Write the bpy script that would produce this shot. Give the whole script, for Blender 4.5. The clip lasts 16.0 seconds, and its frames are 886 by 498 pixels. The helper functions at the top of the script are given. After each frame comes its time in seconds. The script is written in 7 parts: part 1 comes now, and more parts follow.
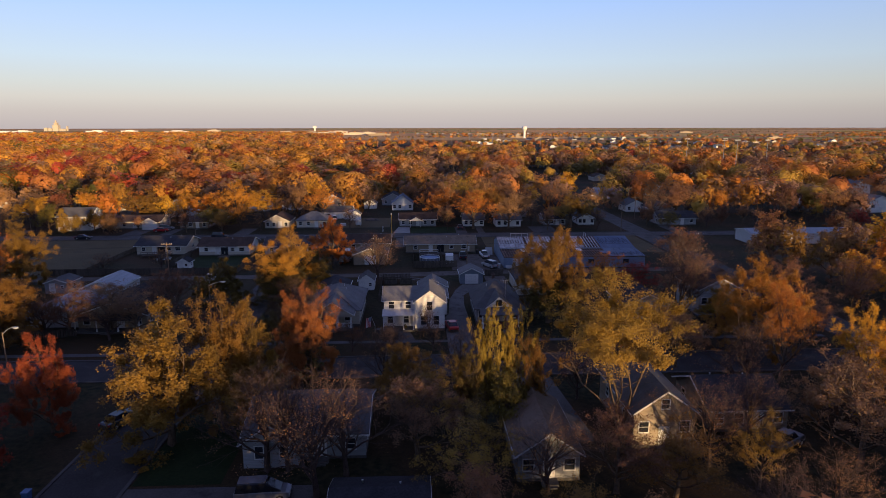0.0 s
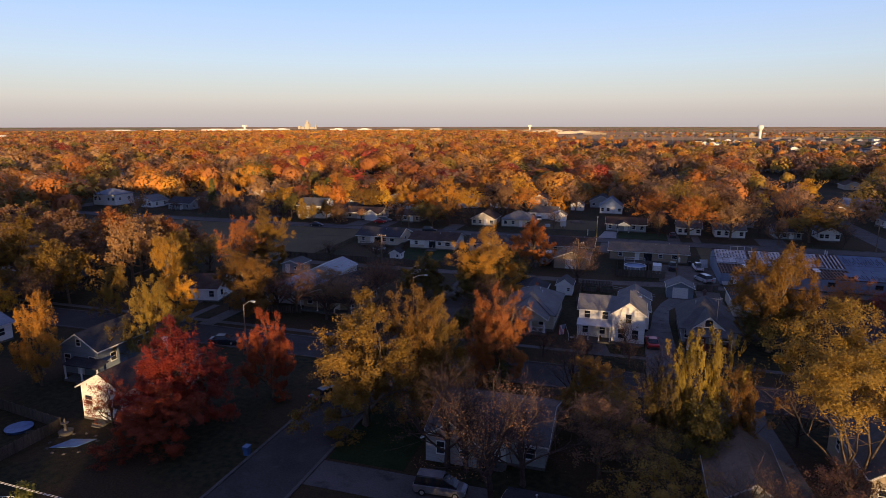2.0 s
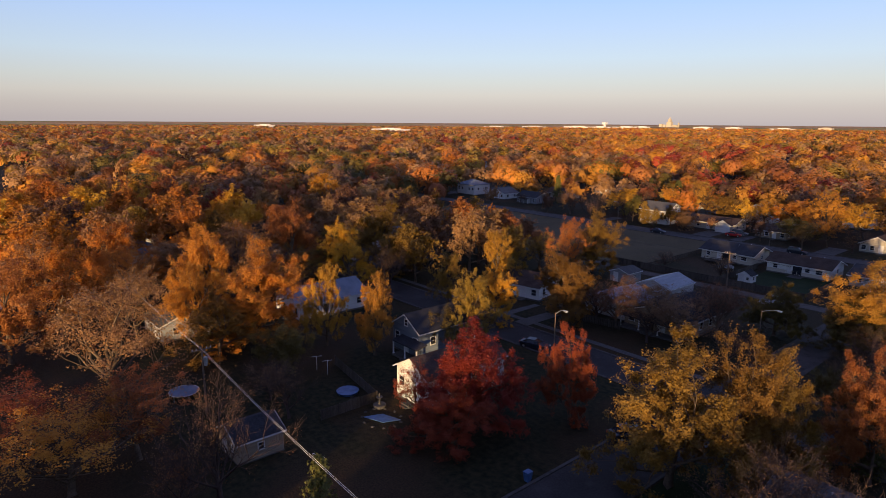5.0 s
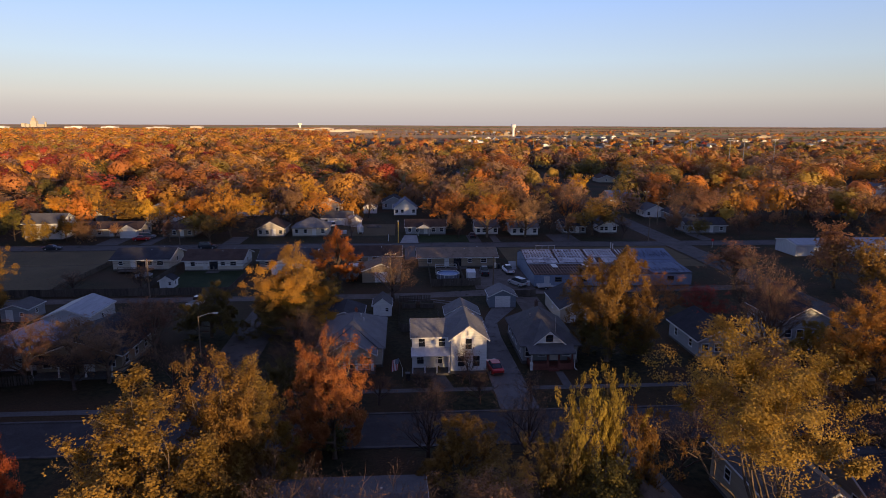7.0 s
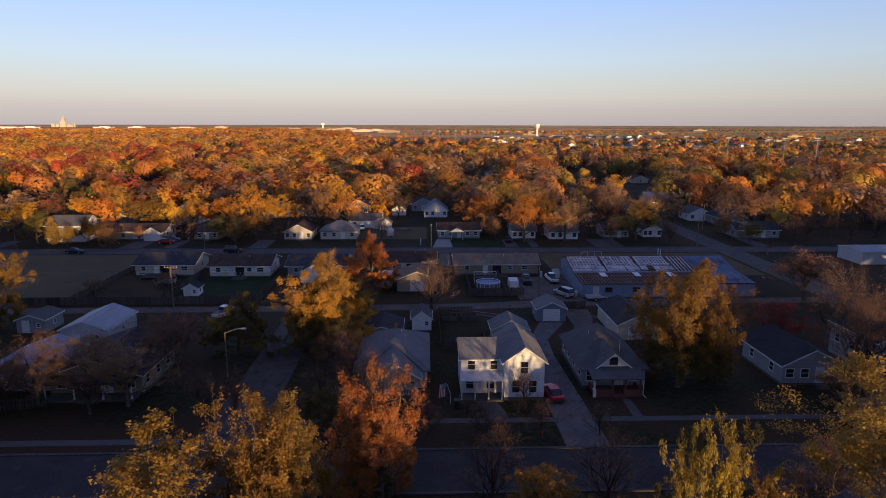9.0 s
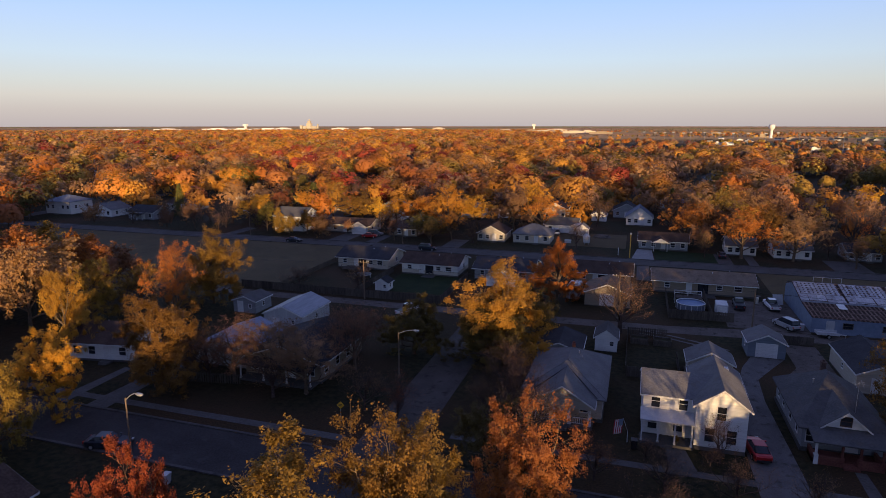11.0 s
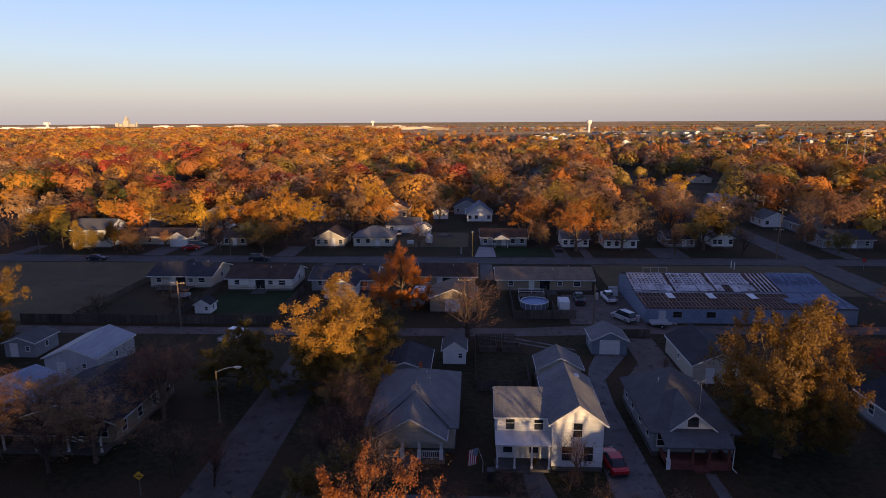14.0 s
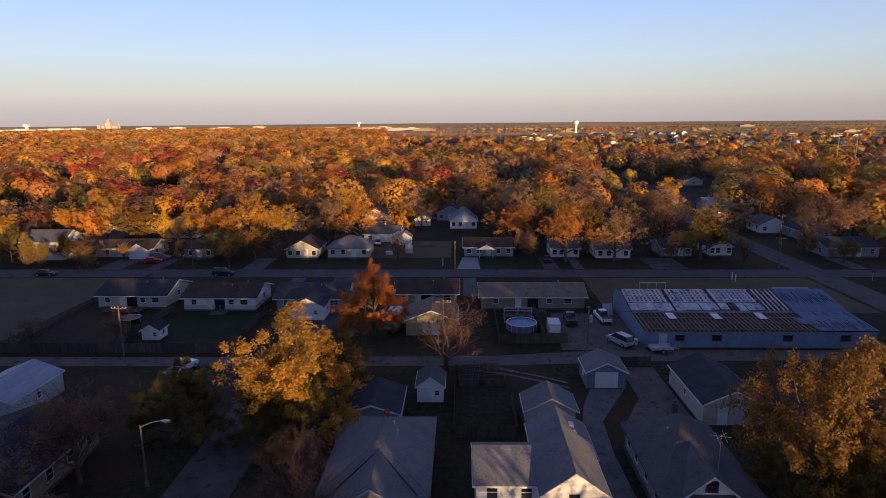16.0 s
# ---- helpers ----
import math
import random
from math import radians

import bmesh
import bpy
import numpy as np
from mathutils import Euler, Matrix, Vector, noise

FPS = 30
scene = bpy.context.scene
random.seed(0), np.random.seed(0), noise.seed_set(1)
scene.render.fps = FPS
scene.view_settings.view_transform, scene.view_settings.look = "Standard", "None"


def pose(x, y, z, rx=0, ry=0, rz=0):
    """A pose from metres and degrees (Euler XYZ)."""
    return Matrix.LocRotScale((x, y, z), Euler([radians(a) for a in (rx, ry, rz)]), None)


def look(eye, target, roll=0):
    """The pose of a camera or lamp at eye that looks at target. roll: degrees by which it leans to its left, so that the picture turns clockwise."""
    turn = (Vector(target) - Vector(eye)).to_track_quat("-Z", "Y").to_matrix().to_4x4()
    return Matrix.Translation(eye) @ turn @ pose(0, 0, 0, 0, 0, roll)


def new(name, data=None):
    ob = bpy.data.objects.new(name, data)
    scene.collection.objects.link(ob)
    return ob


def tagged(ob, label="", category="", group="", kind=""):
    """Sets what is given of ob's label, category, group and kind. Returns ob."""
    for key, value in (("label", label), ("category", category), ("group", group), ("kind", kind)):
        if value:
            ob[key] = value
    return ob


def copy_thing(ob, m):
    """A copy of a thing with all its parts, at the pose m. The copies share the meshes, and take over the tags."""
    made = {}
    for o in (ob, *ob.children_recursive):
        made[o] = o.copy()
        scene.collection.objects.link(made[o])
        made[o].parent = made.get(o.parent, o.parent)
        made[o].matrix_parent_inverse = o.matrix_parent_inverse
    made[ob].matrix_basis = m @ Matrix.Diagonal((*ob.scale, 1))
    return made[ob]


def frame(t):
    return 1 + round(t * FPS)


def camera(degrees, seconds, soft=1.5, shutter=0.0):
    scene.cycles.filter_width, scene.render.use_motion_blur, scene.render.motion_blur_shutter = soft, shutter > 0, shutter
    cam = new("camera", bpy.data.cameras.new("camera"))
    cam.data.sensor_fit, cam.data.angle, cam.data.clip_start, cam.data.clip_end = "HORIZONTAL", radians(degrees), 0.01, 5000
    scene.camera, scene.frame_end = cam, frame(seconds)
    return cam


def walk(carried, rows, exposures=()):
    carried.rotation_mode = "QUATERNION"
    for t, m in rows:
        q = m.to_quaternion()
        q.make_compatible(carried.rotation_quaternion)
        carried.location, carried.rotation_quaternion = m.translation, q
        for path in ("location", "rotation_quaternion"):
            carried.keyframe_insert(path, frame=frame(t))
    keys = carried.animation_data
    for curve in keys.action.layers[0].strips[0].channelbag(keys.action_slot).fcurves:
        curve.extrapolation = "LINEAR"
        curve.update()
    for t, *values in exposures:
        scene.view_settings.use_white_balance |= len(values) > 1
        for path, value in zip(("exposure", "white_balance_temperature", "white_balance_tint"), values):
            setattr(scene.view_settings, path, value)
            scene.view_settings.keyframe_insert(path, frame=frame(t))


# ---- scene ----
cam = camera(72.0, 16.0, soft=0.6)
PATH = [
    (0.00, -10.29, -128.26, 33.73, 78.58, -0.05, -2.36),
    (0.50, -9.98, -128.51, 33.92, 78.50, -0.21, 0.64),
    (1.00, -9.65, -127.83, 33.96, 78.49, -0.25, 2.08),
    (1.50, -9.62, -127.20, 34.11, 78.48, -0.08, 8.80),
    (2.00, -9.14, -126.45, 34.17, 78.47, -0.03, 17.26),
    (2.50, -8.77, -125.44, 34.45, 78.34, -0.13, 28.64),
    (3.00, -8.76, -123.87, 34.35, 78.31, 0.16, 42.18),
    (3.20, -8.63, -123.53, 34.28, 78.31, 0.38, 45.33),
    (4.20, -9.60, -120.30, 34.35, 78.20, 0.40, 50.20),
    (5.30, -11.61, -116.91, 34.38, 78.05, 0.38, 48.40),
    (5.50, -12.13, -116.34, 34.36, 78.10, 0.22, 46.31),
    (6.00, -14.11, -114.30, 34.16, 78.07, 0.30, 44.19),
    (6.50, -15.40, -111.85, 34.22, 78.09, 0.23, 29.36),
    (7.00, -17.32, -109.60, 34.00, 78.36, 0.25, -3.78),
    (7.50, -19.21, -107.67, 33.96, 78.48, 0.28, -25.74),
    (8.00, -19.95, -104.87, 33.66, 78.47, 0.14, -33.15),
    (8.50, -20.34, -102.30, 33.54, 78.41, 0.10, -28.93),
    (9.00, -20.72, -100.42, 33.61, 78.33, 0.15, -1.79),
    (9.50, -19.22, -98.18, 33.60, 78.34, 0.04, 12.54),
    (10.00, -18.65, -96.16, 33.56, 78.44, 0.05, 15.27),
    (12.50, -17.98, -92.02, 33.32, 78.24, -0.20, 19.42),
    (13.00, -18.16, -89.95, 33.44, 78.18, -0.24, 15.26),
    (13.50, -18.41, -87.44, 33.45, 78.13, -0.27, 5.72),
    (14.00, -18.67, -84.89, 33.56, 78.07, -0.30, 2.88),
    (14.50, -18.53, -82.33, 33.63, 78.07, -0.39, 2.24),
    (15.00, -18.28, -79.52, 33.70, 78.08, -0.40, 2.25),
    (15.50, -17.88, -76.63, 33.74, 78.06, -0.44, 2.26),
    (16.00, -17.40, -73.76, 33.83, 78.14, -0.45, 1.73),
]
walk(cam, [(t, pose(x, y, z, 0, 0, yaw) @ pose(0, 0, 0, pitch, 0, 0) @ pose(0, 0, 0, 0, 0, roll)) for t, x, y, z, pitch, roll, yaw in PATH],
     [(0.0, 0.0, 6700, 9), (16.0, 0.0, 6700, 9)])

# ---- world and sun: clear evening, the sun low behind the camera's right shoulder ----
SUN_AZ, SUN_EL = radians(150), radians(3.1)   # azimuth clockwise from +y
sun_dir = Vector((math.sin(SUN_AZ) * math.cos(SUN_EL), math.cos(SUN_AZ) * math.cos(SUN_EL), math.sin(SUN_EL)))
world = bpy.data.worlds.new("evening_sky")
scene.world = world
world.use_nodes = True
wn, wl = world.node_tree.nodes, world.node_tree.links
wn.clear()
sky = wn.new("ShaderNodeTexSky")
sky.sky_type = 'NISHITA'
sky.sun_disc = False
sky.sun_elevation = SUN_EL
sky.sun_rotation = SUN_AZ
sky.altitude = 400
sky.air_density, sky.dust_density, sky.ozone_density = 1.0, 0.25, 2.8
bg = wn.new("ShaderNodeBackground")
bg.inputs["Strength"].default_value = 0.15
wo = wn.new("ShaderNodeOutputWorld")
# evening colours by height: pale rose at the horizon, light blue above it, deep blue overhead
tcw = wn.new("ShaderNodeTexCoord")
szw = wn.new("ShaderNodeSeparateXYZ")
wl.new(tcw.outputs["Generated"], szw.inputs[0])
dusk = wn.new("ShaderNodeValToRGB")
steps = [(0.0, (0.46, 0.42, 0.45)), (0.02, (0.53, 0.485, 0.49)), (0.04, (0.615, 0.585, 0.57)), (0.06, (0.61, 0.638, 0.655)), (0.095, (0.568, 0.682, 0.825)), (0.18, (0.41, 0.59, 1.0)), (0.40, (0.225, 0.305, 0.71)), (1.0, (0.19, 0.22, 0.55))]
while len(dusk.color_ramp.elements) < len(steps):
    dusk.color_ramp.elements.new(0.5)
for el, (zz, cc) in zip(dusk.color_ramp.elements, steps):
    el.position, el.color = zz, (*cc, 1)
wl.new(szw.outputs["Z"], dusk.inputs[0])
gain = wn.new("ShaderNodeVectorMath")
gain.operation = 'SCALE'
wl.new(dusk.outputs[0], gain.inputs[0])
# the sky opposite the low sun is the brightest
facing = wn.new("ShaderNodeVectorMath")
facing.operation = 'DOT_PRODUCT'
facing.inputs[1].default_value = (-math.sin(SUN_AZ), -math.cos(SUN_AZ), 0)
wl.new(tcw.outputs["Generated"], facing.inputs[0])
glow = wn.new("ShaderNodeMapRange")
glow.interpolation_type = 'SMOOTHSTEP'
glow.inputs[1].default_value, glow.inputs[2].default_value = 0.1, 1.0
glow.inputs[3].default_value, glow.inputs[4].default_value = 6.5, 8.4
wl.new(facing.outputs["Value"], glow.inputs[0])
wl.new(glow.outputs[0], gain.inputs["Scale"])
haze = wn.new("ShaderNodeMix")
haze.data_type = 'RGBA'
haze.inputs[0].default_value = 0.85
wl.new(sky.outputs[0], haze.inputs[6])
wl.new(gain.outputs[0], haze.inputs[7])
wl.new(haze.outputs[2], bg.inputs[0])
wl.new(bg.outputs[0], wo.inputs[0])
sd = bpy.data.lights.new("sun", 'SUN')
sd.energy, sd.angle, sd.color = 9.0, radians(0.6), (1.0, 0.67, 0.35)
so = new("sun", sd)
so.matrix_world = look(sun_dir * 500, (0, 0, 0))

# ---- materials ----
def surface(name, dark, light, rough=0.8, fine=6.0, coarse=0.6, bump=0.1, metal=0.0, stain=None, per=0.0, streak=None):
    """A two-scale noise mix between two colours, with an optional stain colour and per-object variation."""
    m = bpy.data.materials.new(name)
    m.use_nodes = True
    n, l = m.node_tree.nodes, m.node_tree.links
    p = n["Principled BSDF"]
    p.inputs["Roughness"].default_value, p.inputs["Metallic"].default_value = rough, metal
    p.inputs["Specular IOR Level"].default_value = 0.12 if rough > 0.75 else 0.4
    tc = n.new("ShaderNodeTexCoord")
    src = tc.outputs["Object"]
    if streak:
        mp = n.new("ShaderNodeMapping")
        mp.inputs["Scale"].default_value = streak
        l.new(src, mp.inputs[0])
        src = mp.outputs[0]
    a, b = n.new("ShaderNodeTexNoise"), n.new("ShaderNodeTexNoise")
    a.inputs["Scale"].default_value, b.inputs["Scale"].default_value = fine, coarse
    a.inputs["Detail"].default_value, b.inputs["Detail"].default_value = 4, 5
    l.new(src, a.inputs[0]), l.new(src, b.inputs[0])
    mx = n.new("ShaderNodeMath")
    mx.operation = 'MULTIPLY_ADD'
    mx.inputs[1].default_value = 0.5
    l.new(a.outputs[0], mx.inputs[0])
    hb = n.new("ShaderNodeMath")
    hb.operation = 'MULTIPLY'
    hb.inputs[1].default_value = 0.5
    l.new(b.outputs[0], hb.inputs[0]), l.new(hb.outputs[0], mx.inputs[2])
    ramp = n.new("ShaderNodeValToRGB")
    ramp.color_ramp.elements[0].position, ramp.color_ramp.elements[1].position = 0.36, 0.64
    ramp.color_ramp.elements[0].color, ramp.color_ramp.elements[1].color = (*dark, 1), (*light, 1)
    l.new(mx.outputs[0], ramp.inputs[0])
    col = ramp.outputs[0]
    if stain:
        sn = n.new("ShaderNodeTexNoise")
        sn.inputs["Scale"].default_value, sn.inputs["Detail"].default_value = coarse * 2.3, 6
        l.new(tc.outputs["Object"], sn.inputs[0])
        sr = n.new("ShaderNodeValToRGB")
        sr.color_ramp.elements[0].position, sr.color_ramp.elements[1].position = 0.56, 0.7
        l.new(sn.outputs[0], sr.inputs[0])
        sm = n.new("ShaderNodeMix")
        sm.data_type = 'RGBA'
        l.new(sr.outputs[0], sm.inputs[0]), l.new(col, sm.inputs[6])
        sm.inputs[7].default_value = (*stain, 1)
        col = sm.outputs[2]
    if per:
        oi = n.new("ShaderNodeObjectInfo")
        hs = n.new("ShaderNodeHueSaturation")
        mr = n.new("ShaderNodeMapRange")
        mr.inputs[3].default_value, mr.inputs[4].default_value = 1 - per, 1 + per
        l.new(oi.outputs["Random"], mr.inputs[0]), l.new(mr.outputs[0], hs.inputs["Value"])
        l.new(col, hs.inputs["Color"])
        col = hs.outputs[0]
    l.new(col, p.inputs["Base Color"])
    if bump:
        bp = n.new("ShaderNodeBump")
        bp.inputs["Strength"].default_value, bp.inputs["Distance"].default_value = min(1, bump * 3), 0.05
        l.new(a.outputs[0], bp.inputs["Height"]), l.new(bp.outputs[0], p.inputs["Normal"])
    return m


def leaf_mat(name, cols, through_share=0.35, joined=False):
    """Leaves: each leaf takes its own colour from a ramp, each tree its own hue and value. joined: the trees of a wood, told apart by their tone attribute."""
    m = bpy.data.materials.new(name)
    m.use_nodes = True
    n, l = m.node_tree.nodes, m.node_tree.links
    p, out = n["Principled BSDF"], n["Material Output"]
    p.inputs["Roughness"].default_value = 0.65
    p.inputs["Specular IOR Level"].default_value = 0.25
    ge = n.new("ShaderNodeNewGeometry")
    ramp = n.new("ShaderNodeValToRGB")
    er = ramp.color_ramp
    while len(er.elements) < len(cols):
        er.elements.new(0.5)
    for i, c in enumerate(cols):
        er.elements[i].position = i / (len(cols) - 1)
        er.elements[i].color = (*c, 1)
    tc = n.new("ShaderNodeTexCoord")
    nz = n.new("ShaderNodeTexNoise")
    nz.inputs["Scale"].default_value, nz.inputs["Detail"].default_value = 0.14, 3
    l.new(tc.outputs["Object"], nz.inputs[0])
    ad = n.new("ShaderNodeMath")
    ad.operation = 'MULTIPLY_ADD'
    ad.inputs[1].default_value = 0.035 if joined else 0.24
    l.new(ge.outputs["Random Per Island"], ad.inputs[0])
    sc = n.new("ShaderNodeMapRange")
    sc.inputs[1].default_value, sc.inputs[2].default_value = 0.3, 0.7
    sc.inputs[3].default_value, sc.inputs[4].default_value = 0.1, 0.72
    l.new(nz.outputs[0], sc.inputs[0])
    if joined:
        at_tone = n.new("ShaderNodeAttribute")
        at_tone.attribute_name = "tone"
        l.new(at_tone.outputs["Fac"], ad.inputs[2])
    else:
        l.new(sc.outputs[0], ad.inputs[2])
    l.new(ad.outputs[0], ramp.inputs[0])
    oi = n.new("ShaderNodeObjectInfo")
    hs = n.new("ShaderNodeHueSaturation")
    for lo, hi, sock in ((0.487, 0.513, "Hue"), (0.78, 1.25, "Value")):
        mr = n.new("ShaderNodeMapRange")
        mr.inputs[3].default_value, mr.inputs[4].default_value = lo, hi
        l.new(oi.outputs["Random"], mr.inputs[0]), l.new(mr.outputs[0], hs.inputs[sock])
    l.new(ramp.outputs[0], hs.inputs["Color"])
    l.new(hs.outputs[0], p.inputs["Base Color"])
    tr = n.new("ShaderNodeBsdfTranslucent")
    l.new(hs.outputs[0], tr.inputs[0])
    mx = n.new("ShaderNodeMixShader")
    mx.inputs[0].default_value = through_share
    l.new(p.outputs[0], mx.inputs[1]), l.new(tr.outputs[0], mx.inputs[2])
    l.new(mx.outputs[0], out.inputs["Surface"])
    return m


TONES = {
    "olive": ("leaves_olive", [(0.096, 0.060, 0.015), (0.249, 0.142, 0.028), (0.418, 0.232, 0.044)], 0.42),
    "yellow": ("leaves_yellow", [(0.294, 0.140, 0.017), (0.565, 0.276, 0.032), (0.746, 0.404, 0.053)], 0.42),
    "orange": ("leaves_orange", [(0.260, 0.102, 0.021), (0.520, 0.206, 0.033), (0.723, 0.334, 0.053)], 0.42),
    "brown": ("leaves_brown", [(0.150, 0.078, 0.038), (0.300, 0.152, 0.068), (0.450, 0.240, 0.102)], 0.42),
    "red": ("leaves_red", [(0.09, 0.014, 0.012), (0.25, 0.040, 0.022), (0.40, 0.080, 0.032)], 0.42),
    "rust": ("leaves_rust", [(0.150, 0.050, 0.020), (0.330, 0.115, 0.034), (0.480, 0.200, 0.050)], 0.42),
    "green": ("leaves_green", [(0.047, 0.039, 0.012), (0.119, 0.086, 0.021), (0.226, 0.152, 0.032)], 0.42),
    "gold": ("leaves_old_gold", [(0.158, 0.080, 0.017), (0.407, 0.194, 0.032), (0.588, 0.298, 0.047)], 0.42),
    "lime": ("leaves_yellow_green", [(0.124, 0.098, 0.017), (0.305, 0.216, 0.032), (0.497, 0.356, 0.053)], 0.42),
    "twig": ("leaves_thin_brown", [(0.095, 0.050, 0.030), (0.190, 0.100, 0.056), (0.290, 0.155, 0.085)], 0.42),
    "pine": ("needles_green", [(0.034, 0.038, 0.011), (0.079, 0.076, 0.017), (0.169, 0.130, 0.032)], 0.15),
}
LEAF = {k: leaf_mat(*v) for k, v in TONES.items()}
WOODS = {k: leaf_mat("woods_" + v[0], v[1], 0.22, joined=True) for k, v in TONES.items()}
BARK = surface("bark_grey_brown", (0.07, 0.05, 0.035), (0.17, 0.12, 0.08), 0.9, 9, 1.5, 0.3)
TWIG = surface("twig_bark", (0.045, 0.031, 0.026), (0.095, 0.064, 0.052), 0.9, 9, 1.5, 0.1)
GRASS = surface("grass_autumn_dry", (0.018, 0.018, 0.010), (0.05, 0.042, 0.021), 0.95, 1.6, 0.05, 0.2, stain=(0.085, 0.06, 0.032))
LAWN = surface("lawn_green", (0.010, 0.018, 0.006), (0.022, 0.032, 0.010), 0.95, 3.0, 0.3, 0.2)
FIELD = surface("field_dry_grass", (0.07, 0.053, 0.027), (0.105, 0.08, 0.042), 0.95, 2.0, 0.12, 0.2, stain=(0.065, 0.05, 0.03))
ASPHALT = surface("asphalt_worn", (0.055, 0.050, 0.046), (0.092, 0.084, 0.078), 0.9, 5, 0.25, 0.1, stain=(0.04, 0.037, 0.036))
# darker copy of the worn asphalt: the shade of trees is put into its colour
ASPHALT_SHADE = surface("asphalt_tree_shade", (0.030, 0.027, 0.026), (0.054, 0.049, 0.046), 0.9, 5, 0.25, 0.1, stain=(0.055, 0.05, 0.048))
CONCRETE = surface("concrete_pale", (0.062, 0.058, 0.053), (0.105, 0.099, 0.09), 0.9, 4, 0.5, 0.1, stain=(0.09, 0.085, 0.08))
CONCRETE_NEW = surface("concrete_new_pale", (0.17, 0.165, 0.155), (0.25, 0.245, 0.235), 0.9, 4, 0.5, 0.1)
GRAVEL_PALE = surface("gravel_pale", (0.075, 0.07, 0.068), (0.14, 0.132, 0.125), 0.95, 8, 0.4, 0.4, stain=(0.05, 0.045, 0.04))
GRAVEL_LANE = surface("gravel_lane", (0.048, 0.042, 0.037), (0.09, 0.079, 0.069), 0.95, 8, 0.4, 0.4, stain=(0.03, 0.027, 0.022))
GRAVEL = surface("gravel_drive", (0.068, 0.056, 0.047), (0.125, 0.106, 0.09), 0.95, 8, 0.4, 0.4, stain=(0.035, 0.032, 0.026))
WHITE = surface("white_siding", (0.52, 0.51, 0.48), (0.66, 0.65, 0.62), 0.6, 2, 0.7, 0.05, per=0.05, streak=(0.4, 0.4, 7))
CREAM = surface("cream_siding", (0.34, 0.30, 0.24), (0.45, 0.40, 0.32), 0.65, 2, 0.7, 0.05, per=0.1, streak=(0.4, 0.4, 7))
TAN = surface("tan_siding", (0.20, 0.155, 0.11), (0.29, 0.23, 0.16), 0.7, 2, 0.7, 0.05, per=0.12, streak=(0.4, 0.4, 7))
GREY = surface("grey_siding", (0.18, 0.185, 0.19), (0.27, 0.275, 0.28), 0.65, 2, 0.7, 0.05, per=0.15, streak=(0.4, 0.4, 7))
BLUEW = surface("blue_grey_siding", (0.10, 0.125, 0.155), (0.16, 0.19, 0.225), 0.65, 2, 0.7, 0.05, streak=(0.4, 0.4, 7))
BRICK = surface("red_brick", (0.10, 0.035, 0.027), (0.18, 0.07, 0.05), 0.9, 7, 0.8, 0.3)
TRIM = surface("white_trim_paint", (0.48, 0.47, 0.45), (0.60, 0.59, 0.57), 0.5, 3, 0.8, 0.0)
GLASS = surface("window_glass_dark", (0.010, 0.012, 0.016), (0.03, 0.033, 0.04), 0.08, 1.0, 0.3, 0.0, per=0.3)
SIGNY = surface("sign_yellow", (0.55, 0.30, 0.02), (0.65, 0.36, 0.03), 0.5, 4, 0.5, 0.02)
FIELDSTONE = surface("fieldstone_dark", (0.04, 0.038, 0.037), (0.085, 0.08, 0.076), 0.92, 7, 0.8, 0.3)
STONEC = surface("chimney_dull_brick", (0.07, 0.045, 0.04), (0.12, 0.08, 0.07), 0.9, 7, 0.8, 0.3)
SH_GREY = surface("shingle_grey", (0.058, 0.057, 0.059), (0.10, 0.097, 0.095), 0.92, 5, 0.5, 0.35, stain=(0.08, 0.074, 0.067), per=0.12)
SH_LIGHT = surface("shingle_pale_grey", (0.095, 0.092, 0.095), (0.15, 0.147, 0.145), 0.92, 5, 0.5, 0.35, stain=(0.115, 0.105, 0.095), per=0.08)
SH_DARK = surface("shingle_charcoal", (0.022, 0.022, 0.025), (0.045, 0.044, 0.048), 0.92, 5, 0.5, 0.35, per=0.2)
SH_BROWN = surface("shingle_brown", (0.035, 0.022, 0.018), (0.075, 0.05, 0.038), 0.92, 5, 0.5, 0.35, per=0.2)
SH_TAN = surface("shingle_tan", (0.11, 0.082, 0.06), (0.18, 0.135, 0.10), 0.92, 5, 0.5, 0.35, stain=(0.09, 0.07, 0.05), per=0.1)
SH_BLUE = surface("shingle_blue_grey", (0.10, 0.12, 0.15), (0.18, 0.20, 0.24), 0.92, 5, 0.5, 0.35, per=0.15)
METAL_L = surface("sheet_metal_pale", (0.15, 0.16, 0.18), (0.24, 0.25, 0.275), 0.5, 2, 0.3, 0.05, 0.35, streak=(5, 0.3, 1))
METAL_B = surface("sheet_metal_blue", (0.10, 0.13, 0.185), (0.15, 0.185, 0.25), 0.7, 2, 0.3, 0.05, 0.0, per=0.12)
METAL_ROOF = surface("sheet_metal_dark_blue", (0.055, 0.075, 0.125), (0.085, 0.11, 0.17), 0.7, 2, 0.3, 0.05, 0.0, per=0.12)
METAL_W = surface("sheet_metal_white", (0.33, 0.33, 0.34), (0.44, 0.44, 0.44), 0.5, 2, 0.4, 0.05, 0.1, streak=(5, 5, 0.3))
RUST = surface("rusted_red_steel", (0.10, 0.06, 0.05), (0.24, 0.16, 0.13), 0.85, 4, 0.6, 0.2, per=0.25)
WOODG = surface("weathered_grey_wood", (0.045, 0.037, 0.03), (0.10, 0.083, 0.067), 0.9, 6, 1.0, 0.2, per=0.25, streak=(3, 3, 0.4))
POLEW = surface("pole_wood", (0.10, 0.075, 0.055), (0.19, 0.14, 0.10), 0.9, 6, 1.0, 0.3, streak=(4, 4, 0.3))
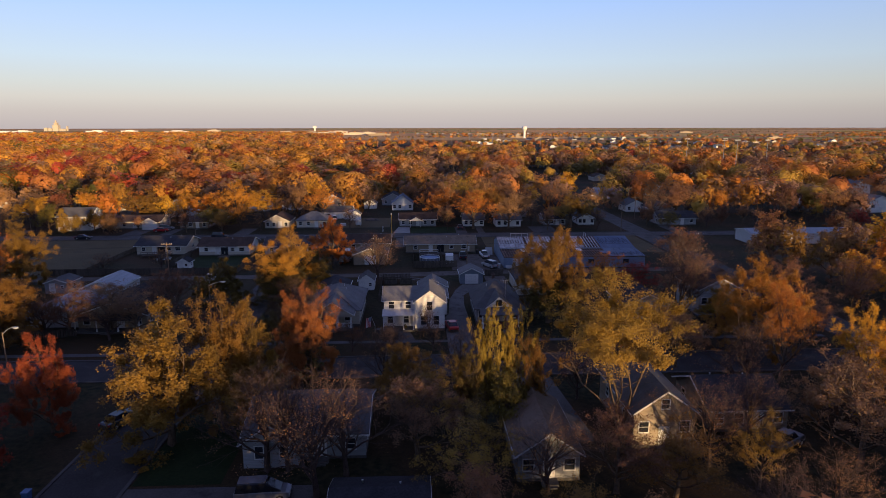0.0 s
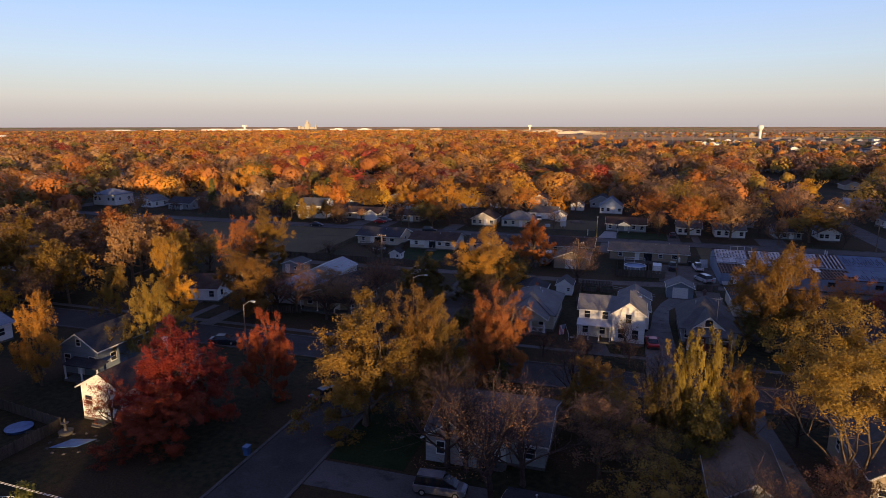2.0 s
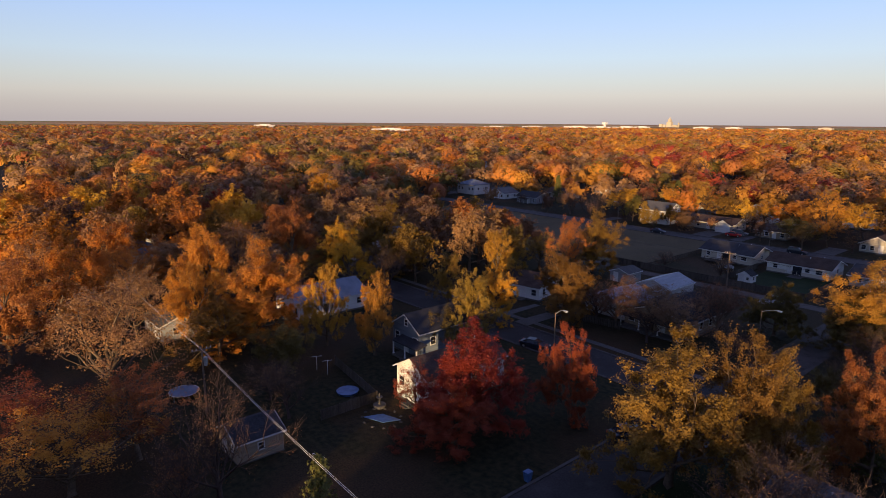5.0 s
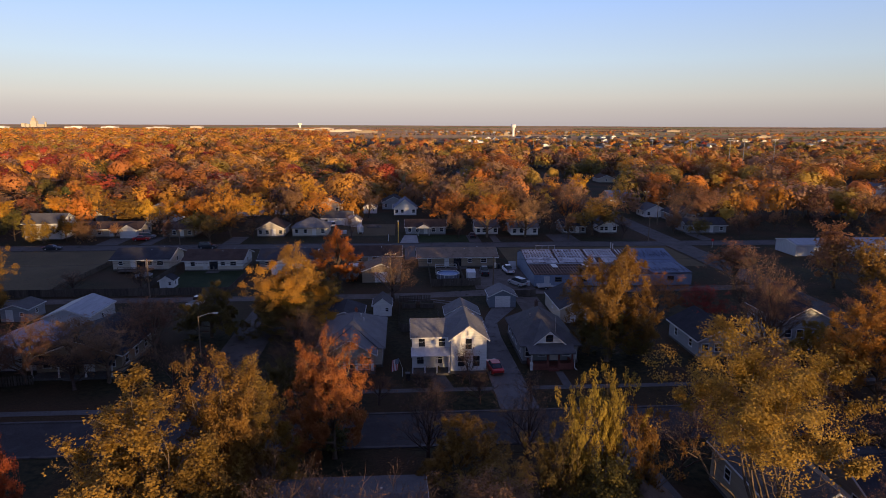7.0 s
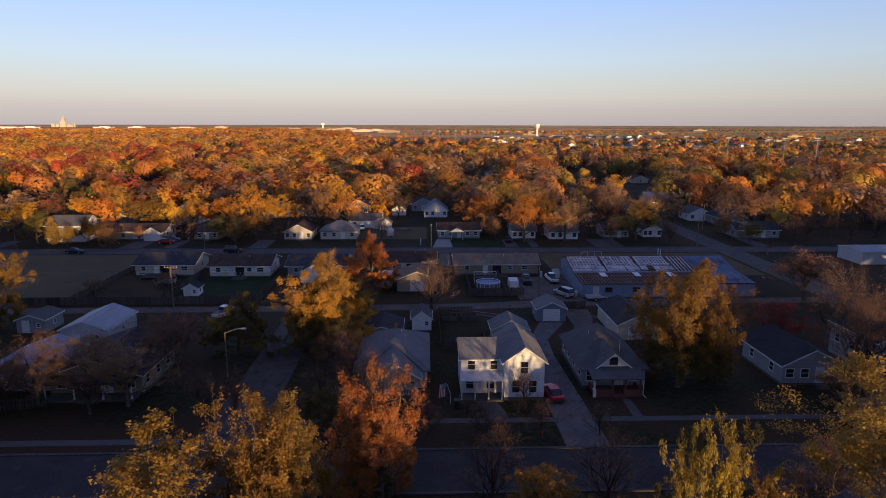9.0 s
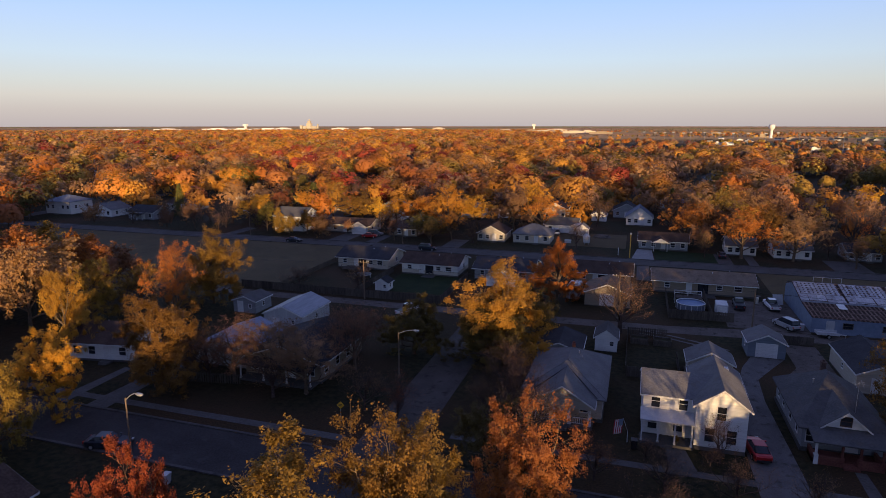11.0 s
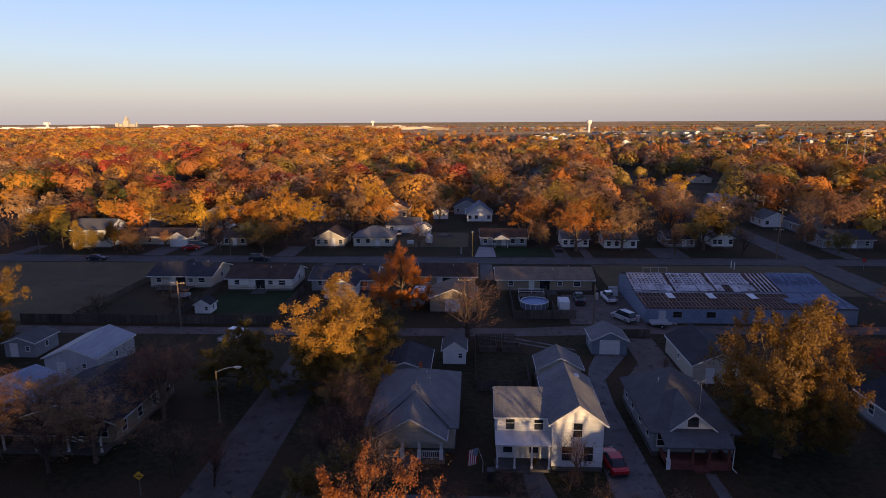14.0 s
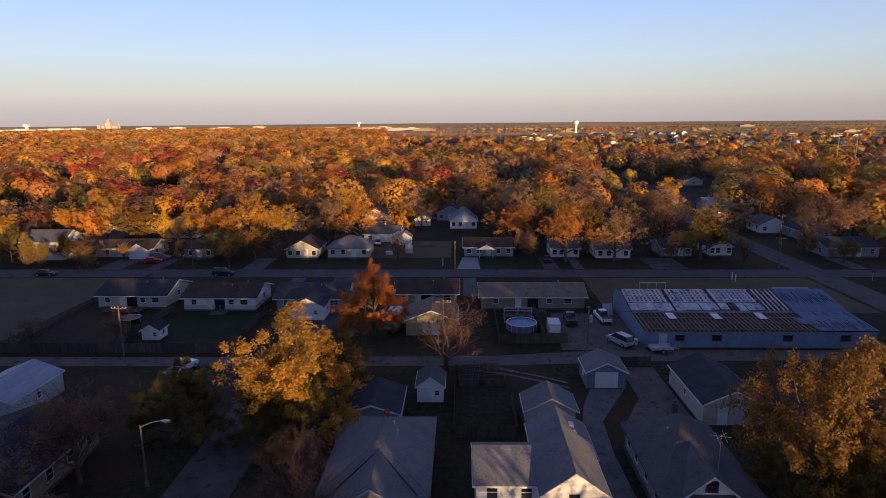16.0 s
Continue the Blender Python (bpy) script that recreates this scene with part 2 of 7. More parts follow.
GALV = surface("galvanised_steel", (0.34, 0.34, 0.34), (0.48, 0.48, 0.47), 0.45, 4, 1.0, 0.0, 0.7)
RUBBER = surface("black_rubber", (0.012, 0.012, 0.012), (0.03, 0.03, 0.03), 0.85, 8, 2, 0.0)
POOLB = surface("pool_cover_blue", (0.03, 0.07, 0.16), (0.06, 0.13, 0.27), 0.4, 2, 0.5, 0.05)
YELLOWP = surface("yellow_paint", (0.42, 0.25, 0.03), (0.55, 0.34, 0.05), 0.6, 3, 1, 0.0)
BLACKM = surface("black_plastic", (0.012, 0.012, 0.014), (0.028, 0.028, 0.03), 0.5, 4, 1, 0.0)
REDM = surface("red_paint", (0.34, 0.012, 0.012), (0.46, 0.025, 0.02), 0.35, 2, 1, 0.0)
LAMPG = surface("lamp_lens", (0.3, 0.3, 0.28), (0.4, 0.4, 0.38), 0.3, 3, 1, 0.0)
TARP = surface("bleached_underlay", (0.26, 0.25, 0.26), (0.44, 0.42, 0.42), 0.85, 2.5, 0.5, 0.1, stain=(0.15, 0.09, 0.075), per=0.25)


def paint(name, dark, light):
    return surface(name, dark, light, 0.28, 2, 0.8, 0.0, 0.2)


CARP = {
    "silver": paint("car_paint_silver", (0.30, 0.30, 0.31), (0.40, 0.40, 0.41)),
    "white": paint("car_paint_white", (0.62, 0.62, 0.62), (0.72, 0.72, 0.72)),
    "dark": paint("car_paint_dark_blue", (0.015, 0.018, 0.026), (0.03, 0.035, 0.045)),
    "red": paint("car_paint_red", (0.30, 0.012, 0.014), (0.40, 0.02, 0.02)),
    "grey": paint("car_paint_grey", (0.10, 0.10, 0.11), (0.16, 0.16, 0.17)),
}


# ---- small builders ----
def part(name, bm, material, parent=None, label=""):
    me = bpy.data.meshes.new(name)
    bm.to_mesh(me)
    bm.free()
    me.materials.append(material)
    ob = new(name, me)
    ob.parent = parent
    return tagged(ob, label)


def share(name, me, parent, m):
    ob = new(name, me)
    ob.parent = parent
    ob.matrix_basis = m
    return ob


def thing(name, x, y, z=0.0, turn=0.0, label="", category="", group="", kind=""):
    ob = new(name)
    ob.empty_display_size = 0.5
    ob.matrix_basis = pose(x, y, z, 0, 0, turn)
    return tagged(ob, label, category, group, kind)


def box(bm, x0, x1, y0, y1, z0, z1):
    v = [bm.verts.new(c) for c in ((x0, y0, z0), (x1, y0, z0), (x1, y1, z0), (x0, y1, z0), (x0, y0, z1), (x1, y0, z1), (x1, y1, z1), (x0, y1, z1))]
    for f in ((3, 2, 1, 0), (4, 5, 6, 7), (0, 1, 5, 4), (1, 2, 6, 5), (2, 3, 7, 6), (3, 0, 4, 7)):
        bm.faces.new([v[i] for i in f])
    return v


def boxes(*bs):
    bm = bmesh.new()
    for b in bs:
        box(bm, *b)
    return bm


def solid(bm, bottom, top):
    """A closed body between two rings with the same number of corners."""
    a, b = [bm.verts.new(p) for p in bottom], [bm.verts.new(p) for p in top]
    bm.faces.new(a[::-1]), bm.faces.new(b)
    for i in range(len(a)):
        j = (i + 1) % len(a)
        bm.faces.new((a[i], a[j], b[j], b[i]))


def rod(bm, p, q, r0, r1, sides=6):
    p, q = Vector(p), Vector(q)
    z = (q - p).normalized()
    x = z.orthogonal().normalized()
    y = z.cross(x)
    ring = [(math.cos(i * math.tau / sides), math.sin(i * math.tau / sides)) for i in range(sides)]
    solid(bm, [p + (x * c + y * s) * r0 for c, s in ring], [q + (x * c + y * s) * r1 for c, s in ring])


def rods(*rs):
    bm = bmesh.new()
    for r in rs:
        rod(bm, *r)
    return bm


def sheet(name, pts, z, material, label, category="", thick=0.05):
    """A paved or planted patch of the ground with a real edge, lying proud of it."""
    bm = bmesh.new()
    solid(bm, [(x, y, -0.2) for x, y in pts], [(x, y, z) for x, y in pts])
    return tagged(part(name, bm, material), label, category or name.split("_")[0], kind="structure")


def rect(x0, x1, y0, y1):
    return [(x0, y0), (x1, y0), (x1, y1), (x0, y1)]

# ---- houses ----
WIN = {}


def window(parent, x, y, z, w, h, side, frame_mat=None):
    """A window with a proud frame, a mullion and a sunk pane on the wall facing side (S, N, E or W)."""
    key = (w, h, (frame_mat or TRIM).name)
    if key not in WIN:
        t = 0.09
        bm = boxes((-w / 2 - t, w / 2 + t, -0.07, 0.02, -h / 2 - t - 0.04, -h / 2), (-w / 2 - t, w / 2 + t, -0.05, 0.02, h / 2, h / 2 + t),
                   (-w / 2 - t, -w / 2, -0.05, 0.02, -h / 2, h / 2), (w / 2, w / 2 + t, -0.05, 0.02, -h / 2, h / 2),
                   (-w / 2, w / 2, -0.04, 0.02, -0.03, 0.03))
        me = bpy.data.meshes.new("window")
        bm.to_mesh(me)
        bm.free()
        me.materials.append(frame_mat or TRIM)
        bm = boxes((-w / 2, w / 2, -0.012, 0.01, -h / 2, h / 2))
        mg = bpy.data.meshes.new("pane")
        bm.to_mesh(mg)
        bm.free()
        mg.materials.append(GLASS)
        WIN[key] = me, mg
    me, mg = WIN[key]
    ob = share("window", me, parent, pose(x, y, z, 0, 0, {"S": 0, "E": 90, "N": 180, "W": -90}[side]))
    share("pane", mg, ob, Matrix())


DOOR = {}


def door(parent, x, y, side, w=0.95, h=2.05, z=0.15, mat=None, big=False):
    m = mat or TRIM
    key = (w, h, m.name, big)
    if key not in DOOR:
        t = 0.1
        bm = boxes((-w / 2 - t, -w / 2, -0.06, 0.02, 0, h + t), (w / 2, w / 2 + t, -0.06, 0.02, 0, h + t), (-w / 2, w / 2, -0.06, 0.02, h, h + t))
        if big:
            slab = bpy.data.meshes.new("panel")
            bs = boxes((-w / 2 + 0.005, w / 2 - 0.005, -0.03, 0.0, 0.01, h / 4 - 0.01))
            bs.to_mesh(slab)
            bs.free()
            slab.materials.append(m)
            DOOR[key + ("panel",)] = slab
        else:
            box(bm, -w / 2, w / 2, -0.03, 0.0, 0, h)
        if not big and w <= 1.5:
            box(bm, -w * 0.32, w * 0.32, -0.042, -0.03, h * 0.56, h * 0.9)
            box(bm, -w * 0.32, w * 0.32, -0.042, -0.03, h * 0.1, h * 0.46)
        me = bpy.data.meshes.new("door")
        bm.to_mesh(me)
        bm.free()
        me.materials.append(m)
        DOOR[key] = me
    leaf = share("garage_door" if big else "door", DOOR[key], parent, pose(x, y, z, 0, 0, {"S": 0, "E": 90, "N": 180, "W": -90}[side]))
    if big:
        for i in range(4):
            share("panel", DOOR[key + ("panel",)], leaf, pose(0, 0, i * h / 4))
    elif w > 1.5:
        for sx in (-1, 1):
            part("panel", boxes((sx * w * 0.25 - w * 0.2, sx * w * 0.25 + w * 0.2, -0.042, -0.03, h * 0.08, h * 0.92)), m, leaf)
    return leaf


def walls(parent, x0, x1, y0, y1, h, rh=0.0, axis="x", mat=None, name="wall", z0=0.0):
    """Closed wall body; with rh a gable rises on the two ends across the ridge's axis."""
    bm = bmesh.new()
    if rh:
        if axis == "x":
            ym = (y0 + y1) / 2
            prof = [(y0, z0), (y1, z0), (y1, h), (ym, h + rh), (y0, h)]
            solid(bm, [(x1, a, b) for a, b in prof][::-1], [(x0, a, b) for a, b in prof][::-1])
        else:
            xm = (x0 + x1) / 2
            prof = [(x0, z0), (x1, z0), (x1, h), (xm, h + rh), (x0, h)]
            solid(bm, [(a, y0, b) for a, b in prof][::-1], [(a, y1, b) for a, b in prof][::-1])
    else:
        box(bm, x0, x1, y0, y1, z0, h)
    bmesh.ops.recalc_face_normals(bm, faces=bm.faces)
    return part(name, bm, mat, parent)


def gable(parent, x0, x1, y0, y1, h, rh, axis, mat, over=0.4, t=0.14, name="roof", fascia=TRIM):
    """Two roof slabs with real thickness meeting at the ridge, each a part, with pale fascia boards on the rakes."""
    out = []
    if axis == "x":
        c, half = (y0 + y1) / 2, (y1 - y0) / 2
    else:
        c, half = (x0 + x1) / 2, (x1 - x0) / 2
    k = rh / half
    lo, e = h - k * over, half + over
    for s in (-1, 1):
        bm = bmesh.new()
        a0, a1 = (x0 - over, x1 + over) if axis == "x" else (y0 - over, y1 + over)
        prof = [(c + s * e, lo + 0.02), (c, h + rh + 0.02), (c, h + rh + t + 0.02), (c + s * e, lo + t + 0.02)]
        if axis == "x":
            solid(bm, [(a0, u, v) for u, v in prof], [(a1, u, v) for u, v in prof])
        else:
            solid(bm, [(u, a0, v) for u, v in prof], [(u, a1, v) for u, v in prof])
        bmesh.ops.recalc_face_normals(bm, faces=bm.faces)
        r = part(name, bm, mat, parent)
        bm = bmesh.new()
        d = 0.05
        for a in ((a0 - d, a0 + 0.005), (a1 - 0.005, a1 + d)):
            prof = [(c + s * e, lo - 0.1), (c, h + rh - 0.1), (c, h + rh + 0.09), (c + s * e, lo + 0.09)]
            if axis == "x":
                solid(bm, [(a[0], u, v) for u, v in prof], [(a[1], u, v) for u, v in prof])
            else:
                solid(bm, [(u, a[0], v) for u, v in prof], [(u, a[1], v) for u, v in prof])
        g0, g1 = c + s * (e - 0.005), c + s * (e + 0.06)
        if axis == "x":
            box(bm, a0, a1, min(g0, g1), max(g0, g1), lo - 0.08, lo + 0.08)
        else:
            box(bm, min(g0, g1), max(g0, g1), a0, a1, lo - 0.08, lo + 0.08)
        bmesh.ops.recalc_face_normals(bm, faces=bm.faces)
        part("fascia", bm, fascia, r)
        out.append(r)
    return out


def hip(parent, x0, x1, y0, y1, h, rh, mat, over=0.45, ridge=None, name="roof", mid=0.0):
    """A hipped roof with a short ridge along its longer side, which may lie off the middle by mid."""
    bm = bmesh.new()
    w, d = x1 - x0, y1 - y0
    cx, cy = (x0 + x1) / 2, (y0 + y1) / 2
    r = ridge if ridge is not None else abs(w - d) / 2
    a, b = ((cx - r, cy), (cx + r, cy)) if w >= d else ((cx, cy + mid - r), (cx, cy + mid + r))
    X0, X1, Y0, Y1, zl = x0 - over, x1 + over, y0 - over, y1 + over, h - 0.1
    base = [bm.verts.new((x, y, zl)) for x, y in ((X0, Y0), (X1, Y0), (X1, Y1), (X0, Y1))]
    low = [bm.verts.new((x, y, zl - 0.16)) for x, y in ((X0, Y0), (X1, Y0), (X1, Y1), (X0, Y1))]
    p, q = bm.verts.new((*a, h + rh)), bm.verts.new((*b, h + rh))
    if w >= d:
        fs = ((base[0], base[1], q, p), (base[1], base[2], q), (base[2], base[3], p, q), (base[3], base[0], p))
    else:
        fs = ((base[0], base[1], p), (base[1], base[2], q, p), (base[2], base[3], q), (base[3], base[0], p, q))
    for f in fs:
        bm.faces.new(f)
    for i in range(4):
        j = (i + 1) % 4
        bm.faces.new((low[i], low[j], base[j], base[i]))
    bm.faces.new(low[::-1])
    bmesh.ops.recalc_face_normals(bm, faces=bm.faces)
    return part(name, bm, mat, parent)


def chimney(parent, x, y, z0, z1, mat=None, s=0.55):
    bm = boxes((x - s / 2, x + s / 2, y - s / 2, y + s / 2, z0, z1), (x - s / 2 - 0.07, x + s / 2 + 0.07, y - s / 2 - 0.07, y + s / 2 + 0.07, z1, z1 + 0.12),
               (x - 0.13, x + 0.13, y - 0.13, y + 0.13, z1 + 0.12, z1 + 0.35))
    return part("chimney", bm, mat or BRICK, parent)


def vent(parent, x, y, z):
    part("vent_pipe", rods(((x, y, z - 0.3), (x, y, z + 0.35), 0.06, 0.06), ((x, y, z + 0.35), (x, y, z + 0.42), 0.11, 0.09)), GALV, parent)


def porch(parent, x0, x1, y0, y1, h, drop, mat, posts=3, post_mat=None, deck=True):
    """A lean-to porch roof falling to the south, on posts, over a low deck."""
    bm = bmesh.new()
    solid(bm, [(x0, y0, h - drop), (x1, y0, h - drop), (x1, y1, h), (x0, y1, h)], [(x0, y0, h - drop + 0.14), (x1, y0, h - drop + 0.14), (x1, y1, h + 0.14), (x0, y1, h + 0.14)])
    part("porch_roof", bm, mat, parent)
    for i in range(posts):
        x = x0 + 0.2 + (x1 - x0 - 0.4) * i / max(1, posts - 1)
        part("porch_post", boxes((x - 0.08, x + 0.08, y0 + 0.12, y0 + 0.28, 0.3, h - drop), (x - 0.12, x + 0.12, y0 + 0.08, y0 + 0.32, 0.3, 0.45)), post_mat or TRIM, parent)
    if deck:
        part("porch_deck", boxes((x0, x1, y0, y1, 0, 0.3), (x0 + (x1 - x0) * 0.4, x0 + (x1 - x0) * 0.62, y0 - 0.35, y0, 0, 0.16)), CONCRETE, parent)


def simple_house(x, y, w, d, h, rh, axis, wm, rm, label, turn=0, front_wins=3, side_wins=2, dr=True, style="gable", front="S", stoop=True, name="house", group="", plain=False):
    """A one-block house: body, roof, openings on all sides; the front faces -y before the turn."""
    hs = thing(name, x, y, 0, turn, label, "house", group)
    x0, x1, y0, y1 = -w / 2, w / 2, -d / 2, d / 2
    part("foundation", boxes((x0 - 0.04, x1 + 0.04, y0 - 0.04, y1 + 0.04, -0.2, 0.3)), CONCRETE, hs)
    walls(hs, x0, x1, y0, y1, h, rh if style == "gable" else 0, axis, wm, z0=0.3)
    if style == "gable":
        gable(hs, x0, x1, y0, y1, h, rh, axis, rm)
    else:
        hip(hs, x0, x1, y0, y1, h, rh, rm)
    zc = h * 0.58
    n = front_wins + (1 if dr else 0)
    for i in range(n):
        u = x0 + w * (i + 0.5) / n
        if dr and i == n // 2:
            door(hs, u, y0, "S", z=0.3)
            if stoop:
                part("stoop", boxes((u - 0.8, u + 0.8, y0 - 1.1, y0 - 0.045, -0.1, 0.28), (u - 0.6, u + 0.6, y0 - 1.45, y0 - 1.1, -0.1, 0.13)), CONCRETE, hs)
        else:
            window(hs, u, y0, zc, 1.0, 1.15, "S")
        if i != n // 2 and not plain:
            window(hs, u, y1, zc, 0.9, 1.0, "N")
    for i in range(side_wins):
        v = y0 + d * (i + 0.5) / side_wins
        window(hs, x1, v, zc, 0.9, 1.1, "E"), window(hs, x0, v, zc, 0.9, 1.1, "W")
    if style == "gable" and axis == "x" and not plain:
        vent(hs, x0 + w * 0.3, 0.6 + d * 0.1, h + rh * 0.65), vent(hs, x0 + w * 0.72, d * 0.12, h + rh * 0.7)
    return hs


def shed(x, y, w, d, h, rh, wm, rm, label, turn=0, name="garden_shed", dw=0.9, dh=1.8, big=False, dmat=None, win=True):
    hs = thing(name, x, y, 0, turn, label, "shed")
    x0, x1, y0, y1 = -w / 2, w / 2, -d / 2, d / 2
    part("floor_slab", boxes((x0 - 0.05, x1 + 0.05, y0 - 0.05, y1 + 0.05, -0.2, 0.1)), CONCRETE, hs)
    walls(hs, x0, x1, y0, y1, h, rh, "y", wm, z0=0.1)
    gable(hs, x0, x1, y0, y1, h, rh, "y", rm, 0.22, 0.1)
    door(hs, 0.0 if big or not win else -w * 0.18, y0, "S", dw, dh, 0.1, dmat or TRIM, big)
    if win:
        window(hs, x1, 0, h * 0.6, 0.6, 0.7, "E"), window(hs, x0, 0, h * 0.6, 0.6, 0.7, "W")
        if not big:
            window(hs, w * 0.26, y0, h * 0.6, 0.5, 0.6, "S")
    return hs

# ---- the ground, streets and yards ----
def ground_height(r):
    s = np.clip((r - 900) / 4000, 0, 1)
    return 17.0 * s * s * (3 - 2 * s)


def far_ground():
    """One sheet to the horizon: rings of faces round the town, level near by and rising very slightly far out."""
    rs = [0, 60, 120, 200, 300, 450, 650, 900, 1200, 1600, 2100, 2700, 3300, 3900, 4400, 4850]
    n = 72
    bm = bmesh.new()
    rows = []
    for r in rs[1:]:
        rows.append([bm.verts.new((r * math.sin(i * math.tau / n) - 16, r * math.cos(i * math.tau / n) - 98, float(ground_height(r)))) for i in range(n)])
    c = bm.verts.new((-16, -98, 0))
    for i in range(n):
        bm.faces.new((c, rows[0][(i + 1) % n], rows[0][i]))
    for a, b in zip(rows, rows[1:]):
        for i in range(n):
            j = (i + 1) % n
            bm.faces.new((a[i], a[j], b[j], b[i]))
    bmesh.ops.recalc_face_normals(bm, faces=bm.faces)
    m = bpy.data.materials.new("ground_leaf_littered_grass")
    m.use_nodes = True
    nn, l = m.node_tree.nodes, m.node_tree.links
    p = nn["Principled BSDF"]
    p.inputs["Roughness"].default_value = 0.95
    p.inputs["Specular IOR Level"].default_value = 0.1
    tc = nn.new("ShaderNodeTexCoord")

    def noise_at(scale, detail=5):
        z = nn.new("ShaderNodeTexNoise")
        z.inputs["Scale"].default_value, z.inputs["Detail"].default_value = scale, detail
        l.new(tc.outputs["Object"], z.inputs[0])
        return z.outputs[0]

    def ramp(src, stops):
        r = nn.new("ShaderNodeValToRGB")
        e = r.color_ramp.elements
        while len(e) < len(stops):
            e.new(0.5)
        for k, (q, col) in enumerate(stops):
            e[k].position, e[k].color = q, (*col, 1)
        l.new(src, r.inputs[0])
        return r.outputs[0]

    def blend(f, a, b):
        x = nn.new("ShaderNodeMix")
        x.data_type = 'RGBA'
        l.new(f, x.inputs[0]), l.new(a, x.inputs[6]), l.new(b, x.inputs[7])
        return x.outputs[2]

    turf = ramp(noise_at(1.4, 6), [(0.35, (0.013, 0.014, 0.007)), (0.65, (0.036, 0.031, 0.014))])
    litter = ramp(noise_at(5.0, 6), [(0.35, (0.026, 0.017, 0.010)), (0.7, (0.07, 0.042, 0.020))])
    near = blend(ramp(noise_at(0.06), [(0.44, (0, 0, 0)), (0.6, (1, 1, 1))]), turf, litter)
    # farmland beyond the town: long fields of stubble, winter wheat and bare soil
    vo = nn.new("ShaderNodeTexVoronoi")
    mp = nn.new("ShaderNodeMapping")
    mp.inputs["Scale"].default_value = (0.0016, 0.0042, 1)
    mp.inputs["Rotation"].default_value = (0, 0, radians(4))
    l.new(tc.outputs["Object"], mp.inputs[0]), l.new(mp.outputs[0], vo.inputs["Vector"])
    vo.inputs["Scale"].default_value = 1.0
    sp = nn.new("ShaderNodeSeparateColor")
    l.new(vo.outputs["Color"], sp.inputs[0])
    # pale colours are raised to imitate low sun on upright stalks
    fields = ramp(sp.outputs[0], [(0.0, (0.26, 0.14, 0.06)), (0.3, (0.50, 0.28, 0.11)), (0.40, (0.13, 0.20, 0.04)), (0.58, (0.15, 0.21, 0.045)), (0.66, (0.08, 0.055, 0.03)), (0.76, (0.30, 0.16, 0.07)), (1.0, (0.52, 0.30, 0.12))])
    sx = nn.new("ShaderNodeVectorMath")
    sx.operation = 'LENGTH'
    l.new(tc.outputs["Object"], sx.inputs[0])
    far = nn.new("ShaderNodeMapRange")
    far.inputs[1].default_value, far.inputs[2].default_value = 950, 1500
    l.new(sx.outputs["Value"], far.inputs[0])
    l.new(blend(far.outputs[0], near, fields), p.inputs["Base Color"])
    # sun-coloured sheen standing in for low light on upright dry stubble
    wt_far = nn.new("ShaderNodeMath")
    wt_far.operation = 'MULTIPLY'
    wt_far.inputs[1].default_value = 0.18
    l.new(far.outputs[0], wt_far.inputs[0]), l.new(wt_far.outputs[0], p.inputs["Sheen Weight"])
    p.inputs["Sheen Roughness"].default_value = 0.7
    p.inputs["Sheen Tint"].default_value = (1.0, 0.6, 0.32, 1)
    bp = nn.new("ShaderNodeBump")
    bp.inputs["Strength"].default_value = 0.7
    rough = nn.new("ShaderNodeMapRange")   # ploughed and stubbled far fields are rougher than lawns
    rough.inputs[1].default_value, rough.inputs[2].default_value = 900, 1400
    rough.inputs[3].default_value, rough.inputs[4].default_value = 0.08, 0.9
    l.new(sx.outputs["Value"], rough.inputs[0]), l.new(rough.outputs[0], bp.inputs["Distance"])
    l.new(noise_at(4.0, 6), bp.inputs["Height"]), l.new(bp.outputs[0], p.inputs["Normal"])
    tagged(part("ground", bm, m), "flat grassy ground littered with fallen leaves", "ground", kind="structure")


far_ground()


sheet("road_north", rect(-420, 420, 56.8, 63.4), 0.03, ASPHALT, "grey asphalt residential street", "road")
sheet("road_south", rect(-420, 420, -49.6, -42.2), 0.03, ASPHALT_SHADE, "grey asphalt residential street, tree shade put into its colour", "road")
sheet("road_west", rect(-45.6, -38.4, -260, -49.7), 0.028, ASPHALT_SHADE, "asphalt side street, tree shade put into its colour", "road")
sheet("road_lane", rect(-45.2, -38.8, -42.1, 56.7), 0.028, GRAVEL_LANE, "worn grey side street with soft edges", "road")
sheet("road_east", rect(58, 65, -260, 420), 0.028, ASPHALT, "grey asphalt side street", "road")
sheet("alley", [(-130, 5.8), (-46, 6.6), (-12, 7.2), (10, 9.0), (57.9, 10.2), (57.9, 13.6), (22, 13.4), (4, 13.2), (-12, 10.9), (-46, 10.0), (-130, 9.4)], 0.02, GRAVEL, "pale gravel alley between back yards", "alley")
sheet("road_far_west", rect(-240, -232, -260, 420), 0.026, ASPHALT, "grey asphalt side street", "road")
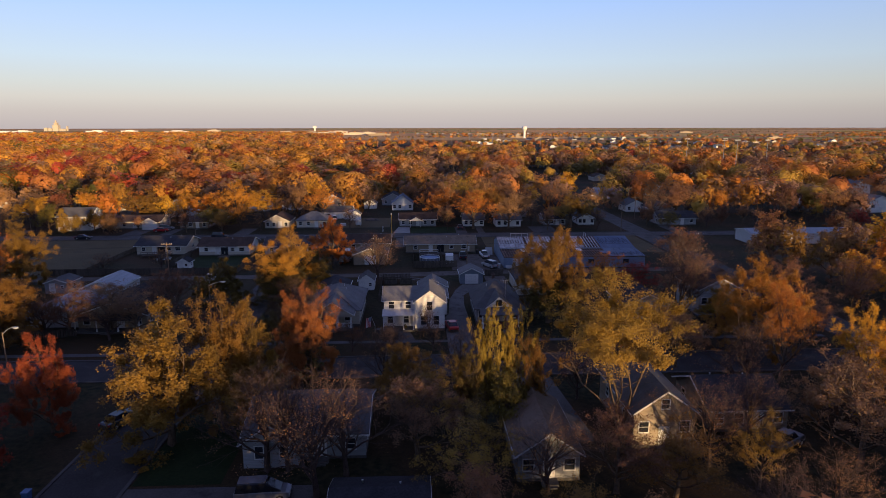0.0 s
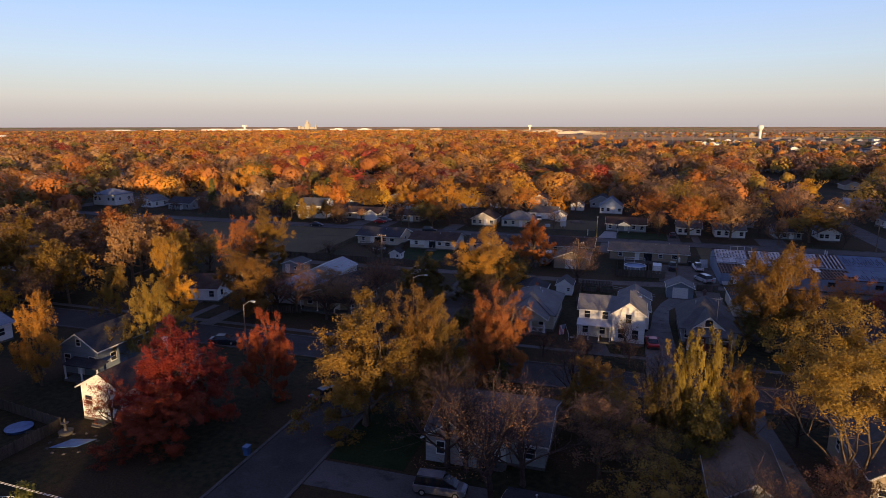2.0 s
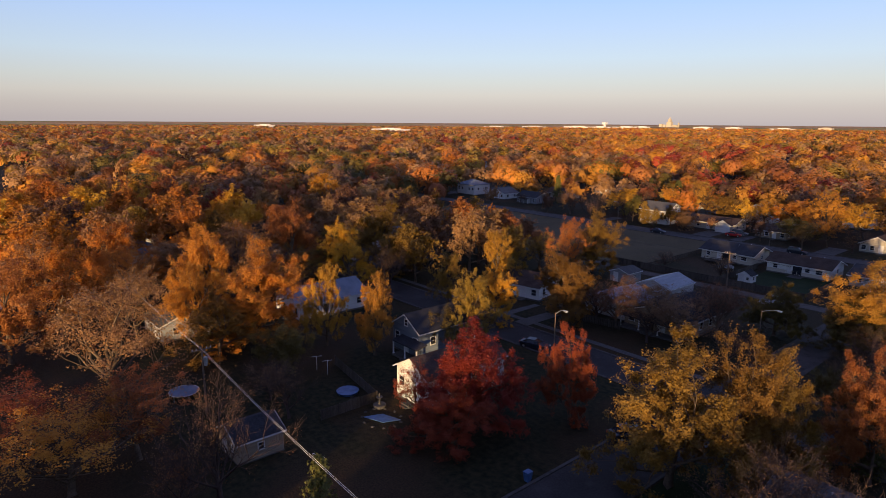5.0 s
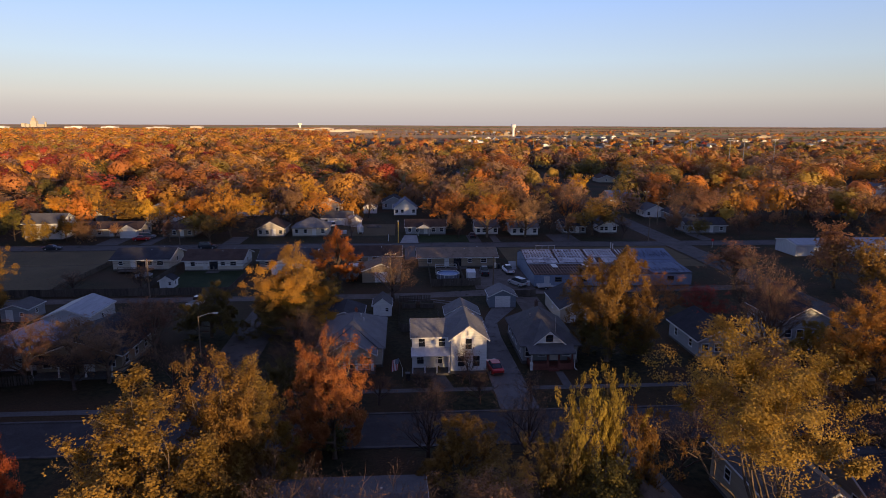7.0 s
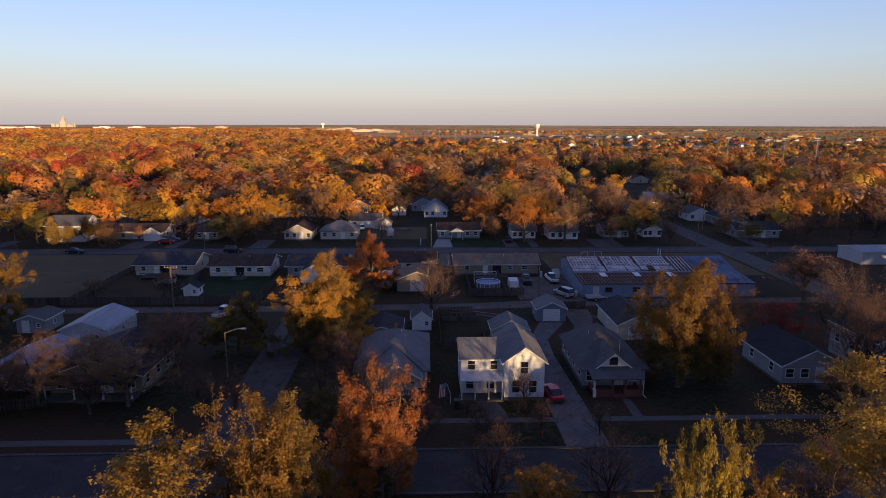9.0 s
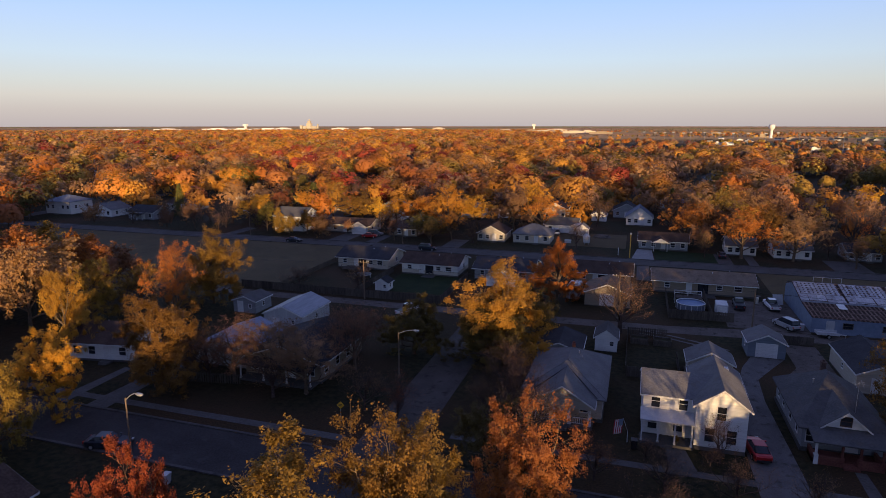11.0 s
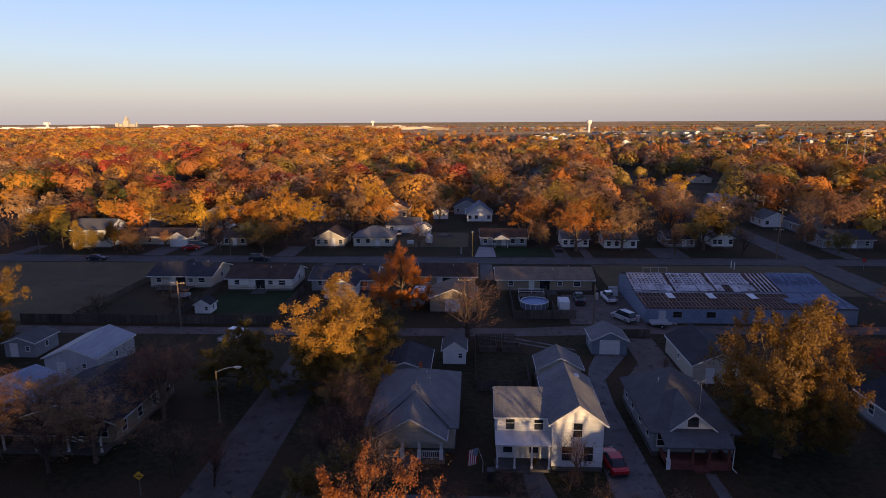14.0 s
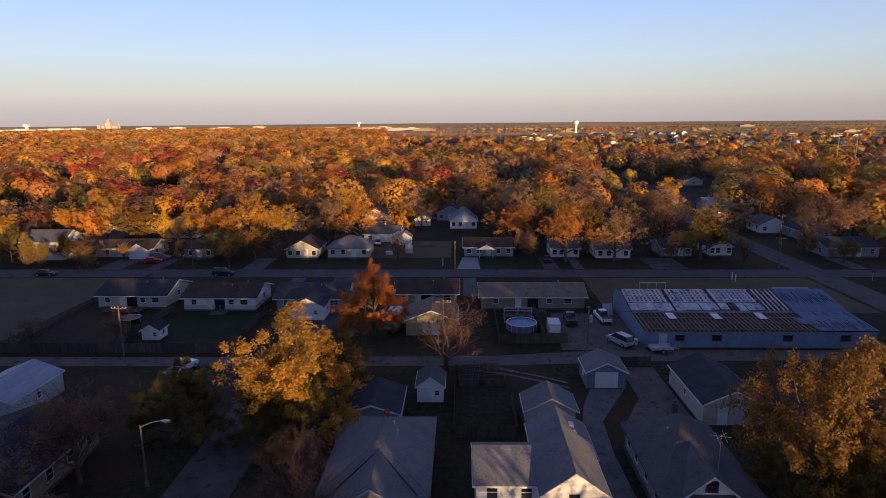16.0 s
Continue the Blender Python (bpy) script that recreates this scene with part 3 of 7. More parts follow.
for i, (x0, x1, y0, y1) in enumerate(((-420, -45.9, 63.4, 63.75), (-45.9, 57.7, 63.4, 63.75), (65.3, 420, 63.4, 63.75), (-420, -45.9, 56.45, 56.8), (-38.1, 57.7, 56.45, 56.8), (65.3, 420, 56.45, 56.8),
                                     (-231.7, -45.9, -42.2, -41.85), (-38.1, 57.7, -42.2, -41.85), (-231.7, -45.9, -49.95, -49.6), (-38.1, 57.7, -49.95, -49.6),
                                     (-45.95, -45.6, -200, -50.2), (-38.4, -38.05, -200, -50.2), (65.3, 300, -42.2, -41.85), (65.3, 300, -49.95, -49.6))):
    sheet("kerb_%d" % (i + 1), rect(x0, x1, y0, y1), 0.15, ASPHALT, "worn grey concrete kerb", "kerb")
# drives, walks and yards
sheet("yard_gravel", [(-2.2, 13.3), (10.3, 13.5), (10.2, 31), (-1.5, 31)], 0.024, GRAVEL, "gravel parking yard beside the metal building", "yard")
sheet("drive_white_house", [(-5.7, -42), (-0.9, -42), (-1.6, -16), (-1.2, -9), (1.2, -4.5), (3.6, -0.2), (-0.8, -0.2), (-2.6, -5), (-4.2, -12), (-4.8, -21), (-5.8, -24)], 0.022, GRAVEL_PALE, "worn pale gravel drive to the garage", "driveway")
sheet("lot_gravel", [(1.4, -14.5), (9.3, -14.5), (9.3, 6.9), (4.6, 6.9), (4.6, -3), (1.5, -9)], 0.018, GRAVEL, "bare gravel lot behind the bungalow", "yard")
sheet("drive_north_house", [(-18.4, 63.7), (-12.9, 63.7), (-13.2, 77.0), (-17.0, 77.0)], 0.03, CONCRETE_NEW, "pale new concrete driveway", "driveway")
sheet("lawn_north_house", [(-12.6, 64.2), (3, 64.2), (3, 76.5), (-12.8, 76.5)], 0.012, LAWN, "short green lawn", "lawn")
for i, (x0, x1) in enumerate(((-104, -98), (-92, -88.5), (-69, -64), (2, 5.5), (9, 11.2), (27, 35), (72, 76), (-140, -136))):
    sheet("drive_%d" % (i + 1), rect(x0, x1, 63.7, 76), 0.026, ASPHALT if i % 2 else CONCRETE, "worn driveway", "driveway")
sheet("drive_ranch", rect(-54.5, -51.5, 42.5, 56.6), 0.026, CONCRETE, "pale concrete driveway", "driveway")
sheet("drive_blue", [(-38, 44), (-33, 44), (-33, 56.6), (-38, 56.6)], 0.024, CONCRETE, "pale concrete driveway", "driveway")
sheet("drive_tan", [(-17, 42), (-14.2, 42), (-14.2, 56.6), (-17, 56.6)], 0.026, CONCRETE, "pale concrete driveway", "driveway")
sheet("yard_green", rect(-68, -54, 17.5, 32), 0.012, LAWN, "shaded green back yard", "lawn")
sheet("field_west", [(-200, 12), (-88, 12), (-88, 56.2), (-200, 56.2)], 0.014, FIELD, "open mown field of dry grass", "field")
sheet("verge_metal", [(9, 31.5), (57, 31.5), (57, 56.3), (9, 56.3)], 0.014, FIELD, "worn dry grass verge", "verge")
sheet("lawn_corner", rect(-37.9, -29.5, -74.5, -56), 0.012, LAWN, "dark green corner lawn", "lawn")
sheet("drive_corner", [(-38.3, -79.5), (-20, -79.5), (-20, -75), (-38.3, -75)], 0.026, ASPHALT, "pale concrete driveway", "driveway")
sheet("walk_corner", rect(-38, -16, -56.4, -55.2), 0.02, CONCRETE, "concrete pavement", "pavement")
sheet("walk_south", rect(-36, 56, -36.2, -35.1), 0.02, CONCRETE, "concrete pavement", "pavement")
sheet("walk_white_house", [(-12.9, -30.9), (-11.8, -30.9), (-10.9, -35.1), (-12.2, -35.1)], 0.024, CONCRETE, "concrete front walk from porch to pavement", "pavement")
sheet("walk_west", rect(-130, -47, -40.2, -39.0), 0.02, CONCRETE, "concrete pavement", "pavement")
sheet("drive_hb", [(3, -68), (9, -68), (7.5, -50), (1.5, -50)], 0.024, CONCRETE, "concrete driveway", "driveway")
sheet("walk_shade_house", [(-85.6, -41.9), (-83.6, -41.9), (-83.9, -31), (-85.2, -31)], 0.022, CONCRETE, "concrete front walk", "pavement")
sheet("drive_barn", [(-80.5, -41.9), (-77.5, -41.9), (-77.7, -27), (-80.2, -27)], 0.022, CONCRETE, "concrete driveway", "driveway")
sheet("lot_west", [(-150, -49.8), (-128, -49.8), (-128, -15), (-150, -15)], 0.02, ASPHALT, "asphalt parking lot", "parking lot")

# ---- trees ----
def mesh_from(name, verts, faces, material, smooth=False):
    me = bpy.data.meshes.new(name)
    nv, nf, k = len(verts), len(faces), faces.shape[1]
    me.vertices.add(nv)
    me.vertices.foreach_set("co", np.asarray(verts, np.float32).ravel())
    me.loops.add(nf * k)
    me.loops.foreach_set("vertex_index", np.asarray(faces, np.int32).ravel())
    me.polygons.add(nf)
    me.polygons.foreach_set("loop_start", np.arange(0, nf * k, k, dtype=np.int32))
    me.update(calc_edges=True)
    me.materials.append(material)
    return me


def leaf_blades(rng, centres, size, out, stray=0.62):
    """One small three-cornered blade at every centre, facing roughly out of the crown."""
    n = len(centres)
    o = out / (np.linalg.norm(out, axis=1)[:, None] + 1e-6) + rng.normal(size=(n, 3)) * stray
    a = np.cross(o, rng.normal(size=(n, 3)))
    a /= np.linalg.norm(a, axis=1)[:, None] + 1e-9
    b = np.cross(o, a)
    b /= np.linalg.norm(b, axis=1)[:, None] + 1e-9
    s = size * rng.uniform(0.6, 1.35, (n, 1))
    a, b = a * s * 0.62, b * s * 0.55
    v = np.stack([centres + a, centres - a * 0.45 + b, centres - a * 0.45 - b], 1).reshape(-1, 3)
    return v, np.arange(3 * n).reshape(n, 3)


def prisms(segs, sides=4):
    """Tapered limbs: rows of x, y, z, x, y, z, r0, r1."""
    segs = np.asarray(segs, float)
    p, q, r0, r1 = segs[:, :3], segs[:, 3:6], segs[:, 6:7], segs[:, 7:8]
    z = q - p
    z /= np.linalg.norm(z, axis=1)[:, None] + 1e-9
    x = np.cross(z, np.where(np.abs(z[:, 2:]) < 0.9, [[0, 0, 1.0]], [[1.0, 0, 0]]))
    x /= np.linalg.norm(x, axis=1)[:, None] + 1e-9
    y = np.cross(z, x)
    vs, n = [], len(segs)
    for c, r in ((p, r0), (q, r1)):
        for i in range(sides):
            t = i * math.tau / sides
            vs.append(c + (x * math.cos(t) + y * math.sin(t)) * r)
    v = np.stack(vs, 1).reshape(-1, 3)
    base = (np.arange(n) * 2 * sides)[:, None]
    f = np.concatenate([base + np.array([[i, (i + 1) % sides, sides + (i + 1) % sides, sides + i]]) for i in range(sides)])
    return v, f


def unit(v):
    return v / (np.linalg.norm(v) + 1e-9)


# mains, lowest and highest fork, lean of the mains off the vertical, their length, ratios and angles of the next orders, upward pull,
# where side limbs begin, twigs a limb, leaves, leaf size, scatter round the twig
HABIT = {
    "round": (10, 1.2, 4.6, 32, 76, 4.0, (0.52, 0.5, 0.5), (46, 46, 44), 0.05, 0.30, 4, 27000, 0.135, 0.22),
    "great": (12, 0.9, 4.4, 30, 82, 4.2, (0.5, 0.5, 0.48), (48, 48, 46), 0.04, 0.30, 4, 50000, 0.112, 0.21),
    "light": (8, 1.3, 4.4, 26, 66, 4.0, (0.52, 0.5, 0.5), (42, 44, 42), 0.10, 0.30, 3, 6000, 0.275, 0.24),
    "sparse": (8, 1.4, 4.0, 22, 58, 4.2, (0.54, 0.52, 0.52), (38, 38, 36), 0.13, 0.28, 4, 11000, 0.108, 0.18),
    "thin": (8, 1.4, 4.0, 22, 58, 4.2, (0.54, 0.52, 0.52), (38, 38, 36), 0.13, 0.28, 4, 3600, 0.225, 0.2),
    "bare": (8, 1.3, 3.8, 16, 52, 4.4, (0.55, 0.54, 0.55), (36, 36, 34), 0.15, 0.25, 4, 2400, 0.07, 0.22),
    "spread": (9, 0.4, 1.3, 8, 30, 7.2, (0.36, 0.52, 0.5), (56, 48, 44), 0.04, 0.56, 4, 90000, 0.08, 0.19),
    "tall": (11, 0.5, 1.6, 3, 15, 7.6, (0.26, 0.42, 0.5), (26, 28, 26), 0.10, 0.16, 4, 13000, 0.14, 0.17),
    "shrub": (11, 0.1, 0.8, 8, 58, 5.6, (0.42, 0.5, 0.5), (38, 40, 40), 0.10, 0.25, 3, 8000, 0.21, 0.3),
}


def grow(seed, kind):
    """One tree ten metres high and eight wide, branch by branch: limbs, leaf places, the way each leaf faces, leaf size."""
    mains, z0, z1, a0, a1, reach, ratio, angle, pull, begin, twigs, leaves, size, scatter = HABIT[kind]
    rng = np.random.default_rng(seed)
    r_t = {"spread": 0.17, "tall": 0.15, "shrub": 0.09, "bare": 0.22}.get(kind, 0.25)
    segs, tips, mother = [], [], [0]

    def branch(p, d, length, r, level):
        steps = (5, 3, 2, 1)[level]
        line, p = [p], p
        for i in range(steps):
            d = unit(d + rng.normal(size=3) * 0.17 + (0, 0, pull))
            q = p + d * (length / steps)
            if level < {"light": 2, "bare": 4}.get(kind, 3):
                segs.append([*p, *q, r * (1 - 0.75 * i / steps), r * (1 - 0.75 * (i + 1) / steps)])
            line.append(q)
            p = q
        if level == 3:
            tips.append((line[0], line[-1], mother[0]))
            return
        if level == 2:
            mother[0] += 1
        n = (5, 4, twigs)[level]
        turn = rng.uniform(0, math.tau)
        for k in range(n + 1):
            t = begin + (1 - begin) * (k + rng.uniform(-0.3, 0.3)) / n if level == 0 else 0.3 + 0.7 * (k + rng.uniform(-0.3, 0.3)) / n
            t = min(1.0, max(0.05, t))
            f = t * steps
            j = min(steps - 1, int(f))
            at_p = line[j] + (line[j + 1] - line[j]) * (f - j)
            along = unit(line[j + 1] - line[j])
            side = unit(np.cross(along, (0.3, 0.2, 1.0) if abs(along[2]) < 0.9 else (1.0, 0, 0)))
            turn += 2.4
            side = side * math.cos(turn) + np.cross(along, side) * math.sin(turn)
            w = radians(angle[level]) * rng.uniform(0.6, 1.25) * (0.35 if k == n else 1.0)
            branch(at_p, unit(along * math.cos(w) + side * math.sin(w)), length * ratio[level] * (1.25 - 0.5 * t) * rng.uniform(0.75, 1.25), max(0.011, r * (1 - 0.7 * t) * 0.55), level + 1)

    lean = rng.normal(size=2) * 0.18
    top = np.array([lean[0], lean[1], z1 + 0.3])
    base = np.array([0.0, 0.0, -0.3])
    if kind != "shrub":
        segs.append([*base, 0, 0, 0.4, r_t * 1.5, r_t * 1.08])
        segs.append([0, 0, 0.4, *top, r_t * 1.08, r_t * 0.6])
    for i in range(mains):
        share_up = (i + 0.5) / mains
        t = i * 2.4 + rng.uniform(-0.4, 0.4)
        w = radians(a1 + (a0 - a1) * share_up) * rng.uniform(0.75, 1.2)
        st = top * ((z0 + (z1 - z0) * share_up) / top[2])
        branch(st, np.array([math.sin(w) * math.cos(t), math.sin(w) * math.sin(t), math.cos(w)]), reach * rng.uniform(0.72, 1.15), r_t * 0.55, 0)
    branch(top, np.array([0, 0, 1.0]), reach * 0.95, r_t * 0.55, 0)
    a, b = np.array([t[0] for t in tips]), np.array([t[1] for t in tips])
    # leaves gather in clumps, one to each small limb, some full and some thin
    limb_of = np.array([t[2] for t in tips])
    weight = np.exp(rng.normal(size=len(a)) * 0.35 + (rng.normal(size=mother[0] + 1) * 0.68)[limb_of])
    heart = np.zeros((mother[0] + 1, 3))
    np.add.at(heart, limb_of, b)
    heart /= np.bincount(limb_of, minlength=mother[0] + 1)[:, None] + 1e-9
    own = rng.choice(len(a), leaves, p=weight / weight.sum())
    c = a[own] + (b - a)[own] * rng.uniform(0.1, 1.15, (leaves, 1)) + rng.normal(size=(leaves, 3)) * scatter
    c += (heart[limb_of[own]] - c) * 0.28
    # fit the crown to its height and width
    k = np.array([4.0 / np.percentile(np.hypot(c[:, 0], c[:, 1]), 93)] * 2 + [9.9 / np.percentile(c[:, 2], 99.3)])
    c = c * k
    if kind == "spread":   # an umbrella crown, clear below
        c = c[c[:, 2] > 6.5 - 0.9 * rng.uniform(0, 1, len(c)) ** 3]
    c[:, 2] = np.maximum(c[:, 2], 0.3)
    segs = np.array(segs)
    segs[:, :3] *= k
    segs[:, 3:6] *= k
    mid = np.array([0, 0, np.median(c[:, 2]) - 0.8])
    out = c - mid
    out = out / (np.linalg.norm(out, axis=1)[:, None] + 1e-6) * 0.8 + (0, 0, 0.3)
    return segs, c, out, size


def conifer(seed, slim=False):
    rng = np.random.default_rng(seed)
    segs = [[0, 0, -0.3, 0, 0, 9.8, 0.22, 0.03]]
    cs = []
    for i in range(150):
        z = 0.7 + 9.0 * (i / 150)
        r = (0.4 + 3.6 * (1 - (z - 0.7) / 9.3) ** 0.9) * rng.uniform(0.7, 1.05)
        if slim:
            r = 3.3 * math.sin(min(1.0, (z / 10 + 0.12)) * math.pi * 0.96) ** 0.6 * rng.uniform(0.75, 1.0)
        t = rng.uniform(0, math.tau)
        e = np.array([r * math.cos(t), r * math.sin(t), z - 0.12 * r])
        segs.append([0, 0, z, *e, 0.04, 0.012])
        k = 26
        u = rng.uniform(0.15, 1, (k, 1)) ** 0.7
        cs.append(np.array([0, 0, z]) * (1 - u) + e * u + rng.normal(size=(k, 3)) * (0.2, 0.2, 0.16))
    c = np.concatenate(cs)
    return segs, c, c * (1, 1, 0) + (0, 0, 0.8), 0.30


WOODM, LEAFM = {}, {}


def tree_meshes(kind, variant):
    key = (kind, variant)
    if key not in WOODM:
        s, c, out, size = conifer(900 + variant, kind == "cedar") if kind in ("conifer", "cedar") else grow(100 * variant + len(kind) * 7 + 3, kind)
        v, f = prisms(s, 3)
        WOODM[key] = mesh_from("trunk", v, f, TWIG if kind == "bare" else BARK)
        v, f = leaf_blades(np.random.default_rng(variant + 5), c, size, out)
        LEAFM[key] = mesh_from("crown", v, f, LEAF["brown"])
    return WOODM[key], LEAFM[key]


KIND_WORDS = {"thin": "half-bare tree with thin leaves", "great": "large full-crowned shade tree", "light": "broad autumn tree", "round": "broad rounded maple tree", "spread": "tall spreading shade tree", "tall": "slim upright poplar tree", "sparse": "half-bare tree with scattered leaves", "bare": "nearly leafless tree with fine twigs", "shrub": "dense leafy shrub", "conifer": "pointed conifer tree", "cedar": "rounded columnar cedar tree"}
KIND_NAME = {"thin": "half_bare_tree", "great": "shade_tree", "light": "town_tree", "round": "maple_tree", "spread": "shade_tree", "tall": "poplar_tree", "sparse": "half_bare_tree", "bare": "bare_tree", "shrub": "shrub", "conifer": "conifer_tree", "cedar": "cedar_tree"}
COL_WORDS = {"olive": "olive-gold", "yellow": "golden yellow", "orange": "orange", "brown": "russet brown", "red": "deep red", "rust": "rust-red", "green": "dull green", "pine": "dark green", "twig": "thin purple-brown", "gold": "old-gold", "lime": "yellow-green"}
trng = np.random.default_rng(11)


SPOTS = []   # trees already planted: x, y, width


def tree(x, y, h, w, kind, colour, label=""):
    SPOTS.append((x, y, w))
    if math.hypot(x + 16, y + 98) > 125:
        kind = {"sparse": "thin", "great": "light", "round": "light"}.get(kind, kind)
    t = thing(KIND_NAME[kind], x, y, 0, 0, label or "%s with %s leaves" % (KIND_WORDS[kind], COL_WORDS[colour]), "tree" if kind != "shrub" else "shrub", "trees of the neighbourhood" if kind not in ("light", "thin") else "trees of the town")
    t.matrix_basis = pose(x, y, 0, 0, 0, float(trng.uniform(0, 360))) @ Matrix.Diagonal((w / 8.6, w / 8.6, h / 10.3, 1))
    wood, crown = tree_meshes(kind, int(trng.integers(0, {"light": 6, "tall": 2, "spread": 1, "shrub": 2, "conifer": 2, "cedar": 2}.get(kind, 4))))
    share("trunk", wood, t, Matrix())
    leaves = share("crown", crown, t, Matrix())
    leaves.material_slots[0].link = 'OBJECT'
    leaves.material_slots[0].material = LEAF[colour]
    return t


# trees that stand out one by one: x, y, height, width, kind, leaf colour
tree(-34.5, -13.5, 14.8, 16, "great", "gold")
tree(-31.5, 20, 12, 12, "great", "orange")
tree(-19.5, 5, 11, 16, "bare", "brown")
tree(12.2, -27.2, 17.3, 13.2, "great", "olive")
tree(-48.3, -14, 9.2, 10.5, "great", "green")
tree(8.2, 72.5, 13, 16, "sparse", "orange")
tree(20, 72.6, 11.5, 13, "sparse", "brown")
tree(41.5, 74, 11, 16, "great", "olive")
tree(-93.7, -0.8, 14.5, 14, "great", "olive")
tree(-90.2, -15, 15, 11, "sparse", "orange")
tree(-75.4, -34.5, 12.6, 13, "great", "olive")
tree(-82, -45, 11, 9, "round", "yellow")
tree(-104.7, -18, 11.5, 10, "round", "olive")
tree(-78, -54.8, 12.2, 8, "round", "olive")
tree(-57.6, -73.6, 13, 12.5, "great", "red")
tree(-51.5, -63.5, 12, 7.4, "great", "red")
tree(-24.6, -51.6, 13.8, 9.4, "great", "rust")
tree(-37.0, -66.8, 15.8, 15.5, "great", "olive")
tree(-33.3, -61.3, 15.4, 10.5, "great", "olive")
tree(-30.8, -58.0, 13.4, 9.5, "great", "olive")
tree(-20, -77, 13.4, 14, "bare", "brown")
tree(-23.5, -72.5, 10.5, 10, "bare", "brown")
tree(-2.6, -63.7, 14.4, 5.2, "tall", "lime")
tree(0.0, -63.5, 14.6, 5.2, "tall", "lime")
tree(2.8, -64.4, 11.5, 6.0, "tall", "olive")
tree(-5.2, -64.6, 10.5, 6.0, "tall", "green")
tree(-1.2, -66.2, 8.5, 8.0, "shrub", "green")
tree(11.4, -67.8, 18, 16.5, "spread", "olive")
tree(41, -43, 14.5, 14, "great", "gold")
tree(38.2, -53.3, 14, 10, "sparse", "orange")
tree(42.7, -61.4, 13, 8, "great", "yellow")
tree(33.5, -74.6, 13.2, 13.5, "sparse", "twig")
tree(45.8, -78.6, 14, 11, "sparse", "orange")
tree(41, -15.9, 14.6, 15, "bare", "brown")
tree(68.9, -4.7, 15, 13, "sparse", "olive")
tree(81.7, -15.9, 15, 14, "sparse", "orange")
tree(75.2, -39, 14.5, 12, "sparse", "orange")
tree(97, -31, 14, 13, "great", "green")
tree(84.9, -49.8, 12.5, 9, "round", "olive")
tree(91, -55.3, 12, 11, "round", "olive")
tree(33.8, -31, 14, 13, "bare", "brown")
tree(32, -15.8, 8.5, 10, "sparse", "red")
tree(27, -10, 9, 9, "sparse", "rust")
tree(-99.5, -80, 16.5, 16, "great", "orange")
tree(-103.5, -88.5, 13.5, 12, "great", "orange")
tree(-97, -43, 10, 6, "round", "olive")
tree(-96, -30.5, 13, 8, "round", "gold")
tree(-155, -75, 16.5, 16, "great", "orange")
tree(-188, -76, 15.8, 14, "round", "orange")
tree(-124.8, -38, 16.5, 20, "great", "olive")
tree(-91, -73, 13, 8, "round", "gold")
tree(-83, -69.5, 13.2, 7.6, "round", "gold")
tree(-165, -73, 16.5, 19, "great", "gold")
tree(-192, -77, 17, 14, "round", "orange")
tree(-206, -8, 15.5, 13, "great", "yellow")
tree(-200, -49, 13, 10, "round", "red")
tree(-132, -70, 14, 15, "sparse", "brown")
tree(-150, -50, 13, 16, "bare", "brown")
tree(-110, -48, 10, 11, "bare", "brown")
tree(26, -48, 9, 9, "sparse", "brown")
tree(30, -60, 12, 13, "bare", "brown")
tree(24.5, -70, 10, 11, "bare", "brown")
tree(53, -28, 12, 12, "sparse", "brown")
tree(60, -66, 11, 12, "round", "brown")
tree(66, -28, 12, 12, "sparse", "brown")
tree(40, -22, 11, 10, "sparse", "twig")
tree(-15, -53, 9, 9, "bare", "brown")
tree(-8.6, -32.8, 5.6, 4.2, "bare", "brown")
tree(-15.8, -34.2, 2.6, 4.0, "bare", "brown")
tree(-28, -33, 8, 7, "bare", "brown")
tree(-20.5, -39.6, 4.6, 5.5, "bare", "orange")
tree(-32, -3, 9, 9, "round", "green")
tree(-30, -42, 8, 8, "round", "green")
tree(-25.5, -50, 8, 7, "cedar", "pine")
tree(110, -8, 13, 14, "sparse", "brown")
tree(128, 54, 8.5, 9, "sparse", "red")
tree(118, 52, 8, 9, "sparse", "rust")
tree(148, 7, 13, 14, "sparse", "brown")
tree(60, -90, 12, 13, "sparse", "orange")
tree(-95.7, 98, 9, 13, "round", "yellow")
tree(-124.2, 70, 8.5, 6, "cedar", "olive")
tree(-115.2, 71.5, 7.5, 6.5, "round", "green")
tree(-129.8, 72, 9.5, 8, "round", "green")
tree(-110.5, 73, 6.5, 6.5, "sparse", "brown")
tree(-69, 74.5, 9, 9, "sparse", "gold")
tree(-33, 73, 8, 8, "bare", "brown")
tree(-137, 115, 12, 11, "conifer", "pine")
tree(-150, 117, 12, 12, "conifer", "pine")
tree(-98.7, 140, 12, 17, "round", "yellow")
tree(-4.8, 150, 13, 18, "sparse", "brown")
tree(57.5, 150, 13, 17, "round", "yellow")
tree(100, 170, 12, 19, "round", "orange")
tree(92, 121, 10, 15, "bare", "brown")
tree(135, 168, 12, 19, "round", "orange")
tree(-47.9, 122, 13, 17, "bare", "brown")
tree(-137, 150, 12, 22, "round", "olive")
tree(-122, 125, 10, 18, "round", "green")
tree(-58, -17.6, 8, 14, "bare", "brown")
tree(21.7, -77.5, 8, 6, "sparse", "olive")
tree(25.3, -82.9, 8, 11, "bare", "brown")
tree(-87.5, -103.5, 16.5, 17, "sparse", "brown")
tree(-61, -101, 13.2, 12, "bare", "brown")
tree(-74.5, -104.5, 10, 12, "sparse", "rust")
tree(-79, -88, 6, 8, "bare", "brown")
tree(-73, -88.5, 6.5, 8, "bare", "brown")
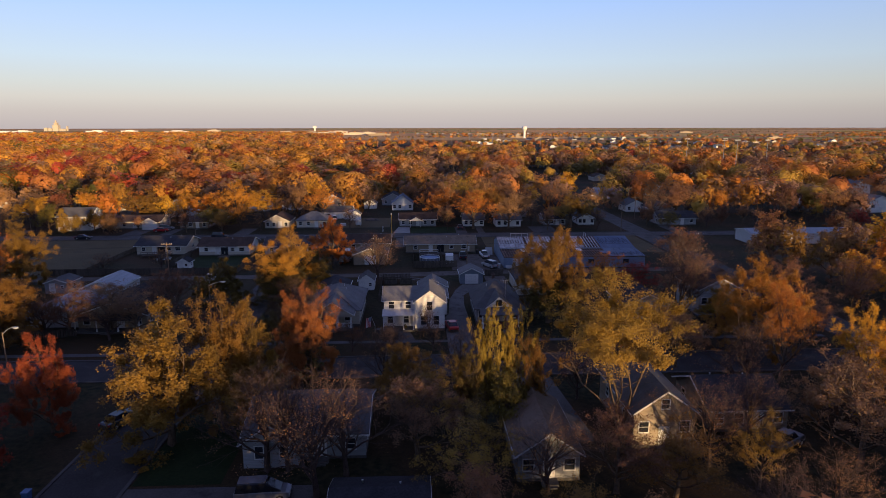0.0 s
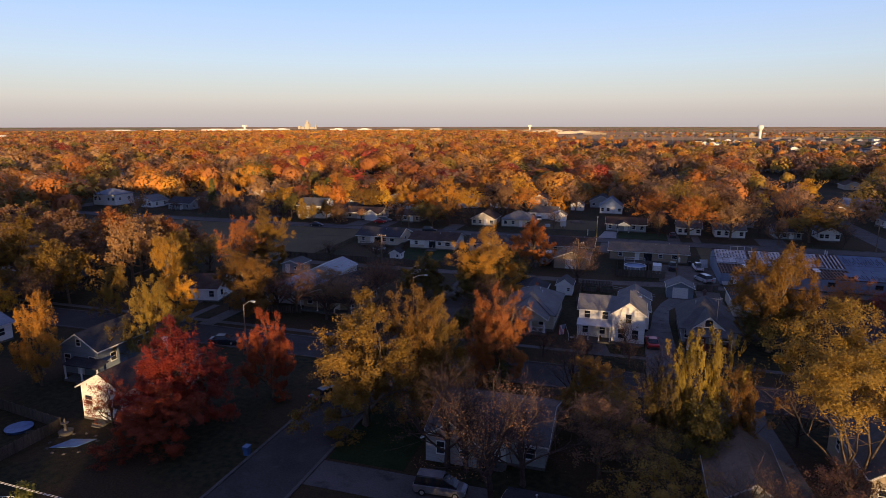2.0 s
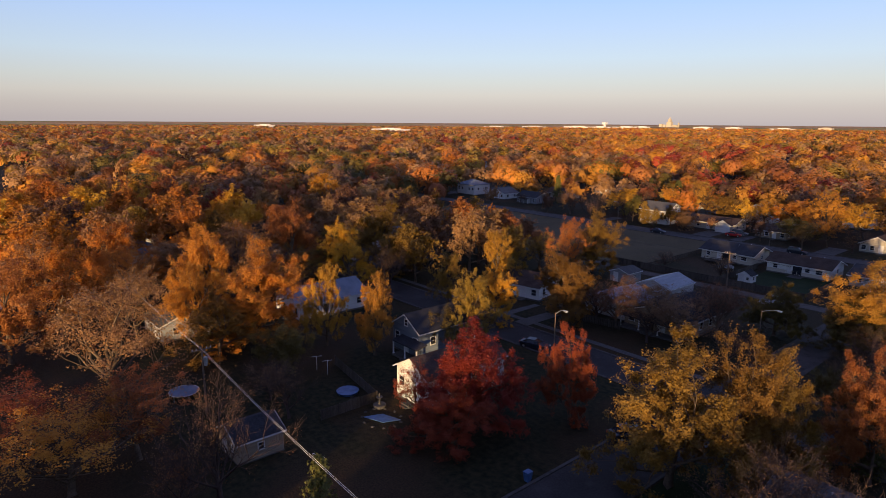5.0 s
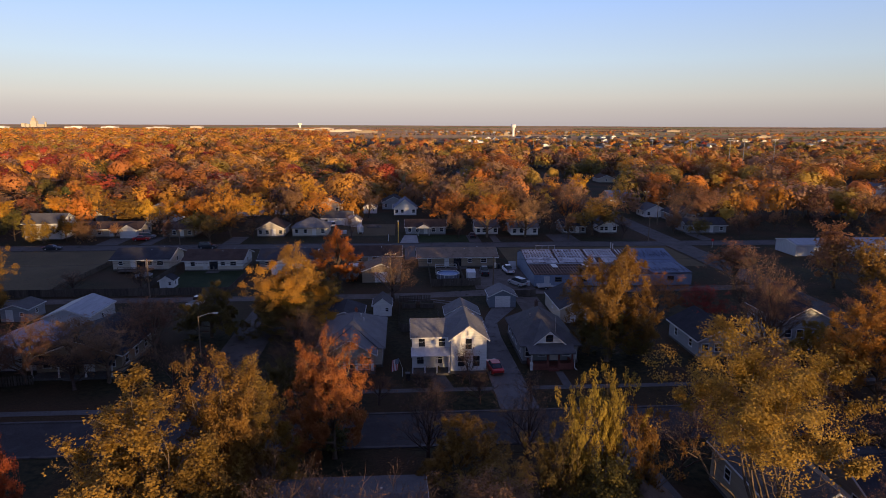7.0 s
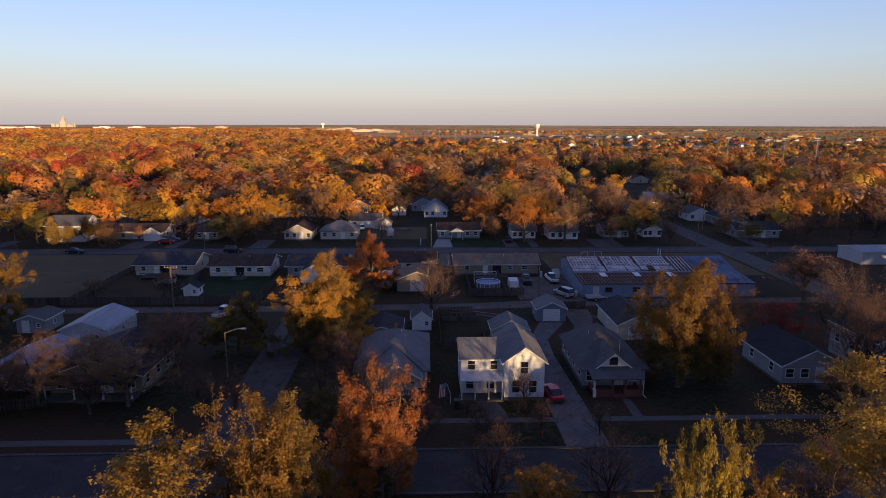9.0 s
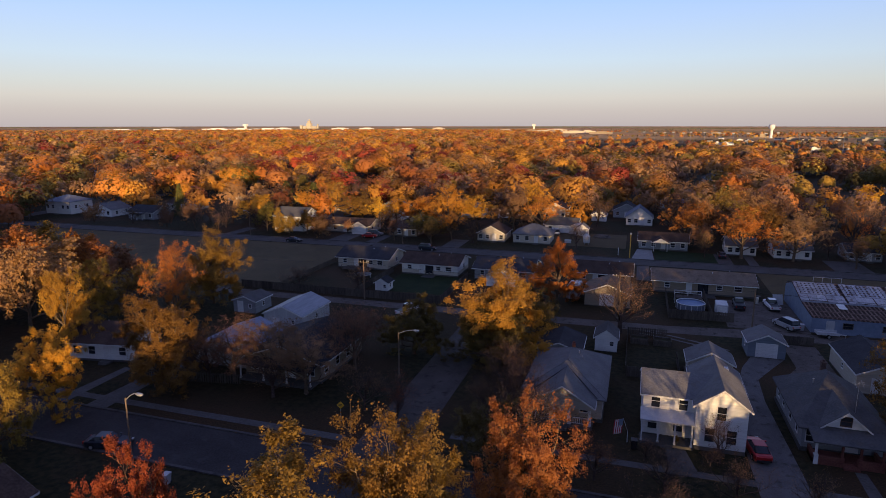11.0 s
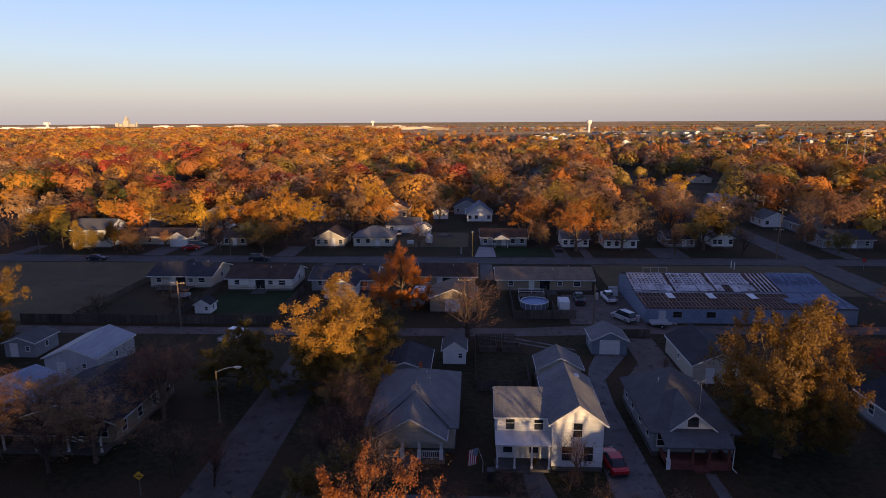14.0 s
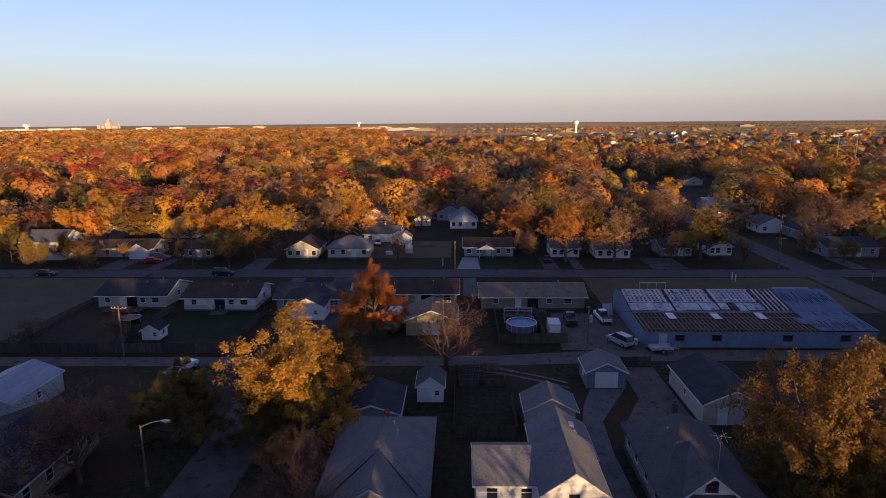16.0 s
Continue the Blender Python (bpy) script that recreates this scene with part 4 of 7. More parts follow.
tree(-72, -111, 9, 15, "sparse", "orange")
tree(-80, -113, 9, 13, "sparse", "rust")
tree(-62, -104, 7, 8, "bare", "rust")
tree(-131, -82, 12, 17, "round", "brown")
tree(-9, -66, 8, 10, "sparse", "olive")
tree(-9.6, -33.6, 2.4, 3.6, "bare", "brown")
tree(-8.0, -40.0, 5.0, 6.0, "bare", "brown")
tree(-47.5, -33, 6, 7, "bare", "brown")
tree(-62, -10, 5.5, 6, "bare", "brown")
tree(-31, -22, 6, 6, "bare", "brown")
tree(-33, -31, 6, 6, "bare", "brown")
tree(-104, -8, 9, 10, "sparse", "olive")
tree(-120, -34, 10, 12, "bare", "brown")
tree(-130, -50, 11, 12, "round", "green")
tree(-112, -95, 12, 14, "sparse", "brown")
tree(-96, -88, 10, 12, "round", "olive")
tree(-122, -62, 10, 12, "sparse", "olive")
tree(-84, -84, 8, 8, "shrub", "green")
tree(-52, -96, 8, 6, "conifer", "pine")
tree(-78, -60, 7, 6, "shrub", "green")
tree(-30, -95, 7, 8, "bare", "brown")
tree(8, -90, 7, 9, "sparse", "brown")
tree(80, -80, 11, 13, "round", "orange")
tree(70, -90, 10, 12, "sparse", "brown")
tree(40, -88, 9, 11, "sparse", "orange")
tree(100, -55, 10, 12, "sparse", "brown")
tree(112, -72, 11, 14, "round", "orange")
tree(5, -48.5, 6, 4, "shrub", "green")
tree(-30.5, -62, 6, 6, "bare", "brown")
tree(-71, 15, 6, 8, "bare", "brown")
tree(-84, 14, 5, 8, "bare", "brown")
tree(-112, 70.5, 6.5, 7, "round", "olive")
tree(-102.5, 74, 5, 5, "sparse", "brown")
tree(-76.5, 76, 7.5, 13, "shrub", "green")
tree(-62, 72, 7, 9, "bare", "brown")
tree(-4, 92, 12, 15, "sparse", "orange")
tree(27, 90, 11, 14, "sparse", "brown")
tree(-30, 112, 11, 13, "bare", "brown")
tree(-67, 96, 11, 15, "round", "gold")
tree(-84, 93, 11, 16, "great", "orange")
tree(-46, 97, 12, 14, "sparse", "orange")
tree(58, 108, 10, 12, "sparse", "brown")
tree(73, 69.5, 6, 7, "shrub", "green")
tree(-126, 92, 11, 14, "round", "orange")
tree(-108, 95, 11, 16, "round", "olive")
tree(-142, 84, 10, 14, "round", "yellow")
tree(-25.5, -72.4, 12, 13, "bare", "twig")
tree(-17.5, -73.5, 11, 12, "bare", "twig")
tree(-10.5, -71, 9.5, 11, "sparse", "twig")
tree(-5, -77.5, 8.5, 10, "sparse", "olive")
tree(1.5, -77.5, 8.5, 10, "bare", "brown")
tree(8, -77.5, 9, 10, "sparse", "twig")
tree(18.5, -74, 9.5, 11, "bare", "brown")
tree(13, -79, 8, 10, "sparse", "olive")
tree(9.5, -57.5, 8, 8, "bare", "brown")
tree(37, -79, 10, 12, "bare", "brown")
tree(52, 10, 11, 14, "sparse", "brown")
tree(-62, -28.5, 9.0, 12, "sparse", "twig")
tree(-71, -31, 8, 10, "bare", "brown")
tree(-14.2, -40.2, 4.8, 6.5, "bare", "brown")
tree(-70, -62, 7, 7, "shrub", "green")
tree(-31, -30.5, 10, 9, "bare", "brown")
tree(-26.5, -41, 10.5, 10, "bare", "brown")
tree(-56.5, -31, 9.0, 10, "sparse", "twig")
tree(-67.5, -30.5, 9.0, 10, "sparse", "twig")
tree(-54, -22, 9.5, 9, "sparse", "twig")
tree(-1.6, -39.8, 4.6, 5.0, "bare", "brown")
tree(-60, -33, 6, 9, "bare", "brown")
tree(-5.0, -53.5, 8.5, 9, "bare", "brown")
tree(-42.8, -34.6, 6.5, 6, "bare", "rust")
# dark green crowns set inside two taller trees, imitating their shaded lower halves
tree(-36, -14, 10, 12, "great", "green")
tree(12.8, -26.6, 7.5, 11, "great", "green")
tree(-63.3, -77.2, 7.2, 5.5, "sparse", "red")
tree(-56.0, -77.6, 7.5, 10.5, "great", "red")

# ---- the wooded town out to the horizon ----
CLEAR = [(-48, -36, -260, 57), (56, 67, -260, 420), (-420, 420, 55, 65), (-420, 420, -51, -41), (-140, 58, 4, 15), (-200, -87, 10, 57), (-70, 57, 14, 58)]
REST = []     # trees past those that stand as single objects, and unseen sun blockers
HOUSES = []   # footprints of houses, filled before the woods are planted
wrng = np.random.default_rng(77)


def woods():
    """Trees by the hundred in rings: many small leaf clumps each near by, fewer and larger ones far out."""
    bins = {k: [[], [], [], []] for k in LEAF}
    trunks = []
    bank = [grow(500 + i, kind) for i, kind in enumerate(("light", "sparse", "light", "round", "light", "sparse", "great", "bare"))]
    bank = [(c, out) for _, c, out, _ in bank]
    colours = ["orange", "brown", "yellow", "olive", "rust", "green", "red", "twig", "gold"]
    west = np.array([0.12, 0.09, 0.28, 0.10, 0.06, 0.12, 0.07, 0.02, 0.18])
    far_west = np.array([0.17, 0.27, 0.05, 0.12, 0.11, 0.06, 0.02, 0.12, 0.08])
    east = np.array([0.17, 0.23, 0.08, 0.14, 0.05, 0.09, 0.01, 0.12, 0.11])
    west, east, far_west = west / west.sum(), east / east.sum(), far_west / far_west.sum()
    rings = ((240, 420, 135, 1080, 0.78), (420, 800, 160, 270, 1.38), (800, 1500, 240, 44, 2.9), (1500, 2600, 420, 13, 4.0))
    cx, cy = -14.0, -98.0
    lo, hi = radians(-88), radians(82)   # bearings left and right of +y

    def dome(x, y, z0, h, w, k, size, tone, shade):
        """A full crown: leaves over a lumpy dome with a skirt."""
        d = wrng.normal(size=(k, 3))
        d[:, 2] = np.abs(d[:, 2]) - 0.25
        d /= np.linalg.norm(d, axis=1)[:, None]
        lump = np.full(k, 0.8)
        for _ in range(8):
            q = wrng.normal(size=3)
            q[2] = abs(q[2]) * 0.8
            lump = np.maximum(lump, 0.72 + 0.36 * np.exp(7.0 * (d @ (q / np.linalg.norm(q)) - 1)) * wrng.uniform(0.7, 1.2))
        low = wrng.uniform(0.34, 0.46)
        c = d * (w * 0.47, w * 0.47, h * (1 - low) * 0.95) * lump[:, None] * (1 - 0.2 * wrng.uniform(0, 1, (k, 1)) ** 2) + (x, y, z0 + h * low)
        bins[tone][0].append(c)
        bins[tone][1].append(np.full(k, size * (0.7 + 0.3 * w / 12)))
        bins[tone][2].append(np.full(k * 3, shade))
        bins[tone][3].append(d + (0, 0, 0.2))

    def plant(x, y, z0, h, w, k, size, tone, shade):
        c, out = bank[int(wrng.integers(0, len(bank)))]
        pick = wrng.integers(0, len(c), k)
        t = wrng.uniform(0, math.tau)
        m = np.array([[math.cos(t), math.sin(t), 0], [-math.sin(t), math.cos(t), 0], [0, 0, 1]])
        c = (c[pick] + wrng.normal(size=(k, 3)) * 0.15) @ m * (w / 8.6, w / 8.6, h / 10.3) + (x, y, z0)
        bins[tone][0].append(c)
        bins[tone][1].append(np.full(k, size * (0.7 + 0.3 * w / 12)))
        bins[tone][2].append(np.full(k * 3, shade))
        bins[tone][3].append(out[pick] @ m)

    for r0, r1, area, k, size in rings:
        n = int(0.5 * (hi - lo) * (r1 * r1 - r0 * r0) / area)
        r = np.sqrt(wrng.uniform(r0 * r0, r1 * r1, n))
        b = wrng.uniform(lo, hi, n)
        X, Y = cx + r * np.sin(b), cy + r * np.cos(b)
        H = wrng.uniform(7.5, 16.5, n)
        Wd = H * wrng.uniform(0.9, 1.3, n)
        for i in range(n):
            x, y, h, w = X[i], Y[i], H[i], Wd[i]
            if r0 < 420:
                if any(a < x < b2 and c < y < d for a, b2, c, d in CLEAR) or any(abs(x - hx) < hw + w * 0.2 and -w * 0.42 - hd < y - hy < hd + w * 0.2 for hx, hy, hw, hd in HOUSES):
                    continue
            # streets, yards and playing fields leave gaps; open farmland to the north-east
            if noise.noise(Vector((x * 0.02, y * 0.02, 5))) < -0.27 and r0 < 800:
                continue
            if 30 < x < 400 and r0 < 420 and wrng.uniform() < 0.3:
                continue
            if 100 < x < 380 and 430 < y < 520:
                continue
            if b[i] > -0.12:
                edge = 640 + 260 * noise.noise(Vector((b[i] * 7, 2, 1)))
                if r[i] > edge and wrng.uniform() > (0.62 if r[i] < edge + 200 else 0.30) * (1.6 if b[i] > 0.62 else 1.0):
                    continue
                if r[i] > edge:
                    h, w = h * 0.62, w * 0.8
                if r[i] > 1200 and noise.noise(Vector((x * 0.0012, y * 0.004, 3))) < 0.1:
                    continue
            elif r[i] > 1500:
                h *= 0.6
            z0 = float(ground_height(np.hypot(x + 16, y + 98)))
            kk = max(5, int(k * wrng.uniform(0.7, 1.3)))
            tone = colours[wrng.choice(9, p=far_west if b[i] < -0.78 else west if b[i] < 0.02 else east)]
            if wrng.uniform() < 0.5:   # stands of one kind
                drift = 0.5 + 0.75 * noise.noise(Vector((x * 0.014, y * 0.014, 20))) + 0.18 * wrng.normal() + (-0.1 if b[i] < -0.78 else 0.1 if b[i] < 0.02 else -0.08)
                tone = ("green", "olive", "twig", "brown", "rust", "orange", "gold", "yellow")[int(min(7, max(0, drift * 8)))]
            if b[i] < 0 and noise.noise(Vector((x * 0.006, y * 0.006, 9))) > 0.25 and wrng.uniform() < 0.3:
                tone = "rust" if wrng.uniform() < 0.5 else "red"
            shade = wrng.uniform(0.25, 1.0)
            if tone in ("twig", "brown") and r0 < 800:
                kk = int(kk * 0.75)
            (plant if tone in ("twig", "brown") or wrng.uniform() < 0.25 else dome)(x, y, z0, h, w, kk, size, tone, shade)
            if r0 < 420:
                trunks.append([x, y, -0.2, x, y, z0 + h * 0.5, 0.24, 0.12])
                for _ in range(5):
                    t, q = wrng.uniform(0, math.tau), wrng.uniform(0.12, 0.32) * w
                    trunks.append([x, y, z0 + h * wrng.uniform(0.15, 0.4), x + q * math.cos(t), y + q * math.sin(t), z0 + h * wrng.uniform(0.6, 0.88), 0.12, 0.03])
    # hedgerows and shelter belts between the far fields
    for y in np.arange(760, 4300, 210):
        for _ in range(4):
            x0 = wrng.uniform(-200 - 0.6 * max(0, y - 2600), 0.95 * y + 200)
            for x in np.arange(x0, x0 + wrng.uniform(120, 700), 4.0 + y * 0.0022):
                z0 = float(ground_height(math.hypot(x + 16, y + 98)))
                plant(x, y + wrng.normal() * 4, z0, wrng.uniform(3.0, 5.5), wrng.uniform(6, 11), 10 if y < 1600 else 6, 1.9 if y < 1600 else 3.0, "brown" if wrng.uniform() < 0.45 else "green", wrng.uniform(0.0, 0.4))
    for x, y, h, w, tone in REST:
        plant(x, y, 0, h, w, 1100, 0.62, tone, wrng.uniform(0.0, 0.85))
        trunks.append([x, y, -0.2, x, y, h * 0.6, 0.25, 0.12])
    for tone, (cs, ss, ts, os) in bins.items():
        if not cs:
            continue
        c, s = np.concatenate(cs), np.concatenate(ss)
        v, f = leaf_blades(np.random.default_rng(4), c, s[:, None], np.concatenate(os), 0.15)
        me = mesh_from("woods_crowns", v, f, WOODS[tone])
        me.attributes.new("tone", 'FLOAT', 'POINT').data.foreach_set("value", np.concatenate(ts).astype(np.float32))
        ob = new("woods_crowns_" + tone, me)
        tagged(ob, "distant %s autumn tree crowns across the town" % COL_WORDS[tone], "woods", kind="stuff")
    v, f = prisms(trunks, 3)
    tagged(new("woods_trunks", mesh_from("woods_trunks", v, f, BARK)), "trunks and limbs of the distant town trees and unseen sun-blocking trees", "woods", kind="stuff")


def lit_lane(x, y):
    """Whether a tree here would stand in the low sun of a house front that the evening light reaches."""
    return any(y < hy and abs(x - (hx + math.tan(math.pi - SUN_AZ) * (hy - y))) < half for hx, hy, half in ((-9, -32, 5.5), (15.5, -71, 5), (-66, -76, 5), (-23, -29, 3.5)))


def open_yard(x, y):
    """Whether this spot lies in the open yards south of the houses behind the north street."""
    return any(66 < y < hy - 2 and abs(x - (-17 + (hx + 17) * (y + 90) / (hy + 90))) < half for hx, hy, half in ((-16.6, 122, 8), (-44.3, 119, 7), (-74.5, 122, 6.5), (-30, 124, 5), (-35, 97, 5.5), (76, 111, 7), (-10.4, 81, 9), (-45.8, 80, 8), (-57.5, 80, 6), (-104.8, 80, 8)))


def town_trees():
    """Trees one by one between the houses out to some 240 metres, clear of streets, drives and roofs."""
    rg = random.Random(314)
    spots = list(SPOTS)
    rng_c = (["orange"] * 5 + ["yellow"] * 3 + ["gold"] * 4 + ["olive"] * 3 + ["brown"] * 5 + ["twig"] * 5 + ["rust"] * 2 + ["green"] + ["red"])
    # the zone from y -240 to -112 is unseen, thickened to block low sun
    zones = ((-260, 200, 84, 215, 360), (-260, -112, -40, 8, 60), (-260, -62, -120, -52, 120), (24, 56, -40, -8, 22), (66, 240, -40, 14, 60), (-34, 120, -108, -52, 85), (-220, 260, -240, -112, 330), (-210, -90, 66, 84, 22), (-90, 56, 66, 90, 34), (66, 150, 66, 84, 10))
    made = 0
    for x0, x1, y0, y1, n in zones:
        for _ in range(n):
            for _ in range(14):
                x, y = rg.uniform(x0, x1), rg.uniform(y0, y1)
                h = rg.uniform(10.0, 15.5) + (2.0 if x < -62 and y < -50 else 0)
                if y < -112:
                    h *= 0.68
                w = h * rg.uniform(0.75, 1.12)
                r = math.hypot(x + 14, y + 98)
                if r > 250 or (x > 30 and y > 84 and rg.random() < (0.7 if x > 45 else 0.4)) or (y > -52 and any(a - 1 < x < b + 1 and c - 1 < y < d + 1 for a, b, c, d in CLEAR)):
                    continue
                if (x < -52 and -185 < y < -112) or (-112 < x < -50 and -120 < y < -40) or (-40 < x < -12 and -100 < y < -76) or (-86 < x < -60 and -86 < y < -40) or -47 < x < -37 or 57 < x < 66 or lit_lane(x, y) or open_yard(x, y):
                    continue
                if any((x - a) ** 2 + (y - b) ** 2 < (0.33 * (w + q)) ** 2 for a, b, q in spots):
                    continue
                if any(abs(x - hx) < hw + 1.6 and -4.0 - hd < y - hy < hd + 1.6 for hx, hy, hw, hd in HOUSES):
                    continue
                spots.append((x, y, w))
                if y0 == 66:
                    tree(x, y, h * 0.6, w * 0.6, rg.choice(("bare", "sparse", "shrub", "bare")), rg.choice(("brown", "twig", "olive", "green")))
                    break
                near = r < 95
                if 22 < x < 58 and -42 < y < 8:
                    h *= 0.72
                dull = 22 < x < 58 and -42 < y < 8
                col = rg.choice(("orange", "brown", "gold", "twig", "yellow", "olive")) if x > 64 else rg.choice(rng_c) if not dull else rg.choice(("brown", "twig", "rust", "brown", "olive"))
                if x < -112 and -45 < y < 10:
                    col = rg.choice(("brown", "twig", "olive", "brown", "rust", "orange"))
                if x < -62 and y < -50 and y > -112:
                    col = rg.choice(("orange", "yellow", "olive", "orange", "yellow", "brown", "rust", "twig"))
                    tree(x, y, h, w, rg.choice(("round", "sparse", "round", "sparse")) if r < 125 else "light", col)
                elif near and y < -50:
                    col = rg.choice(("brown", "twig", "olive", "brown", "twig"))
                    tree(x, y, h * 0.8, w * 0.85, rg.choice(("bare", "sparse", "sparse", "bare", "round")), col)
                elif near and y > -50:
                    tree(x, y, h * 0.9, w, rg.choice(("sparse", "round", "round")), col)
                elif dull:
                    tree(x, y, h, w * 0.9, "sparse", col)
                elif rg.random() < 0.05 and y > 80:
                    tree(x, y, h, w * 0.7, "conifer", "pine")
                elif 84 < y < 140 and rg.random() < (0.5 if x > -30 else 0.2):
                    tree(x, y, h, w, rg.choice(("sparse", "sparse", "bare")), rg.choice(("brown", "brown", "twig", "olive", "orange") if x > -40 else ("brown", "gold", "yellow", "olive")))
                elif y > -112 and r < 205 and made < 340:
                    tree(x, y, h, w, "light", col)
                    made += 1
                else:
                    REST.append((x, y, h, w, col))
                break
    # unseen trees below the view, added to shade lower crowns further north
    for x, h in ((-13, 12.3), (-5, 13.4), (3, 14.2), (11, 14.2)):
        REST.append((x, -104 + rg.uniform(-2, 2), h, 11, rg.choice(rng_c)))
    # an unseen belt of trees in the south, added to shade the near gardens
    for i in range(25):
        for row in range(3):
            x, y = -58 + i * 8 + rg.uniform(-2, 2), -124 - row * 8 + rg.uniform(-2, 2)
            if not lit_lane(x, y):
                REST.append((x, y, rg.uniform(11.5, 13.5) if x < 52 else rg.uniform(6.5, 8.5), 12, rg.choice(rng_c)))

# ---- the houses of the block ----
def white_house():
    h = thing("white_house", -11.5, -26, 0, 0, "two-storey white clapboard house with pale grey roof", "house")
    X = 11.5
    part("foundation", boxes((-16.2 + X, -5.8 + X, -3.2, 3.2, -0.2, 0.4), (-11.1 + X, -6.0 + X, -4.6, 9.0, -0.2, 0.38)), CONCRETE, h)
    walls(h, -4.7, 0.6, -3.1, 3.1, 5.0, 1.5, "x", WHITE, z0=0.4)
    gable(h, -4.7, 2.6, -3.1, 3.1, 5.0, 1.5, "x", SH_LIGHT, 0.3)
    walls(h, 0.55, 5.5, -4.5, 3.0, 5.1, 1.8, "y", WHITE, "front_wing", 0.4)
    gable(h, 0.55, 5.5, -4.5, 3.0, 5.1, 1.8, "y", SH_LIGHT, 0.35)
    walls(h, 0.9, 6.3, 3.05, 9.5, 3.6, 1.7, "y", WHITE, "rear_wing", 0.4)
    gable(h, 0.9, 6.3, 3.3, 9.5, 3.6, 1.7, "y", SH_LIGHT, 0.3)
    window(h, 3.0, -4.5, 4.3, 0.85, 1.45, "S"), window(h, 2.0, -4.5, 1.8, 0.9, 1.5, "S"), window(h, 4.1, -4.5, 1.8, 0.9, 1.5, "S")
    for x in (-3.4, -0.6):
        window(h, x, -3.1, 4.2, 0.85, 1.35, "S")
    window(h, -3.6, -3.1, 1.7, 0.9, 1.4, "S"), window(h, -1.0, -3.1, 1.7, 0.9, 1.4, "S")
    door(h, -2.3, -3.1, "S", z=0.4)
    porch(h, -4.9, 0.5, -5.0, -3.05, 3.25, 0.55, METAL_W, 4)
    for y in (-2.5, 0.5):
        window(h, 5.5, y, 4.2, 0.8, 1.3, "E"), window(h, 5.5, y, 1.7, 0.8, 1.3, "E")
    for z in (4.1, 1.7):
        window(h, -4.7, 0.0, z, 0.85, 1.35, "W")
    window(h, 6.3, 6.2, 1.8, 0.9, 1.2, "E"), door(h, 6.3, 8.2, "E", z=0.4)
    vent(h, 4.3, 5.0, 4.9)
    for y in (5.6, 7.3):
        part("skylight", boxes((4.2, 5.0, y - 0.45, y + 0.45, 4.4, 4.86)), METAL_W, h, "pale square roof box")
    # back building of the same lot
    g = thing("rear_garage", -7.5, -8.6, 0, 0, "white garage with pale gable roof behind the house", "garage")
    part("floor_slab", boxes((-2.9, 2.9, -2.9, 1.5, -0.2, 0.12)), CONCRETE, g)
    walls(g, -2.7, 2.7, -2.7, 1.3, 2.6, 1.4, "y", CREAM, z0=0.12)
    gable(g, -2.7, 2.7, -2.7, 1.3, 2.6, 1.4, "y", SH_LIGHT, 0.35)
    door(g, 0.9, -2.7, "S", 0.9, 2.0, 0.12), window(g, -0.9, -2.7, 1.6, 0.8, 0.9, "S"), window(g, 2.7, -0.6, 1.5, 0.8, 0.8, "E"), window(g, -2.7, -0.6, 1.5, 0.8, 0.8, "W")


